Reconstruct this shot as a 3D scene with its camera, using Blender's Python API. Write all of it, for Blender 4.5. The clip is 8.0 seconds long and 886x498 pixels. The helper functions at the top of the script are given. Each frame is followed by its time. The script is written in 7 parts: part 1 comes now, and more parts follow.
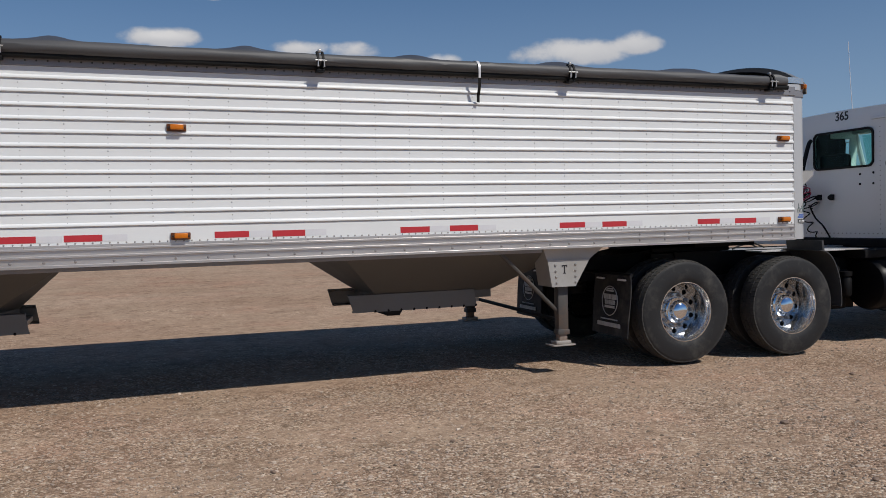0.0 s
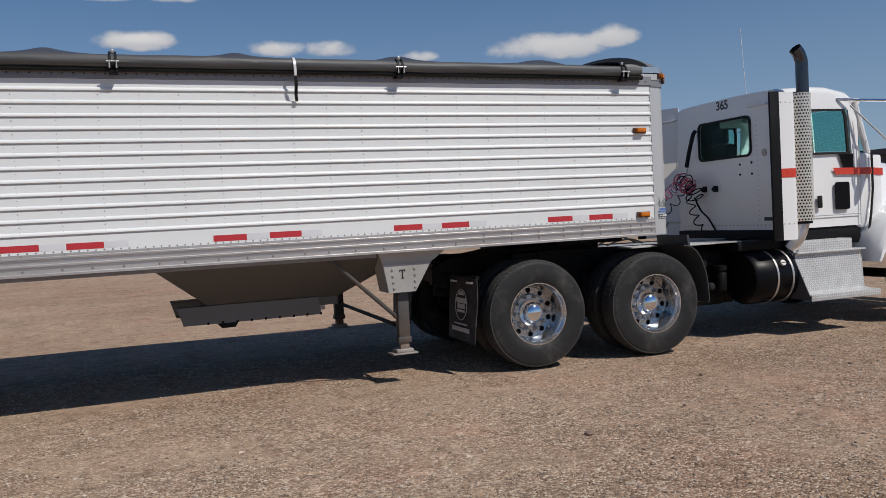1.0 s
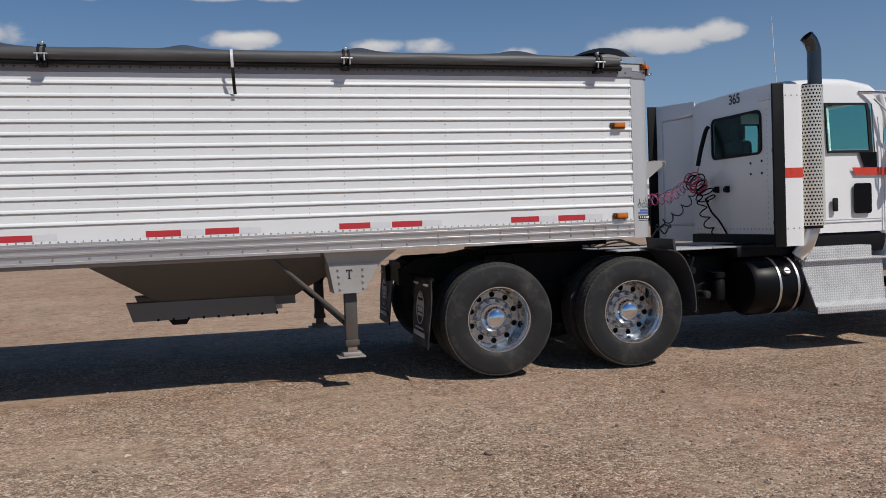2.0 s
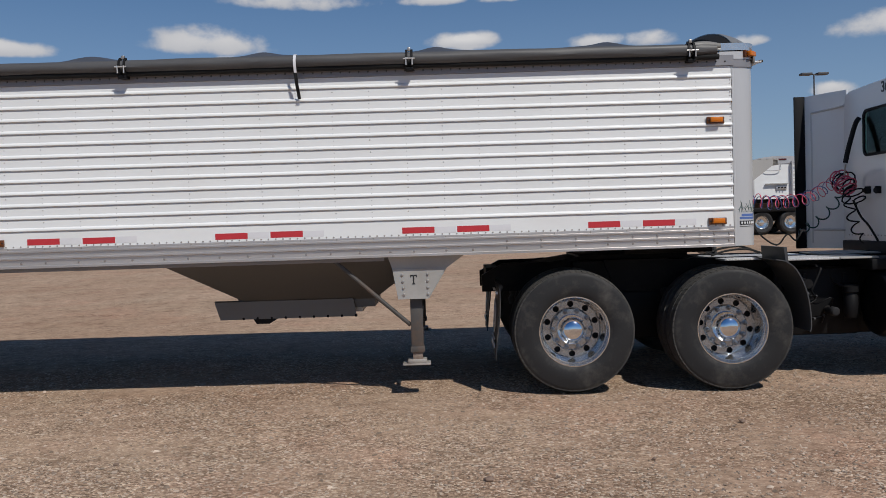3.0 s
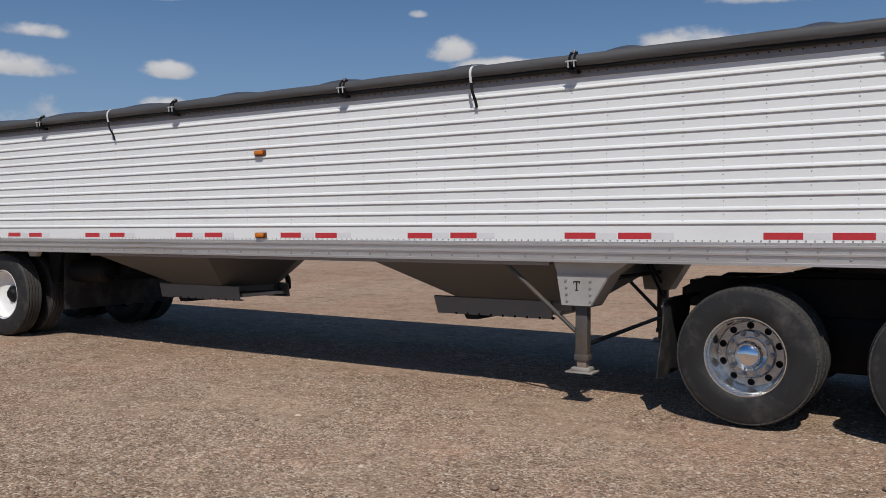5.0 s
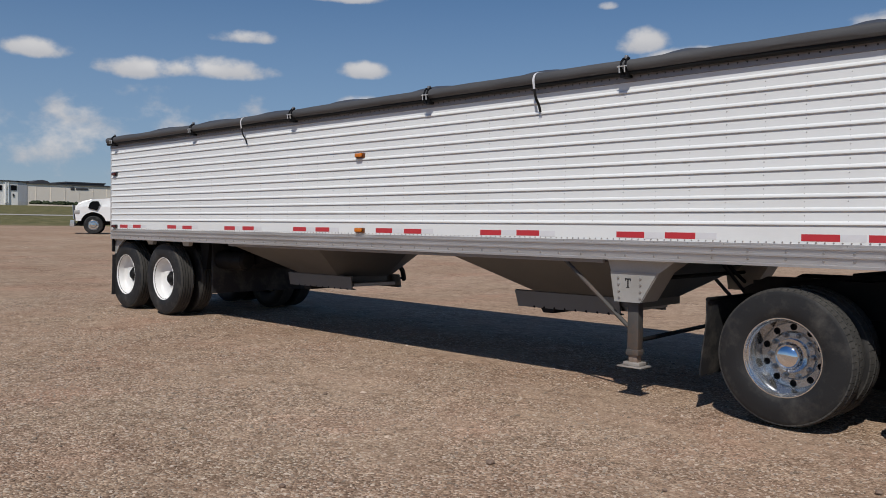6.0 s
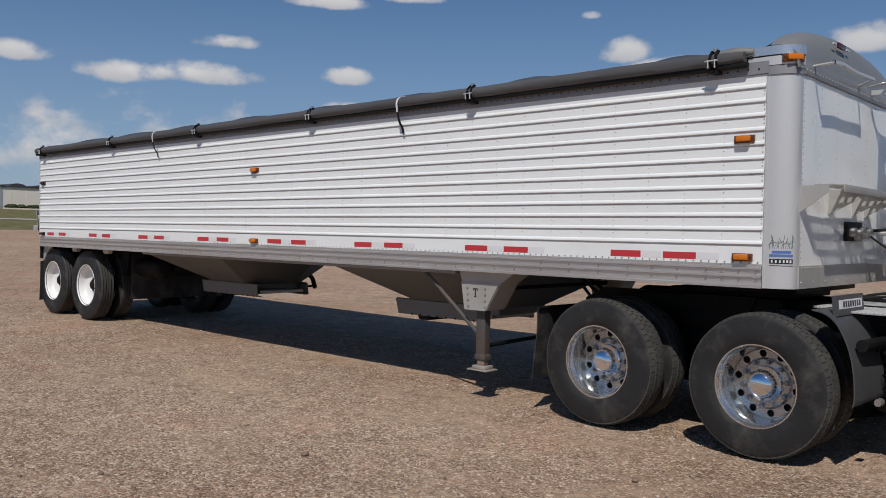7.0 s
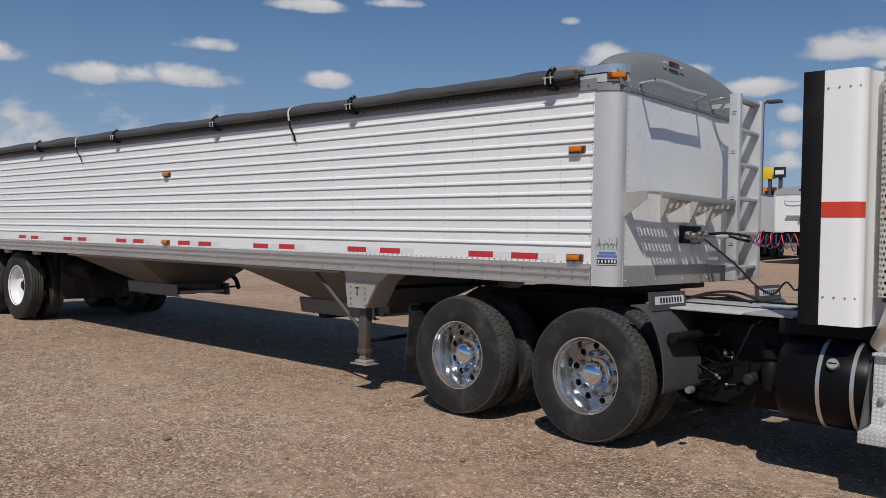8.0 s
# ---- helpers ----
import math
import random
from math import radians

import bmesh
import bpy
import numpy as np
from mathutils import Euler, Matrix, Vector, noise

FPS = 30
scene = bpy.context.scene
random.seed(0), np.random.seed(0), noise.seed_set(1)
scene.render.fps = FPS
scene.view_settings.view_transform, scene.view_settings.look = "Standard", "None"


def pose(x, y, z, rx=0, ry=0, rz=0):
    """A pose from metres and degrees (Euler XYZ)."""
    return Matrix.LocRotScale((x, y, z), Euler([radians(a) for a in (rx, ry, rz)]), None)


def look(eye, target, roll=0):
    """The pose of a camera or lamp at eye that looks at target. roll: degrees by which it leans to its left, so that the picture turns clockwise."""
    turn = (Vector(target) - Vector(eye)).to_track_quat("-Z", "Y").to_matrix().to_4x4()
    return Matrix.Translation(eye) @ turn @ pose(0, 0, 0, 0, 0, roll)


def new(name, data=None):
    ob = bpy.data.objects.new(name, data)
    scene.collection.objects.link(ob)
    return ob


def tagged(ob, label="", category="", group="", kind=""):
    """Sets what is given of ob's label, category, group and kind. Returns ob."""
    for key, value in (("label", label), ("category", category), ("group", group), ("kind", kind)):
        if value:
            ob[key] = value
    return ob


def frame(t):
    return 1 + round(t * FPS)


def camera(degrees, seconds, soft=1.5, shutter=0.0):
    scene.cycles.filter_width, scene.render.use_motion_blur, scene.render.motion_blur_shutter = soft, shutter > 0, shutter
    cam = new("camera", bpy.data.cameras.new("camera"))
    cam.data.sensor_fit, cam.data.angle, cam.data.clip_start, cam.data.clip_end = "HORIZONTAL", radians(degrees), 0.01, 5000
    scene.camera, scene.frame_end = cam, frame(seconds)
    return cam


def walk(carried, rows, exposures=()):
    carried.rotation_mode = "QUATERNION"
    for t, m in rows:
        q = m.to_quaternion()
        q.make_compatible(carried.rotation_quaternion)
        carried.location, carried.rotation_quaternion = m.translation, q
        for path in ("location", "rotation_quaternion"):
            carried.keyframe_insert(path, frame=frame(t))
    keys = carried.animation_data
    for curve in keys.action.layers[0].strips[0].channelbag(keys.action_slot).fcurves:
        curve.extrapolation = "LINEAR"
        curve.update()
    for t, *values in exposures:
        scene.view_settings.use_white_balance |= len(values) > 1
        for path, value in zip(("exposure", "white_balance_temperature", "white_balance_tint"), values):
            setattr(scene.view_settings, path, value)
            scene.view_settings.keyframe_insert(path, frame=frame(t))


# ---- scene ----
cam = camera(56.1, 8.0, soft=0.45)
PATH = [
    (0, (-6.851, -6.754, 1.465), (-6.142, -4.885, 1.399), -1.4),
    (0.5, (-6.161, -6.841, 1.473), (-5.429, -4.981, 1.403), -2.1),
    (1, (-5.467, -6.899, 1.473), (-4.72, -5.045, 1.398), -3),
    (1.2, (-5.193, -6.926, 1.463), (-4.459, -5.067, 1.387), -3.1),
    (2.3, (-3.762, -6.957, 1.433), (-3.418, -4.988, 1.37), -1.9),
    (2.5, (-3.483, -6.957, 1.436), (-3.293, -4.967, 1.379), -1.9),
    (3, (-2.887, -6.842, 1.455), (-2.864, -4.843, 1.393), -1.8),
    (3.5, (-2.246, -6.722, 1.438), (-2.43, -4.731, 1.39), -1.4),
    (4, (-1.65, -6.532, 1.418), (-2.003, -4.564, 1.378), -0.4),
    (4.5, (-1.045, -6.412, 1.409), (-1.647, -4.505, 1.37), -0.3),
    (5, (-0.464, -6.287, 1.427), (-1.505, -4.579, 1.388), -0),
    (5.2, (-0.248, -6.243, 1.426), (-1.407, -4.614, 1.385), 0.4),
    (6.3, (1.054, -5.984, 1.485), (-0.352, -4.562, 1.431), 0.6),
    (6.5, (1.292, -5.92, 1.527), (-0.085, -4.471, 1.475), 0.7),
    (7, (1.891, -5.721, 1.525), (0.531, -4.254, 1.489), 1.1),
    (7.5, (2.461, -5.524, 1.525), (1.131, -4.03, 1.493), 1.3),
    (8, (2.921, -5.462, 1.525), (1.598, -3.962, 1.5), 1.3),
]
walk(cam, [(t, look(eye, target, roll)) for t, eye, target, roll in PATH])

# ---- sky, sun, exposure ----
SUN = Vector((0.43, -0.725, 1.0)).normalized()
scene.view_settings.exposure = 0.0
sun = new("sun", bpy.data.lights.new("sun", "SUN"))
sun.data.energy, sun.data.angle, sun.data.color = 3.30, radians(0.55), (1.0, 0.955, 0.885)
sun.matrix_world = look(SUN * 50, (0, 0, 0))

# clouds: azimuth, elevation, half width, half height (degrees)
CLOUDS = [
    (88, 12.0, 2.7, 0.7), (78, 11.6, 2.2, 0.55), (60, 10.8, 3.8, 1.1), (56, 11.2, 1.6, 0.9), (85, 14.8, 1.6, 0.4),
    (89.4, 14.9, 2.2, 0.5), (104, 12.0, 4.2, 1.1), (98.5, 14.8, 5.0, 0.9), (121, 12.2, 1.9, 1.0), (117, 11.2, 3.4, 0.65),
    (71, 9.4, 1.4, 0.5), (68.9, 10.9, 1.3, 0.45), (160, 10.5, 2.2, 0.8), (154.3, 9.8, 2.5, 0.9), (148.8, 10.1, 3.9, 0.9),
    (147.7, 12.2, 2.1, 0.55), (139.5, 10.4, 1.8, 0.8), (154.5, 6.7, 6.0, 0.9), (140, 8.3, 1.4, 0.5), (140.4, 15.1, 2.8, 0.6),
    (135.4, 15.6, 2.0, 0.4), (111.4, 10.0, 2.6, 0.8), (109.4, 6.6, 1.6, 0.9), (103.6, 11.0, 1.3, 0.4), (160.5, 4.7, 7.0, 1.8), (157.5, 7.6, 2.2, 0.5),
    (75.3, 11.5, 2.0, 0.7), (76.5, 7.6, 1.4, 0.4), (73.6, 5.9, 1.0, 0.35), (71.9, 6.2, 1.8, 0.9), (64.1, 7.5, 1.2, 0.6), (108.9, 8.3, 0.9, 0.8),
    (109.2, 5.3, 1.2, 0.8), (123.1, 14.6, 0.7, 0.35), (151.5, 9.9, 3.0, 0.75), (86.8, 12.2, 2.2, 0.6),
]


def build_sky():
    world = bpy.data.worlds.new("sky")
    scene.world, world.use_nodes = world, True
    nt = world.node_tree
    nt.nodes.clear()
    link = nt.links.new

    def add(kind):
        return nt.nodes.new(kind)

    def calc(op, a, b=None, c=None, clamp=False):
        n = add("ShaderNodeMath")
        n.operation, n.use_clamp = op, clamp
        for i, v in enumerate((a, b, c)):
            if v is None:
                continue
            if isinstance(v, (int, float)):
                n.inputs[i].default_value = v
            else:
                link(v, n.inputs[i])
        return n.outputs[0]

    tex = add("ShaderNodeTexSky")
    tex.sky_type, tex.sun_disc = "NISHITA", False
    tex.sun_elevation = math.asin(SUN.z)
    tex.sun_rotation = math.atan2(SUN.x, SUN.y)
    tex.altitude, tex.air_density, tex.dust_density, tex.ozone_density = 900, 1.0, 0.3, 3.0
    deep = add("ShaderNodeHueSaturation")
    deep.inputs["Hue"].default_value, deep.inputs["Saturation"].default_value, deep.inputs["Value"].default_value = 0.502, 1.24, 1.14
    link(tex.outputs[0], deep.inputs["Color"])
    co = add("ShaderNodeTexCoord")
    n1 = add("ShaderNodeTexNoise")
    n1.inputs["Scale"].default_value, n1.inputs["Detail"].default_value, n1.inputs["Roughness"].default_value = 19, 8, 0.56
    stretch = add("ShaderNodeMapping")
    stretch.inputs["Scale"].default_value = (1, 1, 1.5)
    link(co.outputs["Generated"], stretch.inputs[0])
    link(stretch.outputs[0], n1.inputs["Vector"])
    sep = add("ShaderNodeSeparateXYZ")
    link(co.outputs["Generated"], sep.inputs[0])
    az = calc("MULTIPLY", calc("ARCTAN2", sep.outputs[1], sep.outputs[0]), 180 / math.pi)
    el = calc("MULTIPLY", calc("ARCSINE", sep.outputs[2]), 180 / math.pi)
    puff = calc("MULTIPLY", calc("SUBTRACT", n1.outputs[0], 0.5), 3.0)
    total, shade = None, None
    for a, e, ha, he in CLOUDS:
        w = 0.12 if a > 150 and e < 8 else 1.0 if he >= 0.6 and e > 8 else 0.7
        he = 1.06 * he
        u = calc("MULTIPLY_ADD", az, 1 / ha, -a / ha)
        v = calc("MULTIPLY_ADD", el, 1 / he, -e / he)
        low = calc("MULTIPLY", calc("MINIMUM", v, 0.0), 1.5)
        d = calc("ADD", calc("MULTIPLY", u, u), calc("ADD", calc("MULTIPLY", v, v), calc("MULTIPLY", low, low)))
        m = calc("MULTIPLY_ADD", d, -0.9 * w, 0.95 * w)
        total = m if total is None else calc("MAXIMUM", total, m)
        g = calc("MULTIPLY", calc("SUBTRACT", 1.0, d, clamp=True), calc("MULTIPLY_ADD", v, 0.95, 0.30))
        shade = g if shade is None else calc("ADD", shade, g)
    cover = add("ShaderNodeMapRange")
    cover.interpolation_type = "SMOOTHSTEP"
    cover.inputs[1].default_value, cover.inputs[2].default_value = -0.15, 0.85
    cover.inputs[3].default_value, cover.inputs[4].default_value = 0.0, 0.96
    link(calc("ADD", total, puff), cover.inputs[0])
    inside = calc("GREATER_THAN", total, -2.2)
    amount = calc("MULTIPLY", cover.outputs[0], inside)
    tone = calc("MULTIPLY_ADD", calc("ADD", shade, calc("MULTIPLY", puff, 0.25)), 0.66, 0.38, clamp=True)
    ramp = add("ShaderNodeMix")
    ramp.data_type = "RGBA"
    ramp.inputs[6].default_value, ramp.inputs[7].default_value = (6.3, 6.6, 7.4, 1), (11.9, 11.7, 11.7, 1)
    link(tone, ramp.inputs[0])
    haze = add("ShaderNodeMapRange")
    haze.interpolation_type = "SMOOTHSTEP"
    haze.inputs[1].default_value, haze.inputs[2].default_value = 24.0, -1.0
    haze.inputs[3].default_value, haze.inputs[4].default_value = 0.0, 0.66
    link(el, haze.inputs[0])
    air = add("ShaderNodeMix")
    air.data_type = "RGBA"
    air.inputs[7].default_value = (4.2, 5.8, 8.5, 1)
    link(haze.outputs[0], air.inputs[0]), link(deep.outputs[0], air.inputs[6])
    mix = add("ShaderNodeMix")
    mix.data_type = "RGBA"
    link(amount, mix.inputs[0])
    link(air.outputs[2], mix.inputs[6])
    link(ramp.outputs[2], mix.inputs[7])
    bg = add("ShaderNodeBackground")
    bg.inputs[1].default_value = 0.056
    link(mix.outputs[2], bg.inputs[0])
    out = add("ShaderNodeOutputWorld")
    link(bg.outputs[0], out.inputs[0])


build_sky()

# ---- materials ----


def surface(name, colour, rough=0.5, metal=0.0, vary=0.12, scale=6.0, fine=120.0, bump=0.05, stain=None, stain_amount=0.35,
            coat=0.0, per_piece=0.0, rough_vary=0.12, stretch=(1, 1, 1), dist=0.004, spec=0.5):
    """A painted, metal or rubber surface with grain at two scales, stains and fine relief."""
    m = bpy.data.materials.new(name)
    m.use_nodes = True
    nt = m.node_tree
    link = nt.links.new
    b = nt.nodes["Principled BSDF"]
    co = nt.nodes.new("ShaderNodeTexCoord")
    mp = nt.nodes.new("ShaderNodeMapping")
    mp.inputs["Scale"].default_value = stretch
    link(co.outputs["Object"], mp.inputs[0])
    big, small = nt.nodes.new("ShaderNodeTexNoise"), nt.nodes.new("ShaderNodeTexNoise")
    big.inputs["Scale"].default_value, big.inputs["Detail"].default_value = scale, 6
    small.inputs["Scale"].default_value, small.inputs["Detail"].default_value = fine, 3
    link(mp.outputs[0], big.inputs["Vector"]), link(mp.outputs[0], small.inputs["Vector"])
    lo = [max(c * (1 - vary), 0) for c in colour]
    hi = [min(c * (1 + vary), 1) for c in colour]
    mix = nt.nodes.new("ShaderNodeMix")
    mix.data_type = "RGBA"
    mix.inputs[6].default_value, mix.inputs[7].default_value = (*lo, 1), (*hi, 1)
    blend = nt.nodes.new("ShaderNodeMath")
    blend.operation = "MULTIPLY_ADD"
    blend.inputs[1].default_value = 0.45
    half = nt.nodes.new("ShaderNodeMath")
    half.operation = "MULTIPLY"
    half.inputs[1].default_value = 0.55
    link(big.outputs[0], half.inputs[0])
    link(small.outputs[0], blend.inputs[0]), link(half.outputs[0], blend.inputs[2])
    link(blend.outputs[0], mix.inputs[0])
    colour_out = mix.outputs[2]
    if stain:
        ns = nt.nodes.new("ShaderNodeTexNoise")
        ns.inputs["Scale"].default_value, ns.inputs["Detail"].default_value, ns.inputs["Roughness"].default_value = scale * 0.6, 8, 0.7
        link(mp.outputs[0], ns.inputs["Vector"])
        mr = nt.nodes.new("ShaderNodeMapRange")
        mr.inputs[1].default_value, mr.inputs[2].default_value, mr.inputs[4].default_value = 0.5, 0.75, stain_amount
        link(ns.outputs[0], mr.inputs[0])
        mx = nt.nodes.new("ShaderNodeMix")
        mx.data_type = "RGBA"
        mx.inputs[7].default_value = (*stain, 1)
        link(mr.outputs[0], mx.inputs[0]), link(colour_out, mx.inputs[6])
        colour_out = mx.outputs[2]
    if per_piece:
        info = nt.nodes.new("ShaderNodeObjectInfo")
        mr = nt.nodes.new("ShaderNodeMapRange")
        mr.inputs[3].default_value, mr.inputs[4].default_value = 1 - per_piece, 1 + per_piece
        link(info.outputs["Random"], mr.inputs[0])
        hs = nt.nodes.new("ShaderNodeHueSaturation")
        link(mr.outputs[0], hs.inputs["Value"]), link(colour_out, hs.inputs["Color"])
        colour_out = hs.outputs[0]
    link(colour_out, b.inputs["Base Color"])
    rr = nt.nodes.new("ShaderNodeMapRange")
    rr.inputs[3].default_value, rr.inputs[4].default_value = max(rough - rough_vary, 0.02), min(rough + rough_vary, 1)
    link(big.outputs[0], rr.inputs[0]), link(rr.outputs[0], b.inputs["Roughness"])
    b.inputs["Metallic"].default_value = metal
    b.inputs["Coat Weight"].default_value = coat
    b.inputs["Specular IOR Level"].default_value = spec
    if bump:
        bp = nt.nodes.new("ShaderNodeBump")
        bp.inputs["Strength"].default_value, bp.inputs["Distance"].default_value = bump, dist
        link(small.outputs[0], bp.inputs["Height"]), link(bp.outputs[0], b.inputs["Normal"])
    return m


WHITE = surface("white_painted_aluminium", (0.772, 0.787, 0.787), 0.38, vary=0.05, scale=2.1, fine=26, bump=0.10, stain=(0.60, 0.58, 0.55), stain_amount=0.25, per_piece=0.02, stretch=(0.7, 1, 2), dist=0.003)
CAB_WHITE = surface("white_truck_paint", (0.85, 0.85, 0.845), 0.22, vary=0.03, scale=2, bump=0.01, coat=0.4, stain=(0.6, 0.56, 0.5), stain_amount=0.12)
RAIL = surface("brushed_aluminium_rail", (0.66, 0.625, 0.60), 0.36, 0.8, vary=0.14, scale=3, fine=90, bump=0.06, stain=(0.45, 0.40, 0.34), stain_amount=0.4, stretch=(0.3, 1, 2))
TOP_RAIL = surface("dull_aluminium", (0.50, 0.50, 0.51), 0.45, 0.45, vary=0.12, scale=4, stain=(0.3, 0.29, 0.28), stain_amount=0.4)
CORNER = surface("satin_aluminium_sheet", (0.60, 0.60, 0.60), 0.40, 0.35, vary=0.06, scale=2, fine=70, bump=0.03, stretch=(1, 1, 0.15))
CAP_GREY = surface("grey_cap_paint", (0.21, 0.21, 0.205), 0.42, 0.0, vary=0.1, scale=3, stain=(0.3, 0.28, 0.25), stain_amount=0.25)
# same white sheet as the sides, lightened where sunlight falls short on the front
FRONT_LIGHTENED = surface("lightened_white_front_sheet", (0.84, 0.84, 0.83), 0.30, vary=0.03, scale=1.5, fine=60, bump=0.03, coat=0.3, stain=(0.62, 0.60, 0.56), stain_amount=0.2, stretch=(1, 1, 0.4))
RIVET = surface("dull_rivet_heads", (0.44, 0.44, 0.44), 0.6, 0.1, vary=0.2, scale=9)
GREY_ALU = surface("grey_weathered_aluminium", (0.42, 0.41, 0.39), 0.5, 0.3, vary=0.14, scale=4, bump=0.06, stain=(0.28, 0.25, 0.21), stain_amount=0.45)
# set darker than the aluminium to deepen the shade under the trailer
HOPPER = surface("darkened_dusty_hopper", (0.125, 0.125, 0.124), 0.5, 0.2, vary=0.18, scale=2.2, bump=0.08, stain=(0.15, 0.14, 0.125), stain_amount=0.55)
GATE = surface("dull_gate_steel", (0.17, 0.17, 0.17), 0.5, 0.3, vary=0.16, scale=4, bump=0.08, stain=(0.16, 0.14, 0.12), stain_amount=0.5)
TARP = surface("charcoal_vinyl_tarp", (0.072, 0.072, 0.076), 0.42, vary=0.3, scale=5, fine=260, bump=0.12, stain=(0.15, 0.145, 0.135), stain_amount=0.4)
ROLL = surface("dusty_charcoal_vinyl_roll", (0.082, 0.082, 0.085), 0.5, vary=0.35, scale=3, fine=200, bump=0.12, stain=(0.14, 0.137, 0.13), stain_amount=0.5, stretch=(0.4, 1, 1), spec=0.35)
TUBE_BLACK = surface("black_roll_tube", (0.01, 0.01, 0.01), 0.6, vary=0.2, spec=0.2)
PALER_VINYL = surface("paler_grey_vinyl", (0.19, 0.185, 0.175), 0.55, vary=0.2, scale=9, fine=160, bump=0.2, stain=(0.12, 0.115, 0.11), stain_amount=0.5)
# dull aluminium darkened for the shade under roll and cap, with weather stains
RAIL_SHADED = surface("shaded_weathered_rail", (0.27, 0.27, 0.29), 0.5, 0.3, vary=0.14, scale=4, stain=(0.2, 0.19, 0.18), stain_amount=0.4)
RUBBER = surface("dusty_tyre_rubber", (0.021, 0.021, 0.022), 0.60, vary=0.35, scale=7, fine=90, bump=0.2, stain=(0.115, 0.106, 0.094), stain_amount=0.55, spec=0.28)
TREAD = surface("worn_tyre_tread", (0.058, 0.056, 0.053), 0.85, vary=0.3, scale=12, fine=140, bump=0.4, stain=(0.135, 0.125, 0.11), stain_amount=0.5, spec=0.25)
FLAP = surface("black_rubber_flap", (0.026, 0.026, 0.028), 0.6, vary=0.3, scale=6, bump=0.1, stain=(0.16, 0.145, 0.125), stain_amount=0.5, spec=0.2)
FENDER = surface("black_poly_fender", (0.066, 0.068, 0.072), 0.42, vary=0.25, scale=6, bump=0.16, stain=(0.12, 0.112, 0.10), stain_amount=0.5, spec=0.25)
CHASSIS = surface("black_chassis_paint", (0.008, 0.008, 0.009), 0.55, vary=0.4, scale=5, bump=0.15, stain=(0.026, 0.024, 0.020), stain_amount=0.5, spec=0.16)
GLOSS_BLACK = surface("gloss_black_paint", (0.004, 0.004, 0.005), 0.36, vary=0.2, scale=4, bump=0.01, coat=0.0, spec=0.14)
POLISHED = surface("polished_aluminium", (0.70, 0.70, 0.69), 0.14, 0.92, vary=0.08, scale=12, bump=0.03, stain=(0.42, 0.40, 0.37), stain_amount=0.3, rough_vary=0.10)
NUT_STEEL = surface("dull_nut_steel", (0.28, 0.29, 0.31), 0.34, 1.0, vary=0.2, scale=20, fine=200, bump=0.1)
CHROME = surface("chrome", (0.83, 0.87, 0.92), 0.05, 1.0, vary=0.02, scale=10, bump=0.0, rough_vary=0.02)
STEEL = surface("worn_steel", (0.42, 0.40, 0.38), 0.45, 0.7, vary=0.2, scale=10, bump=0.1, stain=(0.2, 0.12, 0.07), stain_amount=0.5)
STACK = surface("darkened_chrome_pipe", (0.10, 0.105, 0.115), 0.22, 0.9, vary=0.15, scale=5, bump=0.02, stain=(0.05, 0.045, 0.04), stain_amount=0.7)
FOOT = surface("scuffed_rusty_plate", (0.36, 0.33, 0.30), 0.6, 0.3, vary=0.2, scale=12, bump=0.15, stain=(0.20, 0.12, 0.08), stain_amount=0.8)
RUST = surface("rusty_jack_steel", (0.23, 0.16, 0.12), 0.7, 0.2, vary=0.3, scale=9, bump=0.3, stain=(0.4, 0.36, 0.32), stain_amount=0.6)
LEG_GREY = surface("grey_leg_paint", (0.075, 0.071, 0.068), 0.55, 0.1, vary=0.25, scale=6, bump=0.1, stain=(0.16, 0.095, 0.06), stain_amount=0.75)
WHITE_RIM = surface("white_steel_wheel", (0.78, 0.78, 0.77), 0.35, vary=0.06, scale=7, bump=0.03, stain=(0.42, 0.36, 0.3), stain_amount=0.3)
RED = surface("red_reflective_tape", (0.50, 0.035, 0.045), 0.35, vary=0.16, scale=14, fine=320, bump=0.1)
SILVER_TAPE = surface("faded_white_reflective_tape", (0.71, 0.71, 0.73), 0.35, 0.05, vary=0.1, scale=14, fine=320, bump=0.1)
STRIPE = surface("orange_red_vinyl_stripe", (0.62, 0.055, 0.03), 0.3, vary=0.05, scale=4, bump=0.0)
AMBER = surface("amber_lens", (0.62, 0.17, 0.010), 0.18, vary=0.15, scale=20, fine=300, bump=0.15)
AMBER_BASE = surface("dark_amber_base", (0.12, 0.038, 0.010), 0.3, vary=0.2, scale=20)
RED_LENS = surface("dark_red_lens", (0.08, 0.012, 0.012), 0.2, vary=0.2, scale=20)
INK = surface("black_vinyl_lettering", (0.02, 0.02, 0.022), 0.4, vary=0.1, bump=0.0)
BLUE_INK = surface("blue_vinyl_print", (0.10, 0.17, 0.42), 0.4, vary=0.1, bump=0.0)
GREEN_INK = surface("dark_green_vinyl_print", (0.12, 0.17, 0.16), 0.4, vary=0.1, bump=0.0)
PALE_PRINT = surface("worn_white_print", (0.52, 0.52, 0.52), 0.5, vary=0.2, scale=30, bump=0.0)
HOSE_RED = surface("red_air_hose", (0.60, 0.07, 0.13), 0.3, vary=0.1, scale=20, bump=0.0)
HOSE_BLUE = surface("blue_air_hose", (0.05, 0.07, 0.22), 0.3, vary=0.1, scale=20, bump=0.0)
HOSE_GREEN = surface("dark_green_cable", (0.02, 0.06, 0.05), 0.35, vary=0.1, scale=20, bump=0.0)
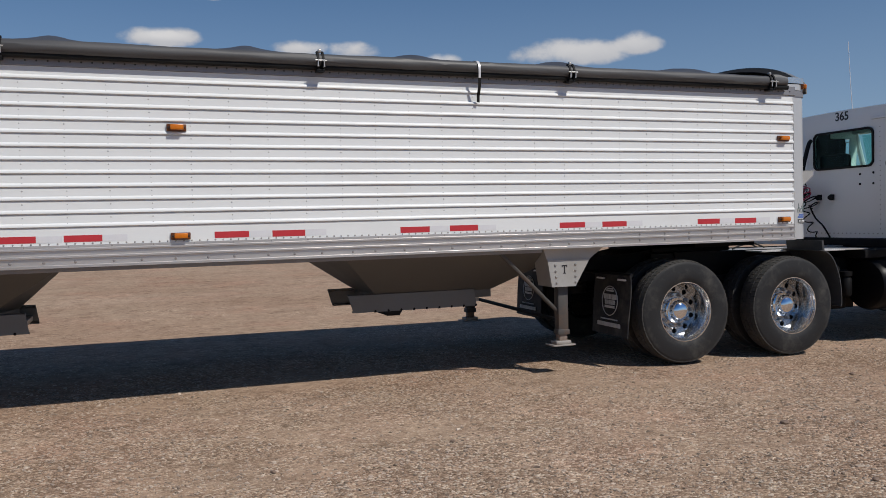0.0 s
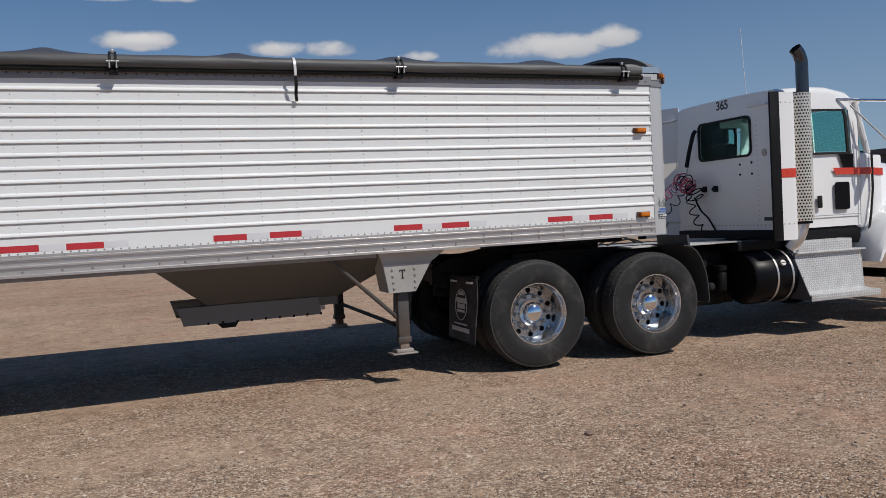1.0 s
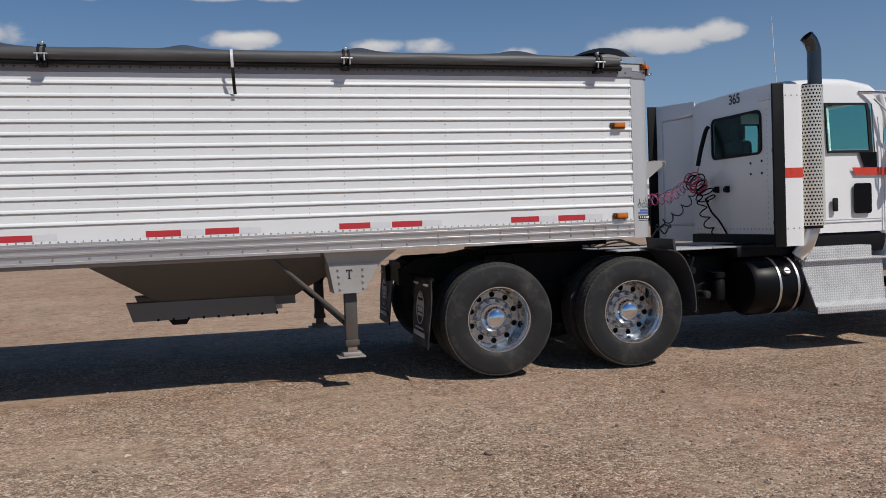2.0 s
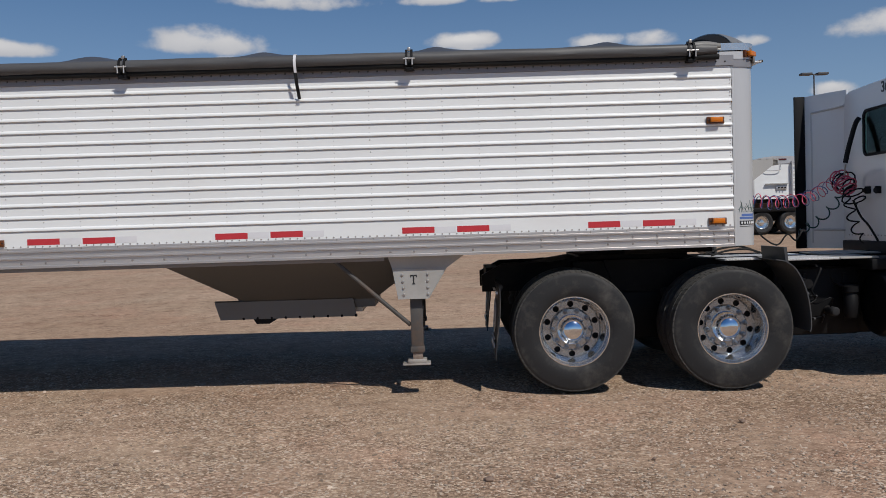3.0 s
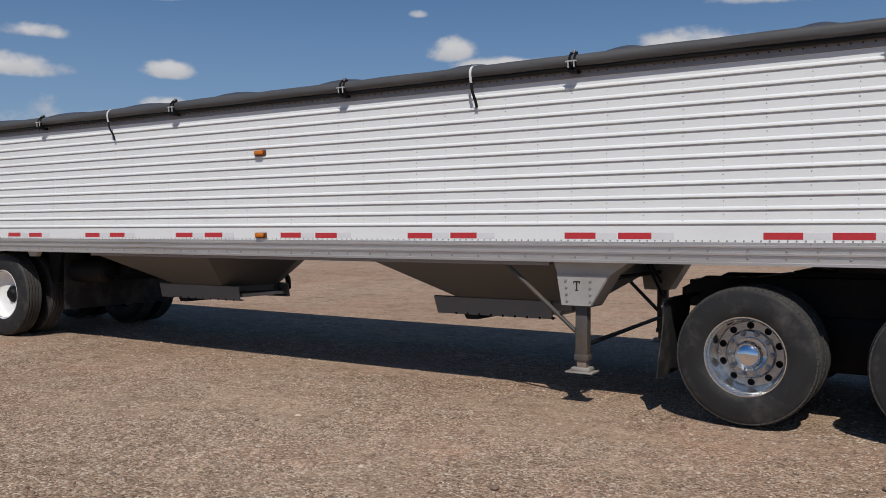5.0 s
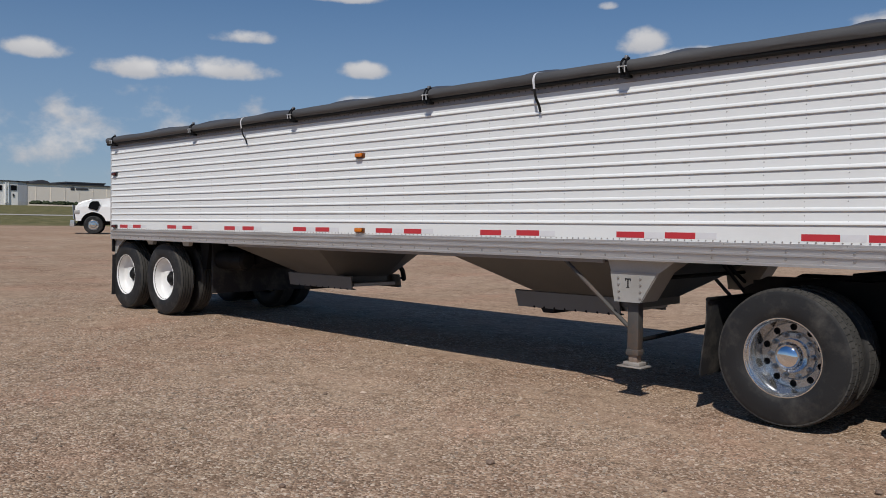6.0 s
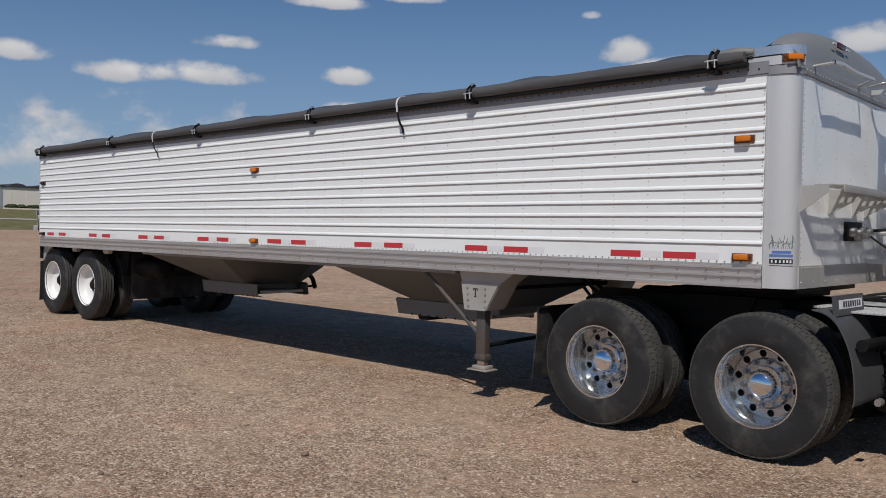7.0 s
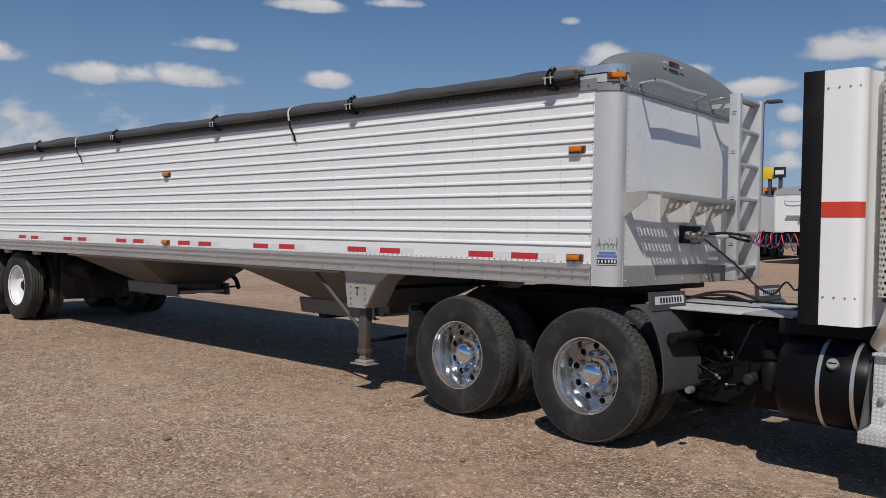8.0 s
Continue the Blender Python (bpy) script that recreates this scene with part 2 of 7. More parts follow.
HOSE_BLACK = surface("black_rubber_hose", (0.014, 0.014, 0.014), 0.7, vary=0.2, scale=20, bump=0.0, spec=0.25)
# upholstery darkened so the cab inside looks dim behind the glass
SEAT = surface("darkened_grey_upholstery", (0.022, 0.022, 0.024), 0.8, vary=0.2, scale=10)
CLADDING = surface("cream_steel_cladding", (0.84, 0.76, 0.66), 0.5, vary=0.06, scale=0.3, fine=4, bump=0.02)
DARK_ROOF = surface("dark_grey_roofing", (0.06, 0.06, 0.065), 0.6, vary=0.2, scale=0.5, fine=5)
YELLOW = surface("yellow_sign_face", (0.80, 0.55, 0.03), 0.4, vary=0.04, scale=0.5, bump=0.0)
ORANGE = surface("orange_sign_face", (0.75, 0.22, 0.03), 0.4, vary=0.04, scale=0.5, bump=0.0)


def checker_plate():
    """Bright aluminium tread plate with raised lozenges."""
    m = surface("diamond_tread_plate", (0.84, 0.84, 0.84), 0.42, 0.2, vary=0.08, scale=6, bump=0.02)
    nt = m.node_tree
    link = nt.links.new
    b = nt.nodes["Principled BSDF"]
    co = nt.nodes.new("ShaderNodeTexCoord")
    sep, com = nt.nodes.new("ShaderNodeSeparateXYZ"), nt.nodes.new("ShaderNodeCombineXYZ")
    link(co.outputs["Object"], sep.inputs[0])
    up = nt.nodes.new("ShaderNodeMath")
    link(sep.outputs[1], up.inputs[0]), link(sep.outputs[2], up.inputs[1])
    link(sep.outputs[0], com.inputs[0]), link(up.outputs[0], com.inputs[1])
    mp = nt.nodes.new("ShaderNodeMapping")
    mp.vector_type = "TEXTURE"
    mp.inputs["Rotation"].default_value, mp.inputs["Scale"].default_value = (0, 0, radians(45)), (0.038, 0.038, 1)
    link(com.outputs[0], mp.inputs[0])
    h = []
    for shift, long_, wide in ((0.0, 2.9, 6.4), (0.5, 6.4, 2.9)):
        add = nt.nodes.new("ShaderNodeVectorMath")
        add.operation = "ADD"
        add.inputs[1].default_value = (shift, shift, 0)
        link(mp.outputs[0], add.inputs[0])
        fr = nt.nodes.new("ShaderNodeVectorMath")
        fr.operation = "FRACTION"
        link(add.outputs[0], fr.inputs[0])
        ce = nt.nodes.new("ShaderNodeVectorMath")
        ce.operation = "MULTIPLY_ADD"
        ce.inputs[1].default_value, ce.inputs[2].default_value = (long_, wide, 0), (-long_ / 2, -wide / 2, 0)
        link(fr.outputs[0], ce.inputs[0])
        ln = nt.nodes.new("ShaderNodeVectorMath")
        ln.operation = "LENGTH"
        link(ce.outputs[0], ln.inputs[0])
        mr = nt.nodes.new("ShaderNodeMapRange")
        mr.inputs[1].default_value, mr.inputs[2].default_value = 0.82, 1.0
        mr.inputs[3].default_value, mr.inputs[4].default_value = 1, 0
        link(ln.outputs["Value"], mr.inputs[0])
        h.append(mr.outputs[0])
    mx = nt.nodes.new("ShaderNodeMath")
    mx.operation = "MAXIMUM"
    link(h[0], mx.inputs[0]), link(h[1], mx.inputs[1])
    bp = nt.nodes.new("ShaderNodeBump")
    bp.inputs["Strength"].default_value, bp.inputs["Distance"].default_value = 0.9, 0.004
    link(mx.outputs[0], bp.inputs["Height"]), link(bp.outputs[0], b.inputs["Normal"])
    # the field between the lozenges is darkened to draw their relief, with dirt in it
    src = b.inputs["Base Color"].links[0].from_socket
    dirt = nt.nodes.new("ShaderNodeTexNoise")
    dirt.inputs["Scale"].default_value, dirt.inputs["Detail"].default_value = 9, 6
    link(co.outputs["Object"], dirt.inputs["Vector"])
    dr = nt.nodes.new("ShaderNodeMapRange")
    dr.inputs[1].default_value, dr.inputs[2].default_value, dr.inputs[3].default_value, dr.inputs[4].default_value = 0.40, 0.72, 0.55, 0.80
    link(dirt.outputs[0], dr.inputs[0])
    inv = nt.nodes.new("ShaderNodeMath")
    inv.operation = "MULTIPLY_ADD"
    inv.inputs[1].default_value, inv.inputs[2].default_value = -0.75, 1.0
    link(mx.outputs[0], inv.inputs[0])
    amount = nt.nodes.new("ShaderNodeMath")
    amount.operation = "MULTIPLY"
    link(inv.outputs[0], amount.inputs[0]), link(dr.outputs[0], amount.inputs[1])
    mix = nt.nodes.new("ShaderNodeMix")
    mix.data_type = "RGBA"
    mix.inputs[7].default_value = (0.36, 0.35, 0.34, 1)
    link(amount.outputs[0], mix.inputs[0]), link(src, mix.inputs[6]), link(mix.outputs[2], b.inputs["Base Color"])
    return m


PLATE = checker_plate()


def glass(name, tint, rough=0.02):
    m = bpy.data.materials.new(name)
    m.use_nodes = True
    b = m.node_tree.nodes["Principled BSDF"]
    b.inputs["Base Color"].default_value = (*tint, 1)
    b.inputs["Roughness"].default_value = rough
    b.inputs["Transmission Weight"].default_value = 1.0
    b.inputs["IOR"].default_value = 1.15
    return m


GLASS = glass("green_tinted_glass", (0.45, 0.72, 0.68))


def gravel_ground():
    m = bpy.data.materials.new("tan_gravel_lot")
    m.use_nodes = True
    nt = m.node_tree
    link = nt.links.new
    b = nt.nodes["Principled BSDF"]
    co = nt.nodes.new("ShaderNodeTexCoord")

    def noise_at(scale, detail=4, rough=0.5, stretch=None):
        n = nt.nodes.new("ShaderNodeTexNoise")
        n.inputs["Scale"].default_value, n.inputs["Detail"].default_value, n.inputs["Roughness"].default_value = scale, detail, rough
        src = co.outputs["Object"]
        if stretch:
            mp = nt.nodes.new("ShaderNodeMapping")
            mp.inputs["Scale"].default_value = stretch
            link(src, mp.inputs[0])
            src = mp.outputs[0]
        link(src, n.inputs["Vector"])
        return n.outputs[0]

    def ramp(src, stops):
        r = nt.nodes.new("ShaderNodeValToRGB")
        while len(r.color_ramp.elements) < len(stops):
            r.color_ramp.elements.new(0.5)
        for e, (p, c) in zip(r.color_ramp.elements, stops):
            e.position, e.color = p, (*c, 1)
        link(src, r.inputs[0])
        return r.outputs[0]

    def blend(kind, fac, a, c):
        mx = nt.nodes.new("ShaderNodeMix")
        mx.data_type, mx.blend_type = "RGBA", kind
        if isinstance(fac, float):
            mx.inputs[0].default_value = fac
        else:
            link(fac, mx.inputs[0])
        link(a, mx.inputs[6])
        if isinstance(c, tuple):
            mx.inputs[7].default_value = (*c, 1)
        else:
            link(c, mx.inputs[7])
        return mx.outputs[2]

    vo = nt.nodes.new("ShaderNodeTexVoronoi")
    vo.inputs["Scale"].default_value = 62
    link(co.outputs["Object"], vo.inputs["Vector"])
    vf = nt.nodes.new("ShaderNodeTexVoronoi")
    vf.inputs["Scale"].default_value = 95
    link(co.outputs["Object"], vf.inputs["Vector"])
    bw = nt.nodes.new("ShaderNodeSeparateColor")
    link(vo.outputs["Color"], bw.inputs[0])
    bw2 = nt.nodes.new("ShaderNodeSeparateColor")
    link(vf.outputs["Color"], bw2.inputs[0])
    pebble = ramp(bw.outputs[0], [(0.0, (0.130, 0.089, 0.064)), (0.25, (0.290, 0.204, 0.144)), (0.55, (0.425, 0.306, 0.220)), (0.8, (0.610, 0.462, 0.345)), (1.0, (0.820, 0.740, 0.620))])
    grit = ramp(bw2.outputs[1], [(0.0, (0.170, 0.123, 0.090)), (0.5, (0.355, 0.264, 0.193)), (1.0, (0.575, 0.446, 0.340))])
    stones = blend("MIX", 0.30, pebble, grit)
    # trodden fine dirt, smooth and pale, with gravel lying over it in drifts
    dirt = ramp(noise_at(22, 6, 0.6), [(0.3, (0.325, 0.240, 0.176)), (0.5, (0.402, 0.301, 0.223)), (0.7, (0.472, 0.357, 0.268))])
    drift = nt.nodes.new("ShaderNodeMath")
    drift.operation = "MULTIPLY_ADD"
    drift.inputs[1].default_value = -0.020
    where = nt.nodes.new("ShaderNodeSeparateXYZ")
    link(co.outputs["Object"], where.inputs[0])
    link(where.outputs[1], drift.inputs[0]), link(noise_at(0.9, 8, 0.66, (0.55, 1.0, 1.0)), drift.inputs[2])
    gravel = nt.nodes.new("ShaderNodeMapRange")
    gravel.inputs[1].default_value, gravel.inputs[2].default_value = 0.36, 0.56
    gravel.inputs[3].default_value, gravel.inputs[4].default_value = 0.15, 1.0
    link(drift.outputs[0], gravel.inputs[0])
    colour = blend("MIX", gravel.outputs[0], dirt, stones)
    patch = ramp(noise_at(0.28, 8, 0.62), [(0.40, (1.0, 1.0, 1.0)), (0.5, (0.93, 0.90, 0.885)), (0.60, (0.83, 0.77, 0.74))])
    colour = blend("MULTIPLY", 0.65, colour, patch)
    track = ramp(noise_at(0.8, 6, 0.6, (0.12, 1.0, 1.0)), [(0.40, (1.0, 1.0, 1.0)), (0.60, (0.80, 0.74, 0.70))])
    colour = blend("MULTIPLY", 0.30, colour, track)
    # hand-sized clumps and hollows, and broader damp and dry mottling
    clump = ramp(noise_at(8.5, 5, 0.62), [(0.32, (0.70, 0.67, 0.65)), (0.46, (1.0, 0.99, 0.98)), (0.66, (1.18, 1.17, 1.15))])
    colour = blend("MULTIPLY", 0.85, colour, clump)
    mottle = ramp(noise_at(2.3, 6, 0.65), [(0.32, (0.76, 0.715, 0.69)), (0.45, (0.965, 0.945, 0.935)), (0.62, (1.09, 1.085, 1.075))])
    colour = blend("MULTIPLY", 0.8, colour, mottle)
    load = ramp(noise_at(0.75, 5, 0.6), [(0.34, (1.05, 0.955, 0.935)), (0.45, (1.01, 0.985, 0.975)), (0.54, (1.0, 0.99, 0.975)), (0.66, (0.95, 0.955, 0.94))])
    colour = blend("MULTIPLY", 0.9, colour, load)
    # grass beyond the lot, with a pale road through it
    sep = nt.nodes.new("ShaderNodeSeparateXYZ")
    link(co.outputs["Object"], sep.inputs[0])
    edge = nt.nodes.new("ShaderNodeMath")
    edge.operation = "MULTIPLY_ADD"
    edge.inputs[1].default_value = 14.0
    link(noise_at(0.06, 5), edge.inputs[0]), link(sep.outputs[0], edge.inputs[2])
    mr = nt.nodes.new("ShaderNodeMapRange")
    mr.inputs[1].default_value, mr.inputs[2].default_value = -82, -96
    link(edge.outputs[0], mr.inputs[0])
    grass = ramp(noise_at(0.5, 8, 0.7), [(0.3, (0.090, 0.090, 0.038)), (0.55, (0.165, 0.150, 0.070)), (0.75, (0.29, 0.245, 0.145))])
    colour = blend("MIX", mr.outputs[0], colour, grass)
    link(colour, b.inputs["Base Color"])
    b.inputs["Roughness"].default_value = 0.95
    b.inputs["Specular IOR Level"].default_value = 0.08
    height = nt.nodes.new("ShaderNodeMath")
    height.operation = "MULTIPLY_ADD"
    height.inputs[1].default_value = 0.45
    link(noise_at(30, 6, 0.7), height.inputs[0]), link(vo.outputs["Distance"], height.inputs[2])
    bp = nt.nodes.new("ShaderNodeBump")
    bp.inputs["Distance"].default_value, bp.invert = 0.012, True
    link(gravel.outputs[0], bp.inputs["Strength"])
    link(height.outputs[0], bp.inputs["Height"]), link(bp.outputs[0], b.inputs["Normal"])
    return m


GRAVEL = gravel_ground()


def stone_material():
    m = surface("loose_tan_stones", (0.43, 0.345, 0.275), 0.9, vary=0.25, scale=25, fine=300, bump=0.2)
    nt = m.node_tree
    b = nt.nodes["Principled BSDF"]
    src = b.inputs["Base Color"].links[0].from_socket
    geo = nt.nodes.new("ShaderNodeNewGeometry")
    r = nt.nodes.new("ShaderNodeValToRGB")
    r.color_ramp.elements[0].color, r.color_ramp.elements[1].color = (0.40, 0.37, 0.34, 1), (1.45, 1.45, 1.45, 1)
    nt.links.new(geo.outputs["Random Per Island"], r.inputs[0])
    mx = nt.nodes.new("ShaderNodeMix")
    mx.data_type, mx.blend_type = "RGBA", "MULTIPLY"
    mx.inputs[0].default_value = 1.0
    nt.links.new(src, mx.inputs[6]), nt.links.new(r.outputs[0], mx.inputs[7])
    nt.links.new(mx.outputs[2], b.inputs["Base Color"])
    return m


STONE = stone_material()
POLISH_CAP = surface("bright_dented_cap_metal", (0.68, 0.69, 0.70), 0.24, 0.8, vary=0.1, scale=9, fine=40, bump=0.15)
# the shield's tan reflections and brightness are put into its colours
SHIELD = surface("tan_lit_perforated_steel", (0.80, 0.76, 0.68), 0.34, 0.55, vary=0.15, scale=6, bump=0.04, stain=(0.50, 0.42, 0.30), stain_amount=0.4)
RIM_DISC = surface("dusty_polished_disc", (0.42, 0.45, 0.49), 0.22, 0.90, vary=0.16, scale=14, fine=160, bump=0.04, rough_vary=0.08)

# ---- mesh helpers ----


def box(bm, x0, x1, y0, y1, z0, z1, bevel=0.0):
    vs = [bm.verts.new(p) for p in ((x0, y0, z0), (x1, y0, z0), (x1, y1, z0), (x0, y1, z0), (x0, y0, z1), (x1, y0, z1), (x1, y1, z1), (x0, y1, z1))]
    fs = [bm.faces.new([vs[i] for i in q]) for q in ((0, 3, 2, 1), (4, 5, 6, 7), (0, 1, 5, 4), (1, 2, 6, 5), (2, 3, 7, 6), (3, 0, 4, 7))]
    if bevel:
        es = list({e for f in fs for e in f.edges})
        bmesh.ops.bevel(bm, geom=es, offset=bevel, segments=2, affect="EDGES", profile=0.5)
    return bm


def prism(bm, pts, axis, a, b):
    """A flat outline (two coordinates) drawn out along the third axis from a to b."""
    def put(p, v):
        return {"x": (v, p[0], p[1]), "y": (p[0], v, p[1]), "z": (p[0], p[1], v)}[axis]
    lo, hi = [bm.verts.new(put(p, a)) for p in pts], [bm.verts.new(put(p, b)) for p in pts]
    n = len(pts)
    bm.faces.new(lo)
    bm.faces.new(hi[::-1])
    for i in range(n):
        bm.faces.new((lo[i], hi[i], hi[(i + 1) % n], lo[(i + 1) % n]))
    return bm


def lathe(bm, profile, n=48, centre=(0, 0, 0), axis="y", closed=False):
    """Radius and height pairs turned round an axis."""
    rings = []
    for r, h in profile:
        ring = []
        for i in range(n):
            a = 2 * math.pi * i / n
            c, s = r * math.cos(a), r * math.sin(a)
            p = {"y": (c, h, s), "z": (c, s, h), "x": (h, c, s)}[axis]
            ring.append(bm.verts.new([p[k] + centre[k] for k in range(3)]))
        rings.append(ring)
    for p, q in zip(rings, rings[1:] + (rings[:1] if closed else [])):
        for i in range(n):
            bm.faces.new((p[i], p[(i + 1) % n], q[(i + 1) % n], q[i]))
    if not closed:
        for ring, r in ((rings[0], profile[0][0]), (rings[-1], profile[-1][0])):
            if r < 0.02:
                bmesh.ops.contextual_create(bm, geom=ring)
    return bm


def tube(bm, pts, r, n=8, cap=True):
    """A round bar along a line of points."""
    pts = [Vector(p) for p in pts]
    rings, up = [], None
    for i, p in enumerate(pts):
        d = (pts[min(i + 1, len(pts) - 1)] - pts[max(i - 1, 0)]).normalized()
        if up is None:
            up = Vector((0, 0, 1)) if abs(d.z) < 0.9 else Vector((1, 0, 0))
        side = d.cross(up).normalized()
        up = side.cross(d).normalized()
        rr = r[i] if isinstance(r, (list, tuple)) else r
        rings.append([bm.verts.new(p + side * rr * math.cos(2 * math.pi * k / n) + up * rr * math.sin(2 * math.pi * k / n)) for k in range(n)])
    for a, b in zip(rings, rings[1:]):
        for k in range(n):
            bm.faces.new((a[k], a[(k + 1) % n], b[(k + 1) % n], b[k]))
    if cap:
        bm.faces.new(rings[0][::-1]), bm.faces.new(rings[-1])
    return bm


def sheet(bm, rows, thick=None):
    """A grid of points as one skin."""
    grid = [[bm.verts.new(p) for p in row] for row in rows]
    for a, b in zip(grid, grid[1:]):
        for i in range(len(a) - 1):
            bm.faces.new((a[i], a[i + 1], b[i + 1], b[i]))
    if thick:
        bmesh.ops.recalc_face_normals(bm, faces=bm.faces[:])
        bmesh.ops.solidify(bm, geom=bm.faces[:], thickness=thick)
    return bm


def curve_points(pts, steps=8):
    """A smooth line through the points."""
    p = [Vector(q) for q in pts]
    p = [2 * p[0] - p[1]] + p + [2 * p[-1] - p[-2]]
    out = []
    for i in range(1, len(p) - 2):
        for k in range(steps):
            t = k / steps
            a, b, c, d = p[i - 1:i + 3]
            out.append(0.5 * (2 * b + (c - a) * t + (2 * a - 5 * b + 4 * c - d) * t * t + (3 * b - a - 3 * c + d) * t ** 3))
    return out + [p[-2]]


def bead(bm, x, y, z, r=0.006, h=0.004, n=6, axis="y", sign=-1):
    """One domed rivet or bolt head."""
    rings = []
    for rr, hh in ((r, 0.0), (r * 0.75, h * 0.75)):
        ring = []
        for i in range(n):
            a = 2 * math.pi * i / n
            c, s = rr * math.cos(a), rr * math.sin(a)
            ring.append(bm.verts.new((x + c, y + sign * hh, z + s) if axis == "y" else (x + sign * hh, y + c, z + s)))
        rings.append(ring)
    tip = bm.verts.new((x, y + sign * h, z) if axis == "y" else (x + sign * h, y, z))
    for i in range(n):
        j = (i + 1) % n
        bm.faces.new((rings[0][i], rings[0][j], rings[1][j], rings[1][i]))
        bm.faces.new((rings[1][i], rings[1][j], tip))


def finish(bm, name, smooth=30):
    bmesh.ops.recalc_face_normals(bm, faces=bm.faces[:])
    me = bpy.data.meshes.new(name)
    bm.to_mesh(me)
    bm.free()
    if smooth:
        for f in me.polygons:
            f.use_smooth = True
        me.set_sharp_from_angle(angle=radians(smooth))
    return me


def thing(name, at, label, category, group="", kind=""):
    ob = new(name)
    ob.location = at
    return tagged(ob, label, category, group, kind)


def part(name, bm, material, parent, label="", smooth=30, kind="", at=None):
    """One mesh under a thing or a part; at: the mesh is drawn round its own centre, which stands there."""
    me = bm if isinstance(bm, bpy.types.Mesh) else finish(bm, name, smooth)
    if not me.materials:
        me.materials.append(material)
    ob = new(name, me)
    ob.parent = parent
    if parent.type == "EMPTY":
        ob.matrix_parent_inverse = Matrix.Translation(-Vector(parent.location))
    if at is not None:
        ob.location = at
    return tagged(ob, label, kind=kind)


def solid(name, bm, material, label, category, group="", kind="", smooth=30):
    """A thing of one mesh."""
    me = finish(bm, name, smooth)
    me.materials.append(material)
    return tagged(new(name, me), label, category, group, kind)


def new_bm():
    return bmesh.new()


def lift(x, y):
    """Height of the ground: flat, rising a little towards the far row, with a bank far beyond."""
    z = 0.0065 * min(max(-x, 0.0), 14.0) + 0.0245 * min(max(-x - 14.0, 0.0), 41.0)
    far = min(max(-x - 100.0, 0.0), 140.0)
    back = 0.027 * min(max(y - 6.0, 0.0), 34.0) * min(max((x + 42.0) / 16.0, 0.0), 1.0)
    return z + 0.038 * far + back - 0.012


# ---- ground ----


def build_ground():
    fx = sorted({-2500, -1500, -900, -600, -400, -300, -250, -200, -160, -140, -120, -100, -80, -60, -45, -35, -28, -22, *[-18 + 0.5 * i for i in range(57)], 12, 14, 17, 21, 26, 33, 45, 60, 90, 150, 300, 600, 1200, 2500})
    fy = sorted({-2500, -1200, -600, -300, -150, -80, -40, -25, -16, -12, *[-9 + 0.5 * i for i in range(33)], 8, 9.5, 11, 13, 16, 20, 25, 32, 42, 60, 90, 150, 300, 600, 1200, 2500})
    bm = new_bm()
    rows = []
    for y in fy:
        row = []
        for x in fx:
            rough = 0.012 * noise.noise(Vector((x * 0.35, y * 0.35, 0))) if abs(x + 4) < 14 and -9 < y < 7 else 0.0
            row.append((x, y, lift(x, y) + rough - 0.006))
        rows.append(row)
    sheet(bm, rows)
    solid("ground", bm, GRAVEL, "tan crushed gravel lot running out to grass", "ground", kind="structure", smooth=180)
    bm = new_bm()
    road = [[(x, y, lift(x, y) + 0.05) for y in (-900, -300, -100, 0, 100, 300, 900)] for x in (-143, -140, -137)]
    sheet(bm, road)
    solid("road", bm, surface("worn_pale_asphalt", (0.40, 0.37, 0.33), 0.9, vary=0.15, scale=0.4, fine=12), "pale road across the far grass", "road", kind="structure")


build_ground()


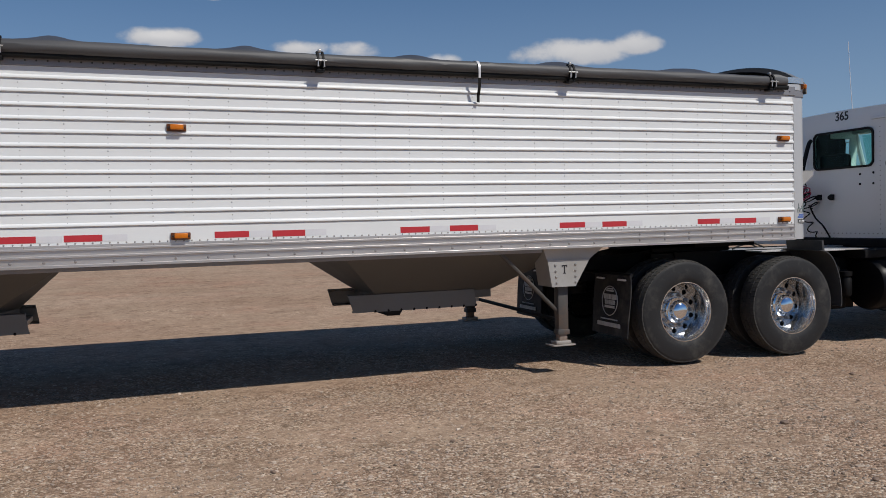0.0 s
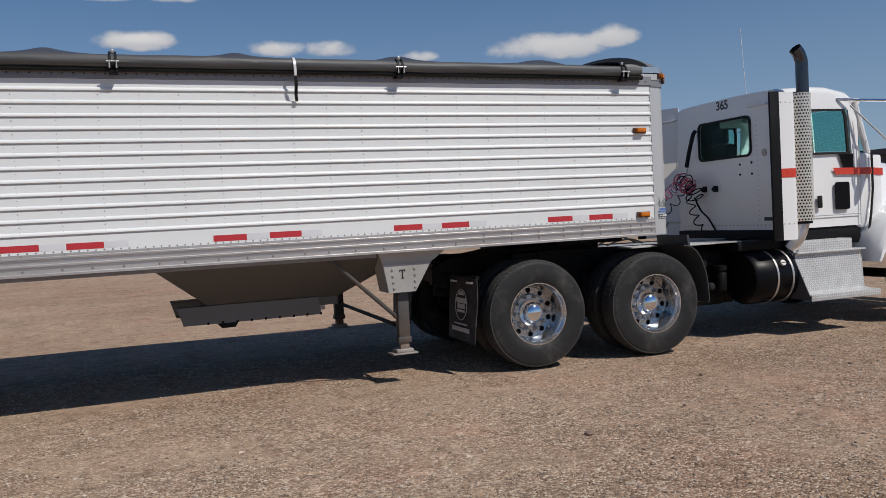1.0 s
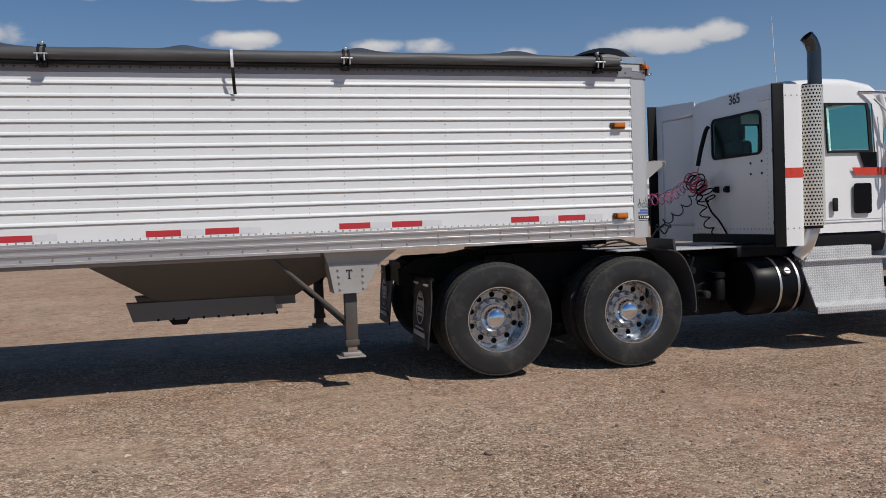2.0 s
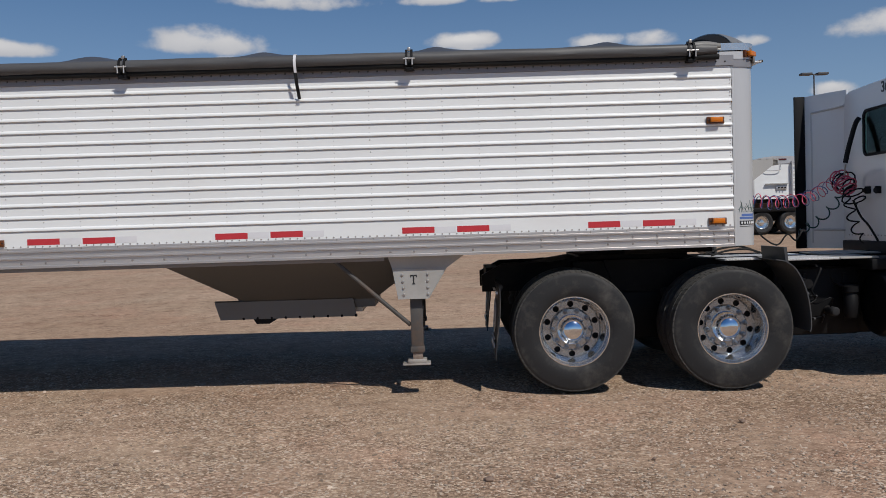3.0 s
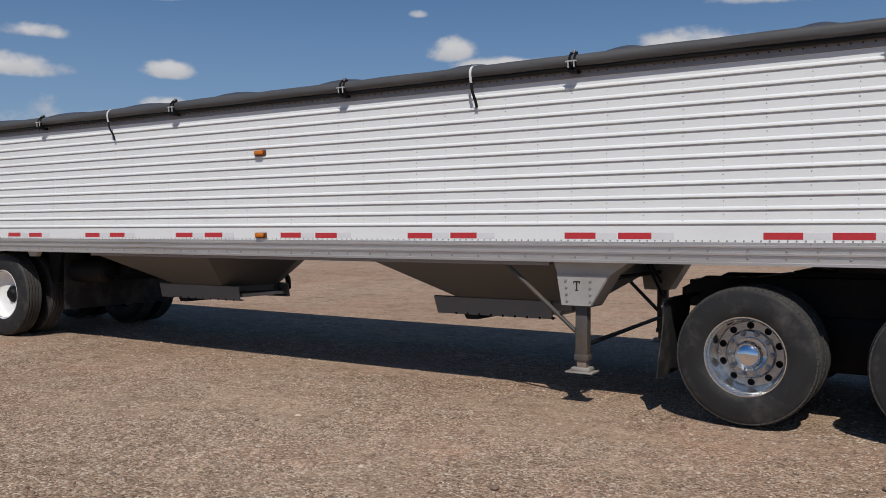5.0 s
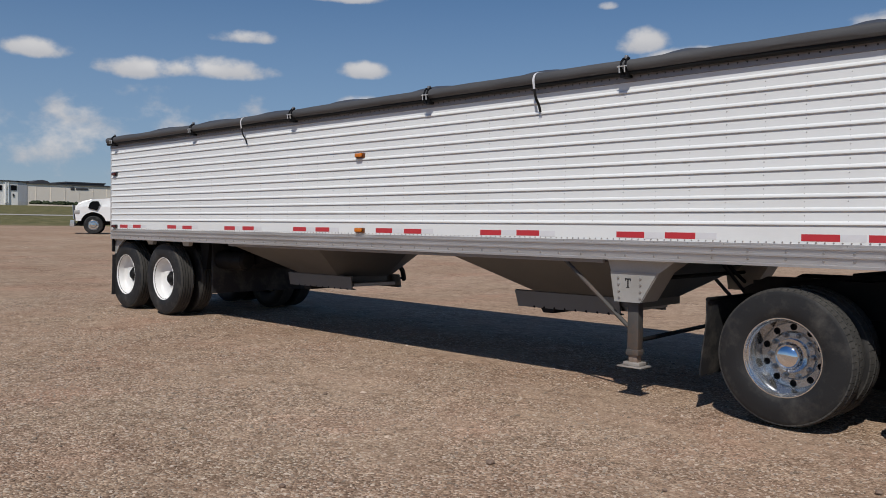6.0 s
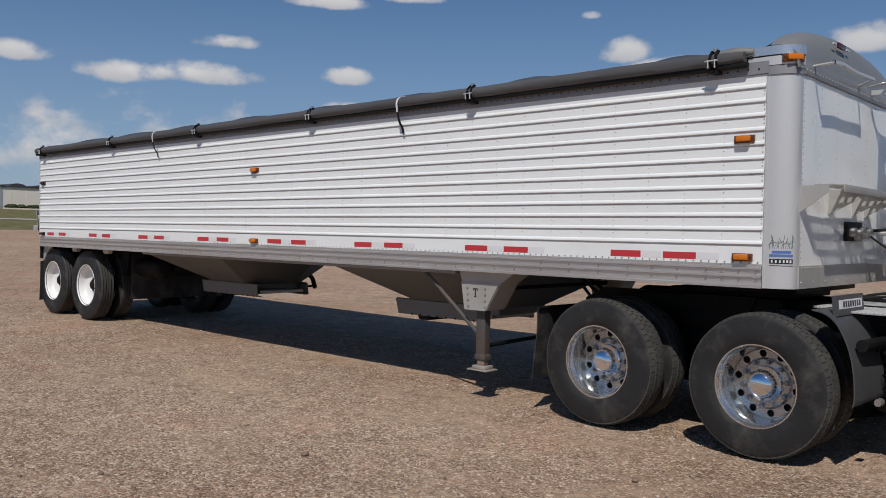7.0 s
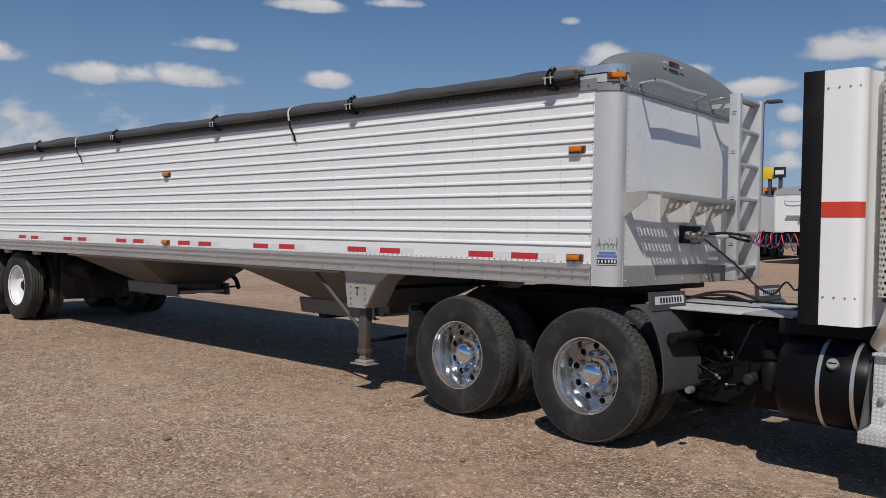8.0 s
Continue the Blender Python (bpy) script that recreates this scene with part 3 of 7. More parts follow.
def build_stones():
    """Loose gravel, each stone a small faceted lump."""
    rng = np.random.default_rng(5)
    phi = (1 + 5 ** 0.5) / 2
    base = np.array([(-1, phi, 0), (1, phi, 0), (-1, -phi, 0), (1, -phi, 0), (0, -1, phi), (0, 1, phi), (0, -1, -phi), (0, 1, -phi), (phi, 0, -1), (phi, 0, 1), (-phi, 0, -1), (-phi, 0, 1)]) / 1.9
    faces = np.array([(0, 11, 5), (0, 5, 1), (0, 1, 7), (0, 7, 10), (0, 10, 11), (1, 5, 9), (5, 11, 4), (11, 10, 2), (10, 7, 6), (7, 1, 8), (3, 9, 4), (3, 4, 2), (3, 2, 6), (3, 6, 8), (3, 8, 9), (4, 9, 5), (2, 4, 11), (6, 2, 10), (8, 6, 7), (9, 8, 1)])
    n = 84000
    x = rng.uniform(-15, 5.5, n)
    y = -5.0 + 8.0 * rng.beta(1.15, 1.6, n)
    keep = np.array([noise.noise(Vector((a * 0.8, b * 1.2, 3.1))) for a, b in zip(x, y)]) + rng.uniform(-0.45, 0.45, n) > -0.12
    x, y = x[keep], y[keep]
    n = len(x)
    size = np.clip(rng.lognormal(math.log(0.0062), 0.36, n), 0.0035, 0.016)
    jit = 1 + 0.28 * rng.standard_normal((n, 12, 1))
    ang = rng.uniform(0, 2 * math.pi, n)
    sc = np.stack([size * rng.uniform(0.8, 1.5, n), size * rng.uniform(0.7, 1.2, n), size * rng.uniform(0.4, 0.75, n)], 1)
    v = base[None] * jit * sc[:, None, :]
    c, s = np.cos(ang)[:, None], np.sin(ang)[:, None]
    vx, vy = v[..., 0] * c - v[..., 1] * s, v[..., 0] * s + v[..., 1] * c
    gz = np.array([lift(a, b) + 0.012 * noise.noise(Vector((a * 0.35, b * 0.35, 0))) for a, b in zip(x, y)]) - 0.004
    verts = np.stack([vx + x[:, None], vy + y[:, None], v[..., 2] + gz[:, None]], 2).reshape(-1, 3)
    tri = (faces[None] + 12 * np.arange(n)[:, None, None]).reshape(-1, 3)
    me = bpy.data.meshes.new("loose_gravel")
    me.from_pydata(verts.tolist(), [], tri.tolist())
    me.materials.append(STONE)
    tagged(new("loose_gravel", me), "loose tan and grey gravel stones on the lot", "gravel", kind="stuff")


build_stones()

# ---- wheels ----


def holed_ring(bm, r1, r2, count, hole, y, depth):
    """A flat ring with round hand holes cut through it."""
    mid, half, wide = (r1 + r2) / 2, (r2 - r1) / 2, math.pi / count
    for k in range(count):
        t0 = 2 * math.pi * (k + 0.5) / count
        inner, outer, back = [], [], []
        for i in range(16):
            a = 2 * math.pi * i / 16
            c, s = math.cos(a), math.sin(a)
            u, v = hole * c / mid, hole * s
            if i in (1, 7, 9, 15):
                bu, bv = math.copysign(wide, c), math.copysign(half, s)
            else:
                f = min(wide / abs(c) if abs(c) > 1e-6 else 1e9, half / abs(s) if abs(s) > 1e-6 else 1e9)
                bu, bv = c * f, s * f
                if i in (2, 3, 4, 5, 6):
                    bv = half
                if i in (10, 11, 12, 13, 14):
                    bv = -half
                if i in (2, 3, 5, 6, 10, 11, 13, 14):
                    bu = wide * (0.62 if i in (2, 6, 10, 14) else 0.3) * math.copysign(1, c)
            for lst, uu, vv, yy in ((inner, u, v, y), (outer, bu, bv, y), (back, u, v, y + depth)):
                r, t = mid + vv, t0 + uu
                lst.append(bm.verts.new((r * math.cos(t), yy, r * math.sin(t))))
        for i in range(16):
            j = (i + 1) % 16
            bm.faces.new((outer[i], outer[j], inner[j], inner[i]))
            bm.faces.new((inner[i], inner[j], back[j], back[i]))
    bmesh.ops.remove_doubles(bm, verts=bm.verts[:], dist=0.0002)


def tyre_mesh(radius=0.513, rim=0.288, width=0.25):
    """Carcass with rounded shoulders; outer face towards -y, whose bulge is y = 0."""
    bm = new_bm()
    w = width
    lathe(bm, [(rim - 0.012, 0.035), (rim, 0.022), (rim + 0.012, 0.012), (rim + 0.05, 0.003), (rim + 0.085, 0.0), (rim + 0.125, 0.003), (radius - 0.075, 0.007), (radius - 0.050, 0.010), (radius - 0.03, 0.014),
               (radius - 0.016, 0.026), (radius - 0.013, 0.05), (radius - 0.013, w - 0.05), (radius - 0.016, w - 0.026), (radius - 0.03, w - 0.012), (rim + 0.12, w), (rim + 0.05, w), (rim - 0.012, w - 0.035)], 72)
    return finish(bm, "tyre", 40)


def tread_mesh(radius=0.513, width=0.25, lugs=64, ribs=None):
    """The worn tread blocks, in rows across the tyre."""
    bm = new_bm()
    if ribs:
        rows = [(0.022 + i * (width - 0.044) / ribs, 0.022 + (i + 1) * (width - 0.044) / ribs - 0.012, 0.0, 1.0) for i in range(ribs)]
        lugs = 48
    else:
        rows = [(0.018, 0.068, 0.0, 0.86), (0.074, 0.119, 0.5, 0.88), (0.125, 0.173, 0.2, 0.88), (0.180, 0.232, 0.7, 0.86)]
    for y0, y1, shift, fill in rows:
        for k in range(lugs):
            a0 = 2 * math.pi * (k + shift) / lugs
            a1 = a0 + 2 * math.pi / lugs * fill
            vs = []
            for r, ins in ((radius - 0.022, 0.0), (radius - (0.004 if y0 < 0.03 or y1 > width - 0.03 else 0.0), 0.0015)):
                for a, y in ((a0, y0 + ins), (a1, y0 + ins), (a1, y1 - ins), (a0, y1 - ins)):
                    lean = 0.012 * (y - y0) / (y1 - y0)
                    rr = r - (0.010 if (y < 0.03 or y > width - 0.03) else 0.0)
                    vs.append(bm.verts.new((rr * math.cos(a + lean), y, rr * math.sin(a + lean))))
            for q in ((4, 5, 6, 7), (0, 1, 5, 4), (1, 2, 6, 5), (2, 3, 7, 6), (3, 0, 4, 7)):
                bm.faces.new([vs[i] for i in q])
    return finish(bm, "tread", 0)


TYRE, BLOCKS, RIBS, BIG_TYRE = tyre_mesh(), tread_mesh(), tread_mesh(radius=0.545, ribs=5), tyre_mesh(0.545, 0.319)
TYRE.materials.append(RUBBER), BIG_TYRE.materials.append(RUBBER), BLOCKS.materials.append(TREAD), RIBS.materials.append(TREAD)


def polished_rim():
    bm = new_bm()
    lathe(bm, [(0.292, 0.030), (0.297, 0.020), (0.294, 0.012), (0.286, 0.012), (0.281, 0.022), (0.276, 0.040), (0.268, 0.050), (0.264, 0.075), (0.257, 0.178), (0.249, 0.208)], 64)
    return finish(bm, "wheel", 35)


def rim_disc():
    """The dished centre with hand holes and the raised flange that carries the nuts."""
    bm = new_bm()
    lathe(bm, [(0.249, 0.208), (0.241, 0.219)], 64)
    holed_ring(bm, 0.184, 0.241, 10, 0.0265, 0.219, 0.03)
    lathe(bm, [(0.184, 0.219), (0.176, 0.210), (0.170, 0.198), (0.140, 0.196), (0.128, 0.196)], 64)
    return finish(bm, "disc", 35)


def hub_mesh():
    bm = new_bm()
    lathe(bm, [(0.128, 0.197), (0.124, 0.170), (0.104, 0.156), (0.098, 0.144), (0.096, 0.108), (0.088, 0.094), (0.076, 0.084), (0.058, 0.074), (0.036, 0.0675), (0.012, 0.0655)], 48)
    return finish(bm, "hub_cap", 40)


def nut_mesh():
    bm = new_bm()
    lathe(bm, [(0.022, 0.197), (0.022, 0.191), (0.0180, 0.190)], 14)
    lathe(bm, [(0.0180, 0.190), (0.0180, 0.168), (0.0140, 0.161), (0.005, 0.159)], 6)
    return finish(bm, "lug_nut", 25)


def white_rim():
    bm = new_bm()
    lathe(bm, [(0.323, 0.030), (0.328, 0.020), (0.323, 0.012), (0.315, 0.016), (0.310, 0.036), (0.302, 0.046), (0.296, 0.10), (0.284, 0.130), (0.262, 0.146), (0.220, 0.156), (0.160, 0.163), (0.110, 0.164)], 56)
    return finish(bm, "wheel", 40)


def drum_hub():
    bm = new_bm()
    lathe(bm, [(0.112, 0.162), (0.112, 0.150), (0.085, 0.140), (0.070, 0.115), (0.060, 0.105), (0.010, 0.102)], 32)
    return finish(bm, "hub", 40)


def brake_drum():
    bm = new_bm()
    lathe(bm, [(0.246, 0.30), (0.244, 0.264), (0.238, 0.254), (0.15, 0.256), (0.01, 0.256)], 40)
    return finish(bm, "brake_drum", 40)


BRAKE = brake_drum()
BRAKE.materials.append(CHASSIS)
RIM, DISC, HUB, NUT, PALE_RIM, DRUM = polished_rim(), rim_disc(), hub_mesh(), nut_mesh(), white_rim(), drum_hub()
for me_, mat_ in ((RIM, POLISHED), (DISC, RIM_DISC), (HUB, CHROME), (NUT, NUT_STEEL), (PALE_RIM, WHITE_RIM), (DRUM, CHASSIS)):
    me_.materials.append(mat_)


def wheel(owner, at, polished=True, far=False, tread=None, nuts=True, label=""):
    """A wheel with its tyre; far turns it to face the other side."""
    w = part("wheel", RIM if polished else PALE_RIM, None, owner, label or ("polished aluminium wheel" if polished else "white steel wheel"), at=at)
    if far:
        w.rotation_euler = (0, 0, math.pi)
    w.rotation_euler.y = 0.37 * at[0]
    part("tyre", TYRE if polished else BIG_TYRE, None, w, "worn black tyre")
    part("tread", BLOCKS if tread is None else tread, None, w)
    part("hub_cap" if polished else "hub", HUB if polished else DRUM, None, w, "chrome hub cap" if polished else "dark hub")
    if polished:
        part("disc", DISC, None, w, "dished aluminium disc with round hand holes")
        part("brake_drum", BRAKE, None, w)
    if nuts and polished:
        for k in range(10):
            n = part("lug_nut", NUT, None, w)
            a = 2 * math.pi * k / 10
            n.location = (0.160 * math.cos(a), 0, 0.160 * math.sin(a))
    return w


# ---- grain trailer ----
FRONT, REAR, WIDTH = -0.20, -12.81, 2.59
SIDE_END = -0.40
trailer = thing("grain_trailer", (-6.5, WIDTH / 2, 0), "long white corrugated aluminium hopper grain trailer coupled to truck", "trailer")


def buckle(y, z):
    """How far the thin front sheet stands out of its plane."""
    return -0.001 + 0.011 * noise.noise(Vector((y * 2.3, z * 1.7, 4.0))) * min(1.0, (y - 0.13) * 5, (WIDTH - 0.13 - y) * 5)


def lamp(at, label, lens=AMBER, base=AMBER_BASE, turn=0.0, w=0.145, h=0.055):
    bm = new_bm()
    box(bm, -w / 2, w / 2, -0.022, 0.0, -h / 2, h / 2, 0.004)
    o = part("marker_lamp", bm, base, trailer, label, at=at)
    o.rotation_euler = (0, 0, turn)
    bm = new_bm()
    box(bm, -w / 2 + 0.024, w / 2 - 0.022, -0.056, -0.022, -h / 2 + 0.010, h / 2 - 0.005, 0.007)
    part("lens", bm, lens, o)
    for sx in (-1, 1):
        bm = new_bm()
        bead(bm, sx * (w / 2 - 0.012), -0.022, 0, 0.007, 0.004)
        part("screw", bm, INK, o)
    return o


def build_trailer_body():
    lines = [2.576 - 0.0990 * k for k in range(12)]
    # near side: one extruded slat per row, with a rolled bead along its foot
    tops = [2.672] + lines
    for top, foot in zip(tops, lines):
        bm = new_bm()
        z = foot
        prof = [(0.030, top - 0.001), (0.0, top - 0.001), (0.0, z + 0.034), (-0.004, z + 0.030), (-0.0100, z + 0.024), (-0.0122, z + 0.017), (-0.0122, z + 0.0085), (-0.009, z + 0.0065), (0.0, z + 0.006), (0.0, z + 0.0008), (0.030, z + 0.0008)]
        prism(bm, prof, "x", REAR + 0.03, SIDE_END)
        part("side_slat", bm, WHITE, trailer)
    bm = new_bm()
    box(bm, REAR + 0.03, SIDE_END, 0.0, 0.03, 1.357, lines[-1] - 0.0005)
    part("side_skirt", bm, WHITE, trailer)
    # far side, front and rear walls
    bm = new_bm()
    prof = [(WIDTH - 0.03, 1.2), (WIDTH, 1.2)]
    for z in lines[::-1]:
        prof += [(WIDTH, z), (WIDTH + 0.012, z + 0.008), (WIDTH + 0.010, z + 0.022), (WIDTH, z + 0.028)]
    prof += [(WIDTH, 2.70), (WIDTH - 0.03, 2.70)]
    prism(bm, prof, "x", REAR + 0.03, SIDE_END)
    part("far_side_wall", bm, WHITE, trailer)
    bm = new_bm()
    box(bm, REAR, REAR + 0.03, 0.03, WIDTH - 0.03, 1.2, 2.78)
    for k in range(5):
        box(bm, REAR - 0.05, REAR, 0.1 + 0.57 * k, 0.18 + 0.57 * k, 1.2, 2.74, 0.008)
    part("rear_wall", bm, WHITE, trailer)
    bm = new_bm()
    grid = [[(0.13 + (WIDTH - 0.26) * i / 48, 1.27 + 1.43 * k / 36) for i in range(49)] for k in range(37)]
    front = [[(FRONT + buckle(y, z), y, z) for y, z in row] for row in grid]
    sheet(bm, front)
    box(bm, FRONT - 0.034, FRONT - 0.016, 0.13, WIDTH - 0.13, 1.27, 2.70)
    part("front_wall", bm, FRONT_LIGHTENED, trailer)
    bm = new_bm()
    box(bm, FRONT - 0.028, FRONT + 0.010, 0.118, WIDTH - 0.118, 1.193, 1.352)
    for k in range(38):
        bead(bm, FRONT + 0.010, 0.16 + 0.06 * k, 1.338, 0.006, 0.004, 6, "x", 1)
        if k % 4 == 0:
            bead(bm, FRONT + 0.010, 0.16 + 0.06 * k, 1.235, 0.009, 0.005, 6, "x", 1)
    part("front_sill", bm, GREY_ALU, trailer)
    # rear corner posts
    for y0 in (-0.006, WIDTH - 0.06):
        bm = new_bm()
        box(bm, REAR - 0.02, REAR + 0.028, y0, y0 + 0.066, 1.19, 2.78, 0.01)
        part("rear_post", bm, CORNER, trailer)
    # rounded front corners
    for sgn, yb in ((1, 0.0), (-1, WIDTH)):
        bm = new_bm()
        outer = [(SIDE_END + 0.004, yb - sgn * 0.004), (SIDE_END + 0.02, yb - sgn * 0.004)]
        for k in range(13):
            a = math.pi / 2 * k / 12
            outer.append((FRONT - 0.178 + 0.18 * math.sin(a), yb + sgn * (0.108 - 0.11 * math.cos(a))))
        outer.append((FRONT + 0.004, yb + sgn * 0.135))
        inner = [(x - 0.012 * (i > 4), y + sgn * 0.012) for i, (x, y) in enumerate(outer)]
        prism(bm, outer + inner[::-1], "z", 1.193, 2.71)
        part("corner_post", bm, CORNER, trailer, "rounded satin aluminium corner post")
    # bottom rails
    prof = [(0.04, 1.357), (-0.004, 1.357), (-0.004, 1.336), (-0.021, 1.332), (-0.021, 1.320), (-0.004, 1.315), (-0.004, 1.280), (-0.021, 1.276), (-0.021, 1.264), (-0.004, 1.259),
            (-0.004, 1.212), (-0.022, 1.208), (-0.022, 1.190), (0.10, 1.190), (0.10, 1.205), (0.04, 1.205)]
    bm = new_bm()
    prism(bm, prof, "x", REAR + 0.03, SIDE_END)
    part("bottom_rail", bm, RAIL, trailer, "grooved bare aluminium lower rail")
    bm = new_bm()
    prism(bm, [(WIDTH - y, z) for y, z in prof], "x", REAR + 0.03, SIDE_END)
    part("bottom_rail", bm, RAIL, trailer)
    bm = new_bm()
    box(bm, -9.3, -3.30, 0.052, 0.085, 1.156, 1.189, 0.003)
    part("rail_flange", bm, RAIL_SHADED, trailer, "flange under the lower rail, coloured for shade")
    # upper rails
    for f in (lambda y: y, lambda y: WIDTH - y):
        bm = new_bm()
        prism(bm, [(f(y), z) for y, z in ((0.05, 2.76), (-0.014, 2.76), (-0.014, 2.676), (-0.008, 2.673), (0.05, 2.673))], "x", REAR, SIDE_END + 0.02)
        part("top_rail", bm, RAIL_SHADED, trailer, "riveted aluminium upper rail")
    # rivets
    cols = [SIDE_END - 0.012] + [-0.692 - 0.2985 * k for k in range(41)]
    bm = new_bm()
    for c, x in enumerate(cols):
        for k, z in enumerate(lines[:-1]):
            near = 1 if c else 2
            for dz in ((0.025, 0.068) if c else (0.016, 0.045, 0.085)):
                size = 0.0042 + 0.001 * near + 0.0010 * math.sin(3.3 * c + 5.7 * k + 90 * dz)
                bead(bm, x + 0.003 * math.sin(7.1 * c + k), 0.0, z - dz, size, 0.003 + 0.001 * math.sin(2.9 * c + k), 6)
    part("side_rivets", bm, RIVET, trailer, kind="stuff")
    bm = new_bm()
    x = SIDE_END - 0.03
    while x > REAR + 0.06:
        bead(bm, x, -0.0, 1.367, 0.0075, 0.005, 6)
        x -= 0.0595
    part("skirt_rivets", bm, STEEL, trailer, kind="stuff")
    bm = new_bm()
    x = SIDE_END - 0.05
    while x > REAR + 0.06:
        bead(bm, x, -0.014, 2.709, 0.0075, 0.005, 6)
        x -= 0.075
    part("top_rail_rivets", bm, INK, trailer, kind="stuff")
    bolt = new_bm()
    bead(bolt, 0, 0, 0, 0.0115, 0.009, 8)
    bolt = finish(bolt, "bolt")
    bolt.materials.append(STEEL)
    for x in (-0.44, -0.563, -0.685, -0.808, -1.035, -1.24, -1.445, -1.71, -1.994, -2.279):
        for z in (1.297, 1.240):
            part("bolt", bolt, None, trailer, at=(x, -0.004, z))
    for k in range(44):
        part("bolt", bolt, None, trailer, at=(-2.56 - 0.232 * k + 0.02 * math.sin(k * 2.4), -0.004, 1.232))
    bm = new_bm()
    for x in cols[1:]:
        bead(bm, x, -0.004, 1.346, 0.0065, 0.004, 6)
    part("rail_rivets", bm, STEEL, trailer, kind="stuff")
    # vertical lap joints between sheets
    for x in (-3.985, -7.68, -9.9):
        bm = new_bm()
        box(bm, x, x + 0.0025, -0.0008, 0.001, 1.44, 2.56)
        part("lap_joint", bm, WHITE, trailer)
    # warning tape: red, white, red, white
    strip = {}
    for nm, w, mat in (("red", 0.265, RED), ("white", 0.172, SILVER_TAPE)):
        bm = new_bm()
        box(bm, 0, w, -0.0014, 0.0006, 0, 0.050)
        strip[nm] = finish(bm, nm + "_tape", 0)
        strip[nm].materials.append(mat)
    for k, x in enumerate((-1.605, -3.138, -4.672, -6.207, -7.742, -9.320, -10.907, -12.477)):
        for nm, dx in (("red", 0.0), ("white", 0.269), ("red", 0.452), ("white", 0.721)):
            if x + dx > REAR + 0.12:
                part(nm + "_tape", strip[nm], None, trailer, at=(x + dx, 0, 1.378 + 0.0015 * math.sin(k * 2.3 + dx * 9)))
    # marker lamps
    for x, z in ((-0.540, 2.230), (-0.537, 1.402), (-6.467, 2.238), (-6.462, 1.402)):
        lamp((x, 0, z), "amber side marker lamp")
    for z in (2.25, 1.40):
        lamp((REAR + 0.17, 0, z), "red rear side marker lamp", RED_LENS, INK)
    lamp((-0.245, 0.046, 2.768), "amber corner marker lamp", turn=radians(45), w=0.15, h=0.055)
    lamp((-0.245, WIDTH - 0.046, 2.768), "amber corner marker lamp", turn=radians(135), w=0.15, h=0.055)


build_trailer_body()


def build_front():
    """Arched cap, corner trim, catwalk, ladder and couplings on the front of the trailer."""
    def arch(y, top):
        u = (y - WIDTH / 2) / (WIDTH / 2)
        return 2.86 + (top - 2.86) * max(1 - 0.8 * abs(u) ** 2.4 - 0.2 * abs(u) ** 8, 0.0)
    bm = new_bm()
    rows = []
    for k in range(8):
        t = k / 7
        x = FRONT + 0.012 - 0.20 * t ** 1.7
        top = 2.70 + (3.11 - 2.70) * math.sin(math.pi / 2 * t ** 0.75)
        row = []
        for i in range(33):
            y = 0.02 + (WIDTH - 0.04) * i / 32
            z = 2.70 + (arch(y, 3.11) - 2.70) * math.sin(math.pi / 2 * t ** 0.75)
            row.append((x, y, z))
        rows.append(row)
    sheet(bm, rows, 0.012)
    part("front_cap", bm, CAP_GREY, trailer, "arched grey front cap", smooth=50)
    bm = new_bm()
    rows = [[(FRONT - 0.18 - 0.05 * k, 0.02 + (WIDTH - 0.04) * i / 24, arch(0.02 + (WIDTH - 0.04) * i / 24, 3.11) - 0.004 - 0.022 * k) for i in range(25)] for k in range(3)]
    sheet(bm, rows, 0.01)
    part("cap_roof", bm, HOSE_BLACK, trailer, "black cap edge")
    # front rail under the cap
    bm = new_bm()
    box(bm, FRONT - 0.02, FRONT + 0.014, 0.135, WIDTH - 0.135, 2.665, 2.765, 0.006)
    part("front_top_rail", bm, RAIL_SHADED, trailer)
    bm = new_bm()
    for k in range(36):
        bead(bm, FRONT + 0.014, 0.16 + 0.063 * k, 2.70, 0.007, 0.005, 6, "x", 1)
    part("front_rail_rivets", bm, RIVET, trailer, kind="stuff")
    # corner trim bands
    for sgn, yb in ((1, 0.0), (-1, WIDTH)):
        for z0, z1, grow, nm, mat in ((2.662, 2.722, 0.010, "corner_rail", RAIL_SHADED), (2.726, 2.787, 0.013, "corner_band", CORNER), (2.796, 2.856, 0.018, "corner_cap", POLISH_CAP)):
            bm = new_bm()
            outer = [(SIDE_END - {"corner_rail": -0.01, "corner_band": 0.13, "corner_cap": 0.13}[nm], yb - sgn * grow)]
            for k in range(11):
                a = math.pi / 2 * k / 10
                outer.append((FRONT - 0.17 + (0.17 + grow) * math.sin(a), yb + sgn * (0.105 - (0.105 + grow) * math.cos(a))))
            outer.append((FRONT + grow, yb + sgn * 0.13))
            inner = [(FRONT - 0.03, yb + sgn * 0.13), (SIDE_END + 0.06, yb + sgn * 0.05), (outer[0][0], yb + sgn * 0.03)]
            prism(bm, outer + inner, "z", z0, z1)
            part(nm, bm, mat, trailer, "bright metal corner cap" if nm == "corner_cap" else "")
    # rivet columns on the front wall
    bm = new_bm()
    for y in (0.165, 0.515, 0.86, 1.21, 1.58):
        for k in range(20 if y > 0.3 else 30):
            z = 2.62 - (0.068 if y > 0.3 else 0.045) * k
            bead(bm, FRONT + buckle(y, z) - 0.0005, y, z, 0.0065 if y > 0.3 else 0.007, 0.0025, 6, "x", 1)
    part("front_rivets", bm, RIVET, trailer, kind="stuff")
    # catwalk: perforated shelf with gussets
    bm = new_bm()
    ys = 0.085, 1.58
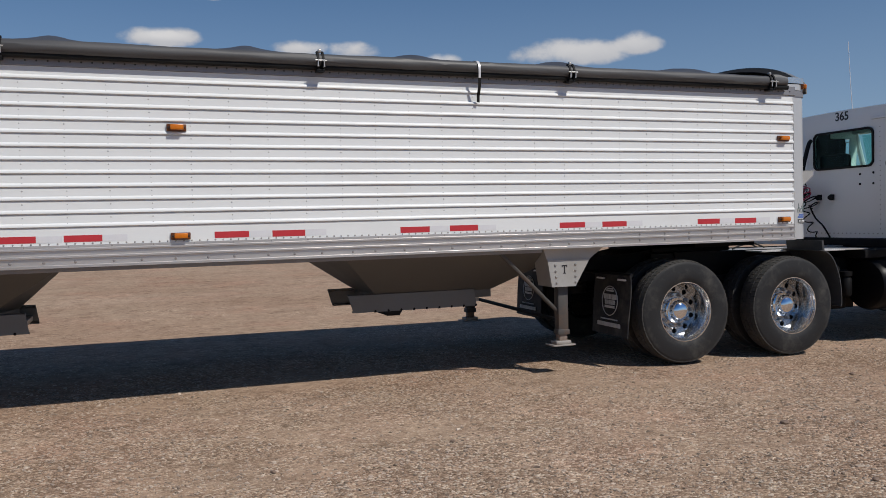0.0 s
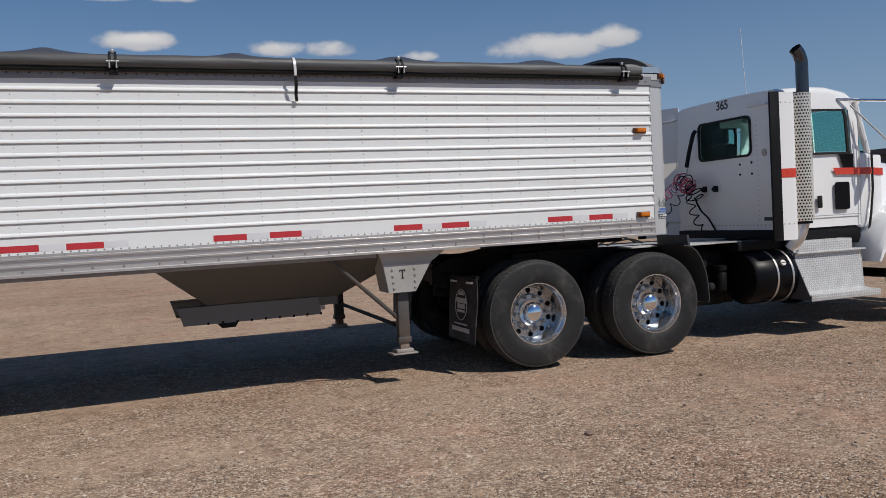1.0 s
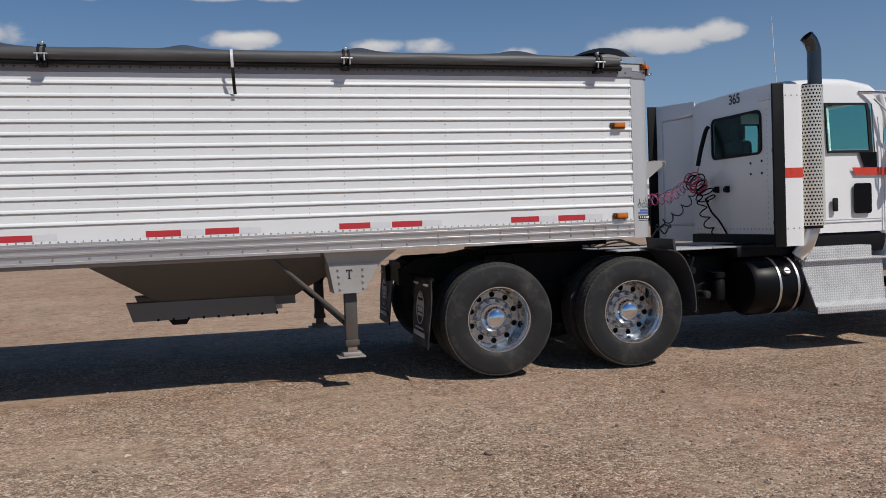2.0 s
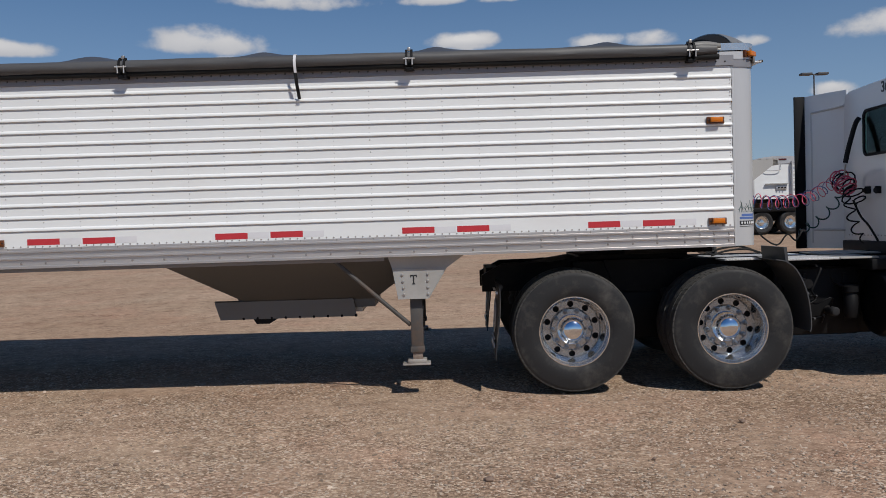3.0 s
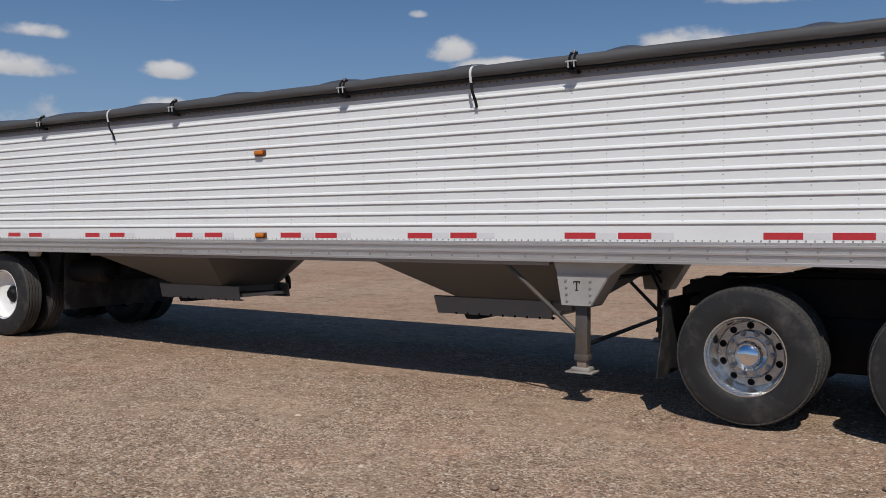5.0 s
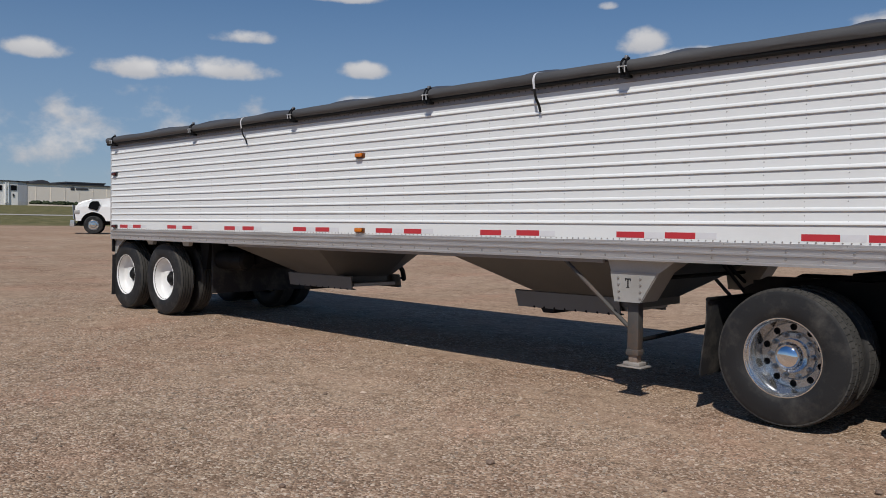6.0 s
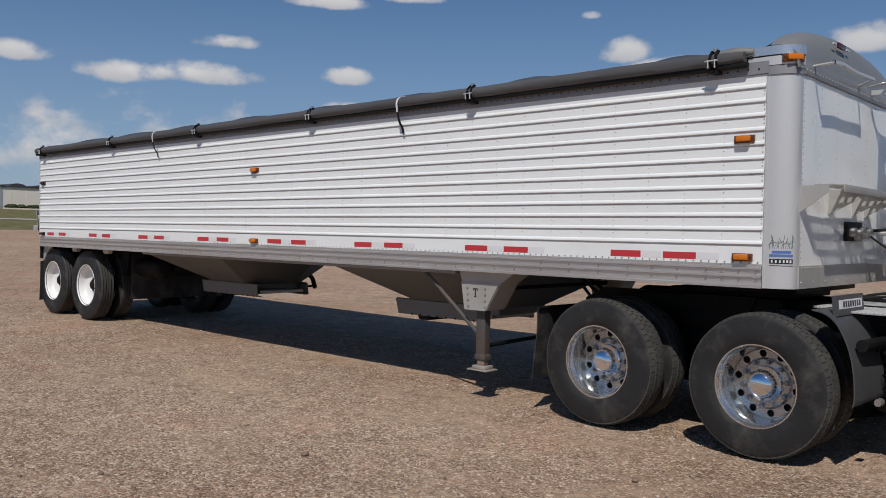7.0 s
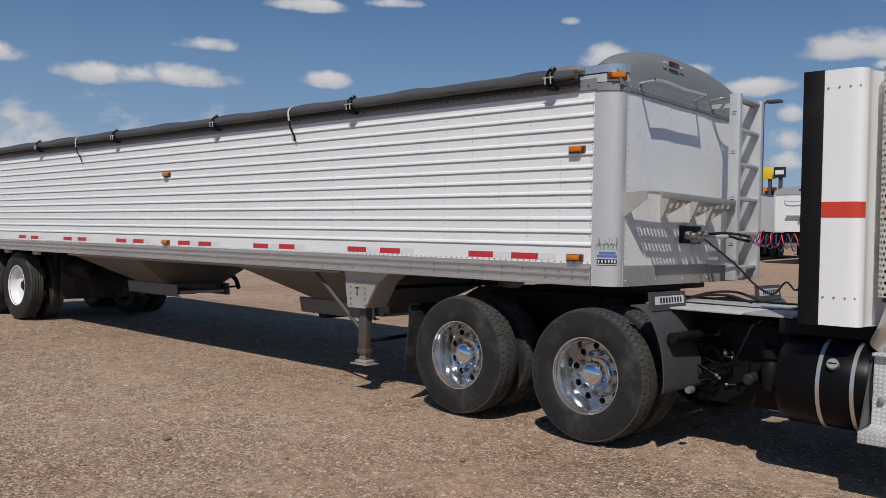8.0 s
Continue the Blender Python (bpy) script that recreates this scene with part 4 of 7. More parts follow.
    d, near = 0.262, 0.13
    # bars round three rows of slots
    for r0, r1 in ((0.090, 0.111), (0.141, 0.162), (0.192, 0.212), (0.242, 0.258)):
        box(bm, FRONT + r0, FRONT + r1, near if r0 < 0.2 else near + 0.07, ys[1], 1.905, 1.912)
    pitch = 0.0584
    for r0, r1 in ((0.111, 0.141), (0.162, 0.192), (0.212, 0.242)):
        for k in range(26):
            a = ys[0] + k * pitch
            if a < near + (0.07 if r0 > 0.2 else 0.0):
                continue
            if k in (10, 19):
                box(bm, FRONT + r0, FRONT + r1, a, a + pitch, 1.905, 1.912)
            else:
                box(bm, FRONT + r0, FRONT + r1, a, a + pitch * 0.44, 1.905, 1.912)
    part("catwalk", bm, GREY_ALU, trailer, "grey slotted catwalk shelf")
    bm = new_bm()
    box(bm, FRONT + d - 0.004, FRONT + d + 0.004, near + 0.07, ys[1], 1.862, 1.912, 0.002)
    part("catwalk_lip", bm, GREY_ALU, trailer)
    for y in (0.125, 0.71, 1.24, 1.565):
        out = d - 0.006 if y > 0.2 else 0.188
        bm = new_bm()
        prism(bm, [(FRONT, 1.904), (FRONT + out, 1.904), (FRONT + out, 1.858), (FRONT + 0.03, 1.74), (FRONT, 1.72)], "y", y, y + 0.008)
        part("gusset", bm, GREY_ALU, trailer)
    # ladder with deep side plates
    for y, a, b in ((1.61, 0.170, 0.265), (2.10, 0.085, 0.265)):
        bm = new_bm()
        box(bm, FRONT + 0.002 + a, FRONT + b, y, y + 0.012, 1.22, 2.84, 0.003)
        box(bm, FRONT + b - 0.008, FRONT + b + 0.002, y + 0.012, y + 0.05, 1.22, 2.84)
        for z in (1.35, 2.72):
            box(bm, FRONT, FRONT + a + 0.01, y + 0.001, y + 0.011, z, z + 0.04)
        r_ = part("ladder_rail", bm, CORNER, trailer, "deep bright ladder side plate")
        if y < 2:
            bm = new_bm()
            for z in (1.52, 1.92, 2.32, 2.66):
                for dz in (0.0, 0.02):
                    box(bm, FRONT + 0.195, FRONT + 0.235, y - 0.002, y + 0.001, z + dz, z + dz + 0.005)
            part("rail_slot", bm, CHASSIS, r_)
    for z in (1.32, 1.62, 1.92, 2.22, 2.52, 2.80):
        bm = new_bm()
        box(bm, FRONT + 0.185, FRONT + 0.255, 1.622, 2.10, z, z + 0.03, 0.004)
        part("rung", bm, CORNER, trailer)
    # tarp hold-down rod and hooks
    bm = new_bm()
    tube(bm, [(FRONT + 0.012, 0.300, 2.745), (FRONT + 0.158, 0.257, 2.745)], 0.012)
    tube(bm, [(FRONT + 0.012, 1.28, 2.745), (FRONT + 0.158, 1.15, 2.760)], 0.012)
    sheet_pts = curve_points([(FRONT + 0.154, 0.25, 2.75), (FRONT + 0.154, 0.45, 2.762), (FRONT + 0.149, 0.75, 2.755), (FRONT + 0.154, 1.15, 2.765)], 5)
    for p, q in zip(sheet_pts, sheet_pts[1:]):
        vs = [bm.verts.new((c.x + dx, c.y, c.z + dz)) for c in (p, q) for dx, dz in ((-0.016, -0.01), (0.016, -0.01), (0.016, 0.01), (-0.016, 0.01))]
        for k in range(4):
            bm.faces.new((vs[k], vs[(k + 1) % 4], vs[4 + (k + 1) % 4], vs[4 + k]))
    part("hose_rail", bm, CORNER, trailer, "bent bright rod")
    bm = new_bm()
    tube(bm, curve_points([(FRONT + 0.02, 1.55, 2.78), (FRONT + 0.14, 1.57, 2.80), (FRONT + 0.17, 1.85, 2.80), (FRONT + 0.17, 2.25, 2.80)]), 0.010)
    part("hose_rail", bm, STEEL, trailer)
    # small red badge lamp with plain prints on the cap
    bm = new_bm()
    box(bm, FRONT - 0.005, FRONT + 0.012, 0.80, 0.96, 2.965, 3.005, 0.004)
    part("cap_lamp", bm, RED_LENS, trailer, "small dark red lamp")
    for y in (0.70, 1.00):
        bm = new_bm()
        box(bm, FRONT - 0.002, FRONT + 0.008, y, y + 0.06, 2.975, 2.99)
        part("cap_print", bm, PALE_PRINT, trailer)
    # air and light couplings
    bm = new_bm()
    box(bm, FRONT + 0.001, FRONT + 0.03, 1.05, 1.42, 1.53, 1.68, 0.004)
    part("coupling_plate", bm, CHASSIS, trailer)
    for y, z in ((1.12, 1.60), (1.24, 1.57), (1.36, 1.61)):
        bm = new_bm()
        lathe(bm, [(0.012, 0.0), (0.035, 0.0), (0.035, 0.05), (0.022, 0.06), (0.022, 0.10), (0.012, 0.10)], 16, (FRONT + 0.03, y, z), "x")
        part("air_coupling", bm, STEEL, trailer)
    bm = new_bm()
    tube(bm, [(FRONT + 0.03, 1.45, 1.60), (FRONT + 0.26, 1.46, 1.60)], 0.022, 10)
    part("pipe_stub", bm, CORNER, trailer)
    # stickers: plant drawing, blue and black bars
    for k, (z0, z1, mat, nm) in enumerate(((1.435, 1.455, BLUE_INK, "blue_print"), (1.412, 1.430, BLUE_INK, "blue_print"), (1.365, 1.398, INK, "black_print"), (1.350, 1.354, INK, "black_print"))):
        pb = new_bm()
        outer = []
        for j in range(9):
            a = math.pi / 2 * (0.10 + 0.62 * j / 8) if k else math.pi / 2 * (0.16 + 0.5 * j / 8)
            outer.append((FRONT - 0.178 + 0.1822 * math.sin(a), 0.108 - 0.1122 * math.cos(a)))
        inner = [(FRONT - 0.178 + (x - FRONT + 0.178) * 0.98, 0.108 + (y - 0.108) * 0.98) for x, y in outer]
        prism(pb, outer + inner[::-1], "z", z0, z1)
        part(nm, pb, mat, trailer)
    # pale bars on the black print and leaf strokes above it
    pb = new_bm()
    for j in range(6):
        a = math.pi / 2 * (0.16 + 0.52 * j / 5.4)
        x, y = FRONT - 0.178 + 0.1826 * math.sin(a), 0.108 - 0.1126 * math.cos(a)
        box(pb, x - 0.005, x + 0.005, y - 0.004, y + 0.004, 1.372, 1.391)
    part("pale_print", pb, WHITE, trailer)
    pb = new_bm()
    for j in range(12):
        a = math.pi / 2 * (0.10 + 0.62 * j / 11)
        def on(da, z):
            return (FRONT - 0.178 + 0.1815 * math.sin(a + da), 0.108 - 0.1115 * math.cos(a + da), z)
        tube(pb, [on(0, 1.468), on(0.05 * math.sin(j * 2.7), 1.50), on(0.10 * math.cos(j * 1.9), 1.535 + 0.03 * math.sin(j * 1.3))], 0.0019, 4)
        tube(pb, [on(-0.06, 1.49 + 0.01 * (j % 3)), on(0.07, 1.51 + 0.012 * (j % 2))], 0.0016, 4)
    part("plant_print", pb, GREEN_INK, trailer)


build_front()


def build_hopper(cx, cut=False):
    """A funnel with its sliding gate, for the hopper centred at cx; cut takes off its far front corner."""
    top = [(cx - 1.095, 0.10), (cx + 1.095, 0.10), (cx + 1.095, WIDTH - 0.10), (cx - 1.095, WIDTH - 0.10)]
    low = [(cx - 0.60, 0.90), (cx + 0.60, 0.90), (cx + 0.60, 1.69), (cx - 0.60, 1.69)]
    if cut:
        top[1:3] = [(cx + 0.80, 0.10), (cx + 0.80, 1.66), (cx + 0.28, WIDTH - 0.10)]
        low[1:3] = [(cx + 0.20, 0.90), (cx + 0.38, 1.60), (cx + 0.36, 1.69)]
    bm = new_bm()
    rings = [[bm.verts.new((x, y, z)) for x, y in ring] for ring, z in ((top, 1.2), (top, 1.165), (low, 0.775), (low, 0.70))]
    for a, b in zip(rings, rings[1:]):
        for i in range(len(top)):
            j = (i + 1) % len(top)
            bm.faces.new((a[i], a[j], b[j], b[i]))
    bm.faces.new(rings[-1])
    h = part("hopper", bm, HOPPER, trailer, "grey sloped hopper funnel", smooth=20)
    for y0, s in ((0.86, 1), (1.73, -1)):
        bm = new_bm()
        prism(bm, [(y0, 0.785), (y0 + s * 0.03, 0.795), (y0 + s * 0.035, 0.775), (y0 + s * 0.01, 0.765), (y0 + s * 0.008, 0.64), (y0 + s * 0.06, 0.63), (y0 + s * 0.06, 0.62), (y0, 0.62)], "x", cx - 0.885, cx + (0.50 if cut else 0.40))
        for v in bm.verts:
            v.co.x += 0.30 * (0.79 - v.co.z) * (1 if v.co.x < cx else 0.55)
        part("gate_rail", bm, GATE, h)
    for k in range(9):
        bm = new_bm()
        bead(bm, cx - 0.62 + 0.13 * k, 0.868, 0.628, 0.016, 0.012, 6)
        part("gate_bolt", bm, CHASSIS, h)
    bm = new_bm()
    prism(bm, [(cx - 0.53, 0.62), (cx - 0.50, 0.575), (cx - 0.38, 0.575), (cx - 0.35, 0.62)], "y", 0.86, 1.72)
    part("gate_shaft", bm, CHASSIS, h)
    bm = new_bm()
    box(bm, cx - 0.60, cx + 0.48, 0.93, 1.66, 0.655, 0.695)
    part("gate", bm, STEEL, h)
    return h


build_hopper(-4.045)
rear_hopper = build_hopper(-8.16, cut=True)
bm = new_bm()
tube(bm, curve_points([(-7.72, 1.74, 0.97), (-7.83, 1.84, 0.925), (-7.95, 2.04, 0.83), (-8.05, 2.17, 0.69)]), 0.036, 6)
tube(bm, [(-8.04, 2.16, 0.71), (-8.0, 1.66, 0.70)], 0.016, 6)
part("crank_strap", bm, CHASSIS, rear_hopper, "curved black strap")


def build_landing_gear(near=True):
    f = (lambda y: y) if near else (lambda y: WIDTH - y)

    def span(bm, x0, x1, y0, y1, z0, z1, bevel=0.0):
        a, b = sorted((f(y0), f(y1)))
        return box(bm, x0, x1, a, b, z0, z1, bevel)
    bm = new_bm()
    prism(bm, [(-3.27, 1.19), (-2.63, 1.19), (-2.78, 1.085), (-2.935, 0.835), (-3.195, 0.835), (-3.235, 1.085)], "y", f(0.08), f(0.34))
    g = part("gear_bracket", bm, GREY_ALU, trailer, "grey gusset box of the landing gear")
    bm = new_bm()
    prism(bm, [(-3.235, 1.085), (-2.79, 1.085), (-2.943, 0.832), (-3.192, 0.832)], "y", f(0.068), f(0.079))
    part("face_plate", bm, GREY_ALU, g)
    for k in range(4):
        for x in (-3.155 - 0.004 * (3 - k) + 0.012, -2.955 + 0.012):
            bm = new_bm()
            bead(bm, x, f(0.068), 1.035 - 0.055 * k, 0.013, 0.012, 8, sign=-1 if near else 1)
            part("plate_bolt", bm, STEEL, g)
    if near:
        bm = new_bm()
        prism(bm, [(-3.088, 1.034), (-3.032, 1.034), (-3.032, 1.012), (-3.037, 1.012), (-3.042, 1.023), (-3.054, 1.023), (-3.054, 0.964), (-3.046, 0.959), (-3.046, 0.954),
                   (-3.074, 0.954), (-3.074, 0.959), (-3.066, 0.964), (-3.066, 1.023), (-3.078, 1.023), (-3.083, 1.012), (-3.088, 1.012)], "y", 0.0655, 0.0675)
        part("plate_mark", bm, INK, g)
    bm = new_bm()
    span(bm, -3.097, -2.993, 0.13, 0.215, 0.385, 0.86, 0.006)
    span(bm, -3.106, -2.984, 0.124, 0.221, 0.375, 0.425, 0.005)
    leg = part("leg", bm, LEG_GREY, trailer, "grey square landing leg")
    bm = new_bm()
    span(bm, -3.087, -3.003, 0.14, 0.205, 0.315, 0.40, 0.004)
    part("inner_leg", bm, RUST, leg, "rusty inner leg")
    bm = new_bm()
    span(bm, -3.172, -2.938, 0.095, 0.265, 0.272, 0.285, 0.003)
    span(bm, -3.13, -2.97, 0.12, 0.24, 0.285, 0.318, 0.008)
    part("foot", bm, FOOT, leg, "scuffed steel foot plate")
    bm = new_bm()
    tube(bm, [(-3.745, f(0.07), 1.195), (-3.10, f(0.17), 0.605)], 0.019, 10)
    part("brace", bm, LEG_GREY, trailer, "diagonal brace tube")


build_landing_gear(True)
build_landing_gear(False)
bm = new_bm()
tube(bm, [(-3.03, 0.25, 0.50), (-3.03, WIDTH - 0.25, 0.55)], 0.020, 8)
part("cross_brace", bm, CHASSIS, trailer)
bm = new_bm()
tube(bm, [(-3.03, 0.3, 1.02), (-3.03, WIDTH - 0.3, 1.02)], 0.02, 8)
part("cross_shaft", bm, CHASSIS, trailer)
bm = new_bm()
for dz in (0.0, 0.11):
    tube(bm, [(-2.95, WIDTH - 1.0, 1.13 + dz * 0.4), (-3.03, WIDTH - 0.25, 0.78 + dz)], 0.018, 8)
part("cross_brace", bm, CHASSIS, trailer)


def build_underside():
    bm = new_bm()
    box(bm, -6.95, -5.25, 0.1, WIDTH - 0.1, 1.195, 1.215)
    box(bm, -2.8, FRONT - 0.03, 0.1, WIDTH - 0.1, 1.20, 1.215)
    box(bm, REAR + 0.03, -9.2, 0.1, WIDTH - 0.1, 1.20, 1.215)
    box(bm, -7.95, -7.0, 0.12, WIDTH - 0.12, 1.201, 1.214)
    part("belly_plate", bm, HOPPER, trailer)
    bm = new_bm()
    box(bm, -1.18, -0.38, 0.60, WIDTH - 0.60, 1.125, 1.192, 0.008)
    part("coupler_plate", bm, CHASSIS, trailer, "black upper coupler plate")
    bm = new_bm()
    for y in (0.78, 1.73):
        box(bm, REAR + 0.05, -9.5, y, y + 0.09, 0.92, 1.2)
    part("rear_subframe", bm, CHASSIS, trailer)
    # slope sheets and hangers over the axles
    bm = new_bm()
    prism(bm, [(-9.26, 1.19), (-9.6, 1.19), (-10.8, 1.19), (-10.5, 0.80), (-10.1, 0.78), (-9.5, 0.92)], "y", 0.75, WIDTH - 0.75)
    part("suspension_box", bm, CHASSIS, trailer)
    # added black sheet stands in for the deep shade before the axles
    bm = new_bm()
    box(bm, -10.42, -10.38, 0.45, WIDTH - 0.45, 0.42, 1.19, 0.008)
    part("axle_shade_sheet", bm, FLAP, trailer, "black sheet standing in for shade before the axles")
    # two tanks added to fill the same dark space
    for y in (0.62, 1.62):
        bm = new_bm()
        lathe(bm, [(0.01, -10.45), (0.10, -10.44), (0.14, -10.40), (0.14, -9.72), (0.10, -9.68), (0.01, -9.67)], 20, (0, y, 0.92), "x")
        part("air_tank", bm, CHASSIS, trailer, "black air reservoir")
    for x in (-10.52, -11.83, REAR + 0.08):
        for y in (0.40, WIDTH - 0.50):
            bm = new_bm()
            prism(bm, [(x - 0.14, 1.19), (x + 0.14, 1.19), (x + 0.05, 0.78), (x - 0.05, 0.78)], "y", y, y + 0.10)
            part("spring_hanger", bm, CHASSIS, trailer)
    for x in (-11.62, -10.52):
        bm = new_bm()
        prism(bm, [(x - 0.11, 1.189), (x + 0.11, 1.189), (x + 0.07, 1.125), (x - 0.07, 1.125)], "y", 0.09, 0.15)
        part("hanger_bracket", bm, GREY_ALU, trailer, "pale bracket under the rail")
    for y in (0.06, WIDTH - 0.10):
        bm = new_bm()
        prism(bm, [(REAR, 1.189), (REAR + 0.36, 1.189), (REAR + 0.16, 1.07), (REAR + 0.06, 0.95), (REAR, 0.95)], "y", y, y + 0.04)
        part("end_bracket", bm, GREY_ALU, trailer, "grey gusset at the rear corner")
    for x in (-11.19, -12.45):
        z = 0.549 + lift(x, 0)
        bm = new_bm()
        tube(bm, [(x, 0.3, z), (x, WIDTH - 0.3, z)], 0.065, 12)
        part("axle", bm, CHASSIS, trailer)
        for y, far in ((0.07, False), (0.41, False), (WIDTH - 0.07, True), (WIDTH - 0.41, True)):
            wheel(trailer, (x, y, z), polished=False, far=far, tread=RIBS)
    for y in (0.02, WIDTH - 0.68):
        bm = new_bm()
        sheet(bm, [[(REAR + 0.0 - 0.03 * k * k / 16, y + 0.66 * i, 0.93 - 0.66 * k / 4) for i in (0, 1)] for k in range(5)], 0.012)
        part("mud_flap", bm, FLAP, trailer, "black rubber mud flap")
        bm = new_bm()
        box(bm, REAR - 0.02, REAR + 0.03, y, y + 0.66, 0.98, 1.19)
        part("flap_hanger", bm, CHASSIS, trailer)
    bm = new_bm()
    box(bm, REAR - 0.04, REAR + 0.06, 0.2, WIDTH - 0.2, 0.58, 0.68, 0.01)
    for y in (0.5, WIDTH - 0.6):
        box(bm, REAR - 0.02, REAR + 0.05, y, y + 0.1, 0.68, 1.19)
    part("rear_bumper", bm, GREY_ALU, trailer)


build_underside()

# ---- rolled tarp ----
tarp = thing("roll_tarp", (-6.5, WIDTH / 2, 2.76), "charcoal vinyl roll tarp drawn over trailer top", "tarp")


def build_tarp():
    bows = [-1.30 - 1.515 * k for k in range(8)]

    def crown(x, u):
        """Height of the cover; u from 0 at the near edge to 1 at the far edge."""
        d = min(abs(x - b) for b in bows) / 0.757
        s = abs(2 * u - 1)
        top = 2.822 + 0.25 * (1 - s ** 2.6)
        sag = (0.024 * (1 - math.exp(-(d * 0.757 / 0.30) ** 2)) + 0.026 * (1 - math.exp(-(d * 0.757 / 0.11) ** 2))) * (1 - s ** 6)
        return top - sag + 0.008 * noise.noise(Vector((x * 2.2, u * 6, 3.0)))
    x0, x1 = REAR + 0.05, -0.565
    bm = new_bm()
    rows = []
    n = 260
    us = [0.0, 0.012, 0.03, 0.06, 0.10, 0.15, 0.21, 0.28, 0.36, 0.45, 0.55, 0.66, 0.78, 0.90, 0.97, 1.0]
    for i in range(n + 1):
        x = x0 + (x1 + 0.08 - x0) * i / n
        wob = 0.004 * noise.noise(Vector((x * 1.6, 0, 8)))
        row = [(x, -0.030, 2.800 + wob), (x, -0.025, 2.822 + wob), (x, -0.012, 2.830 + wob)]
        row += [(x, 0.0 + WIDTH * u, crown(x, u) + wob) for u in us]
        rows.append(row)
    sheet(bm, rows)
    part("cover", bm, TARP, tarp, smooth=60)
    # the roll along the near edge, wrapped unevenly
    bm = new_bm()
    rings = []
    for i in range(n + 1):
        x = x0 - 0.03 + (x1 - x0 + 0.06) * i / n
        wob = 0.004 * noise.noise(Vector((x * 1.6, 0, 8)))
        rr = 0.052 + 0.003 * noise.noise(Vector((x * 1.1, 5, 0))) - 0.014 * min(max((x + 0.80) / 0.24, 0.0), 1.0)
        ring = []
        for k in range(24):
            c, s_ = math.cos(2 * math.pi * k / 24), math.sin(2 * math.pi * k / 24)
            # slack folds run slantwise round the roll
            r = rr + 0.0045 * noise.noise(Vector((x * 1.7 + c, c * 1.6, s_ * 1.6))) + 0.0022 * noise.noise(Vector((x * 6.0, c * 3, s_ * 3)))
            ring.append(bm.verts.new((x, -0.052 + r * c, 2.798 + wob + r * s_)))
        rings.append(ring)
    for a, b in zip(rings, rings[1:]):
        for k in range(24):
            bm.faces.new((a[k], a[(k + 1) % 24], b[(k + 1) % 24], b[k]))
    bm.faces.new(rings[0]), bm.faces.new(rings[-1][::-1])
    part("roll", bm, ROLL, tarp, "rolled tarp edge on its tube")
    # tapering end of the roll, paler than the rest
    bm = new_bm()
    end = curve_points([(-0.80, -0.034, 2.820), (-0.70, -0.030, 2.832), (-0.60, -0.020, 2.838), (-0.49, -0.006, 2.832)], 5)
    tube(bm, end, [0.026 + 0.012 * math.sin(math.pi * k / (len(end) - 1)) for k in range(len(end))], 14)
    part("roll_end", bm, PALER_VINYL, tarp, "paler folded end of the tarp", smooth=60)
    # the black tube also stands in for the dark gap between roll and rail
    bm = new_bm()
    tube(bm, [(x0 - 0.06, -0.050, 2.742), (x1 + 0.05, -0.050, 2.742)], 0.024, 12)
    part("roll_tube", bm, TUBE_BLACK, tarp, "black tube drawing the dark crease under the roll")
    for x in (-3.955, -8.74):
        bm = new_bm()
        pts = [(x, 0.05, 2.860), (x, -0.03, 2.862), (x, -0.092, 2.838), (x, -0.120, 2.785), (x + 0.004, -0.112, 2.70)]
        sheet(bm, [[(p[0] - 0.011, p[1], p[2]), (p[0] + 0.011, p[1], p[2])] for p in curve_points(pts, 4)], 0.004)
        part("strap", bm, SILVER_TAPE, tarp, "pale webbing strap")
        bm = new_bm()
        pts = [(x + 0.004, -0.104, 2.70), (x + 0.008, -0.085, 2.62), (x + 0.012, -0.045, 2.56), (x + 0.018, -0.03, 2.50)]
        sheet(bm, [[(p[0] - 0.013, p[1], p[2]), (p[0] + 0.013, p[1], p[2])] for p in curve_points(pts, 4)], 0.005)
        part("strap_end", bm, HOSE_BLACK, tarp, "black hanging strap end")


build_tarp()


def build_clamps():
    """Tarp stops: black forked hooks over the roll, with a bright pin."""
    for x in (-0.748, -3.035, -5.342, -7.67, -10.05, -12.55):
        bm = new_bm()
        for dx in (-0.030, 0.012):
            prism(bm, [(0.0, 2.72), (-0.075, 2.710), (-0.112, 2.735), (-0.118, 2.785), (-0.100, 2.835), (-0.066, 2.868), (-0.044, 2.862), (-0.074, 2.828), (-0.092, 2.785), (-0.086, 2.745), (0.0, 2.745)], "x", x + dx, x + dx + 0.018)
        box(bm, x - 0.032, x + 0.032, -0.10, -0.012, 2.700, 2.722, 0.003)
        c = part("tarp_stop", bm, CHASSIS, trailer, "black forked tarp stop")
        bm = new_bm()
        tube(bm, [(x - 0.026, -0.122, 2.735), (x - 0.026, -0.126, 2.79), (x + 0.024, -0.126, 2.79), (x + 0.024, -0.122, 2.735)], 0.006, 8)
        tube(bm, [(x - 0.048, -0.124, 2.785), (x + 0.046, -0.124, 2.785)], 0.005, 8)
        part("pin", bm, CORNER, c, "bright steel pin")
        bm = new_bm()
        box(bm, x - 0.012, x + 0.012, -0.072, -0.040, 2.855, 2.885, 0.004)
        part("tip", bm, STEEL, c)


build_clamps()

# ---- semi truck ----
MID = 1.265
truck = thing("semi_truck", (-1.05, MID, 0), "white day-cab semi truck with orange-red stripe, coupled to trailer", "truck")


def mirror_y(y):
    return 2 * MID - y


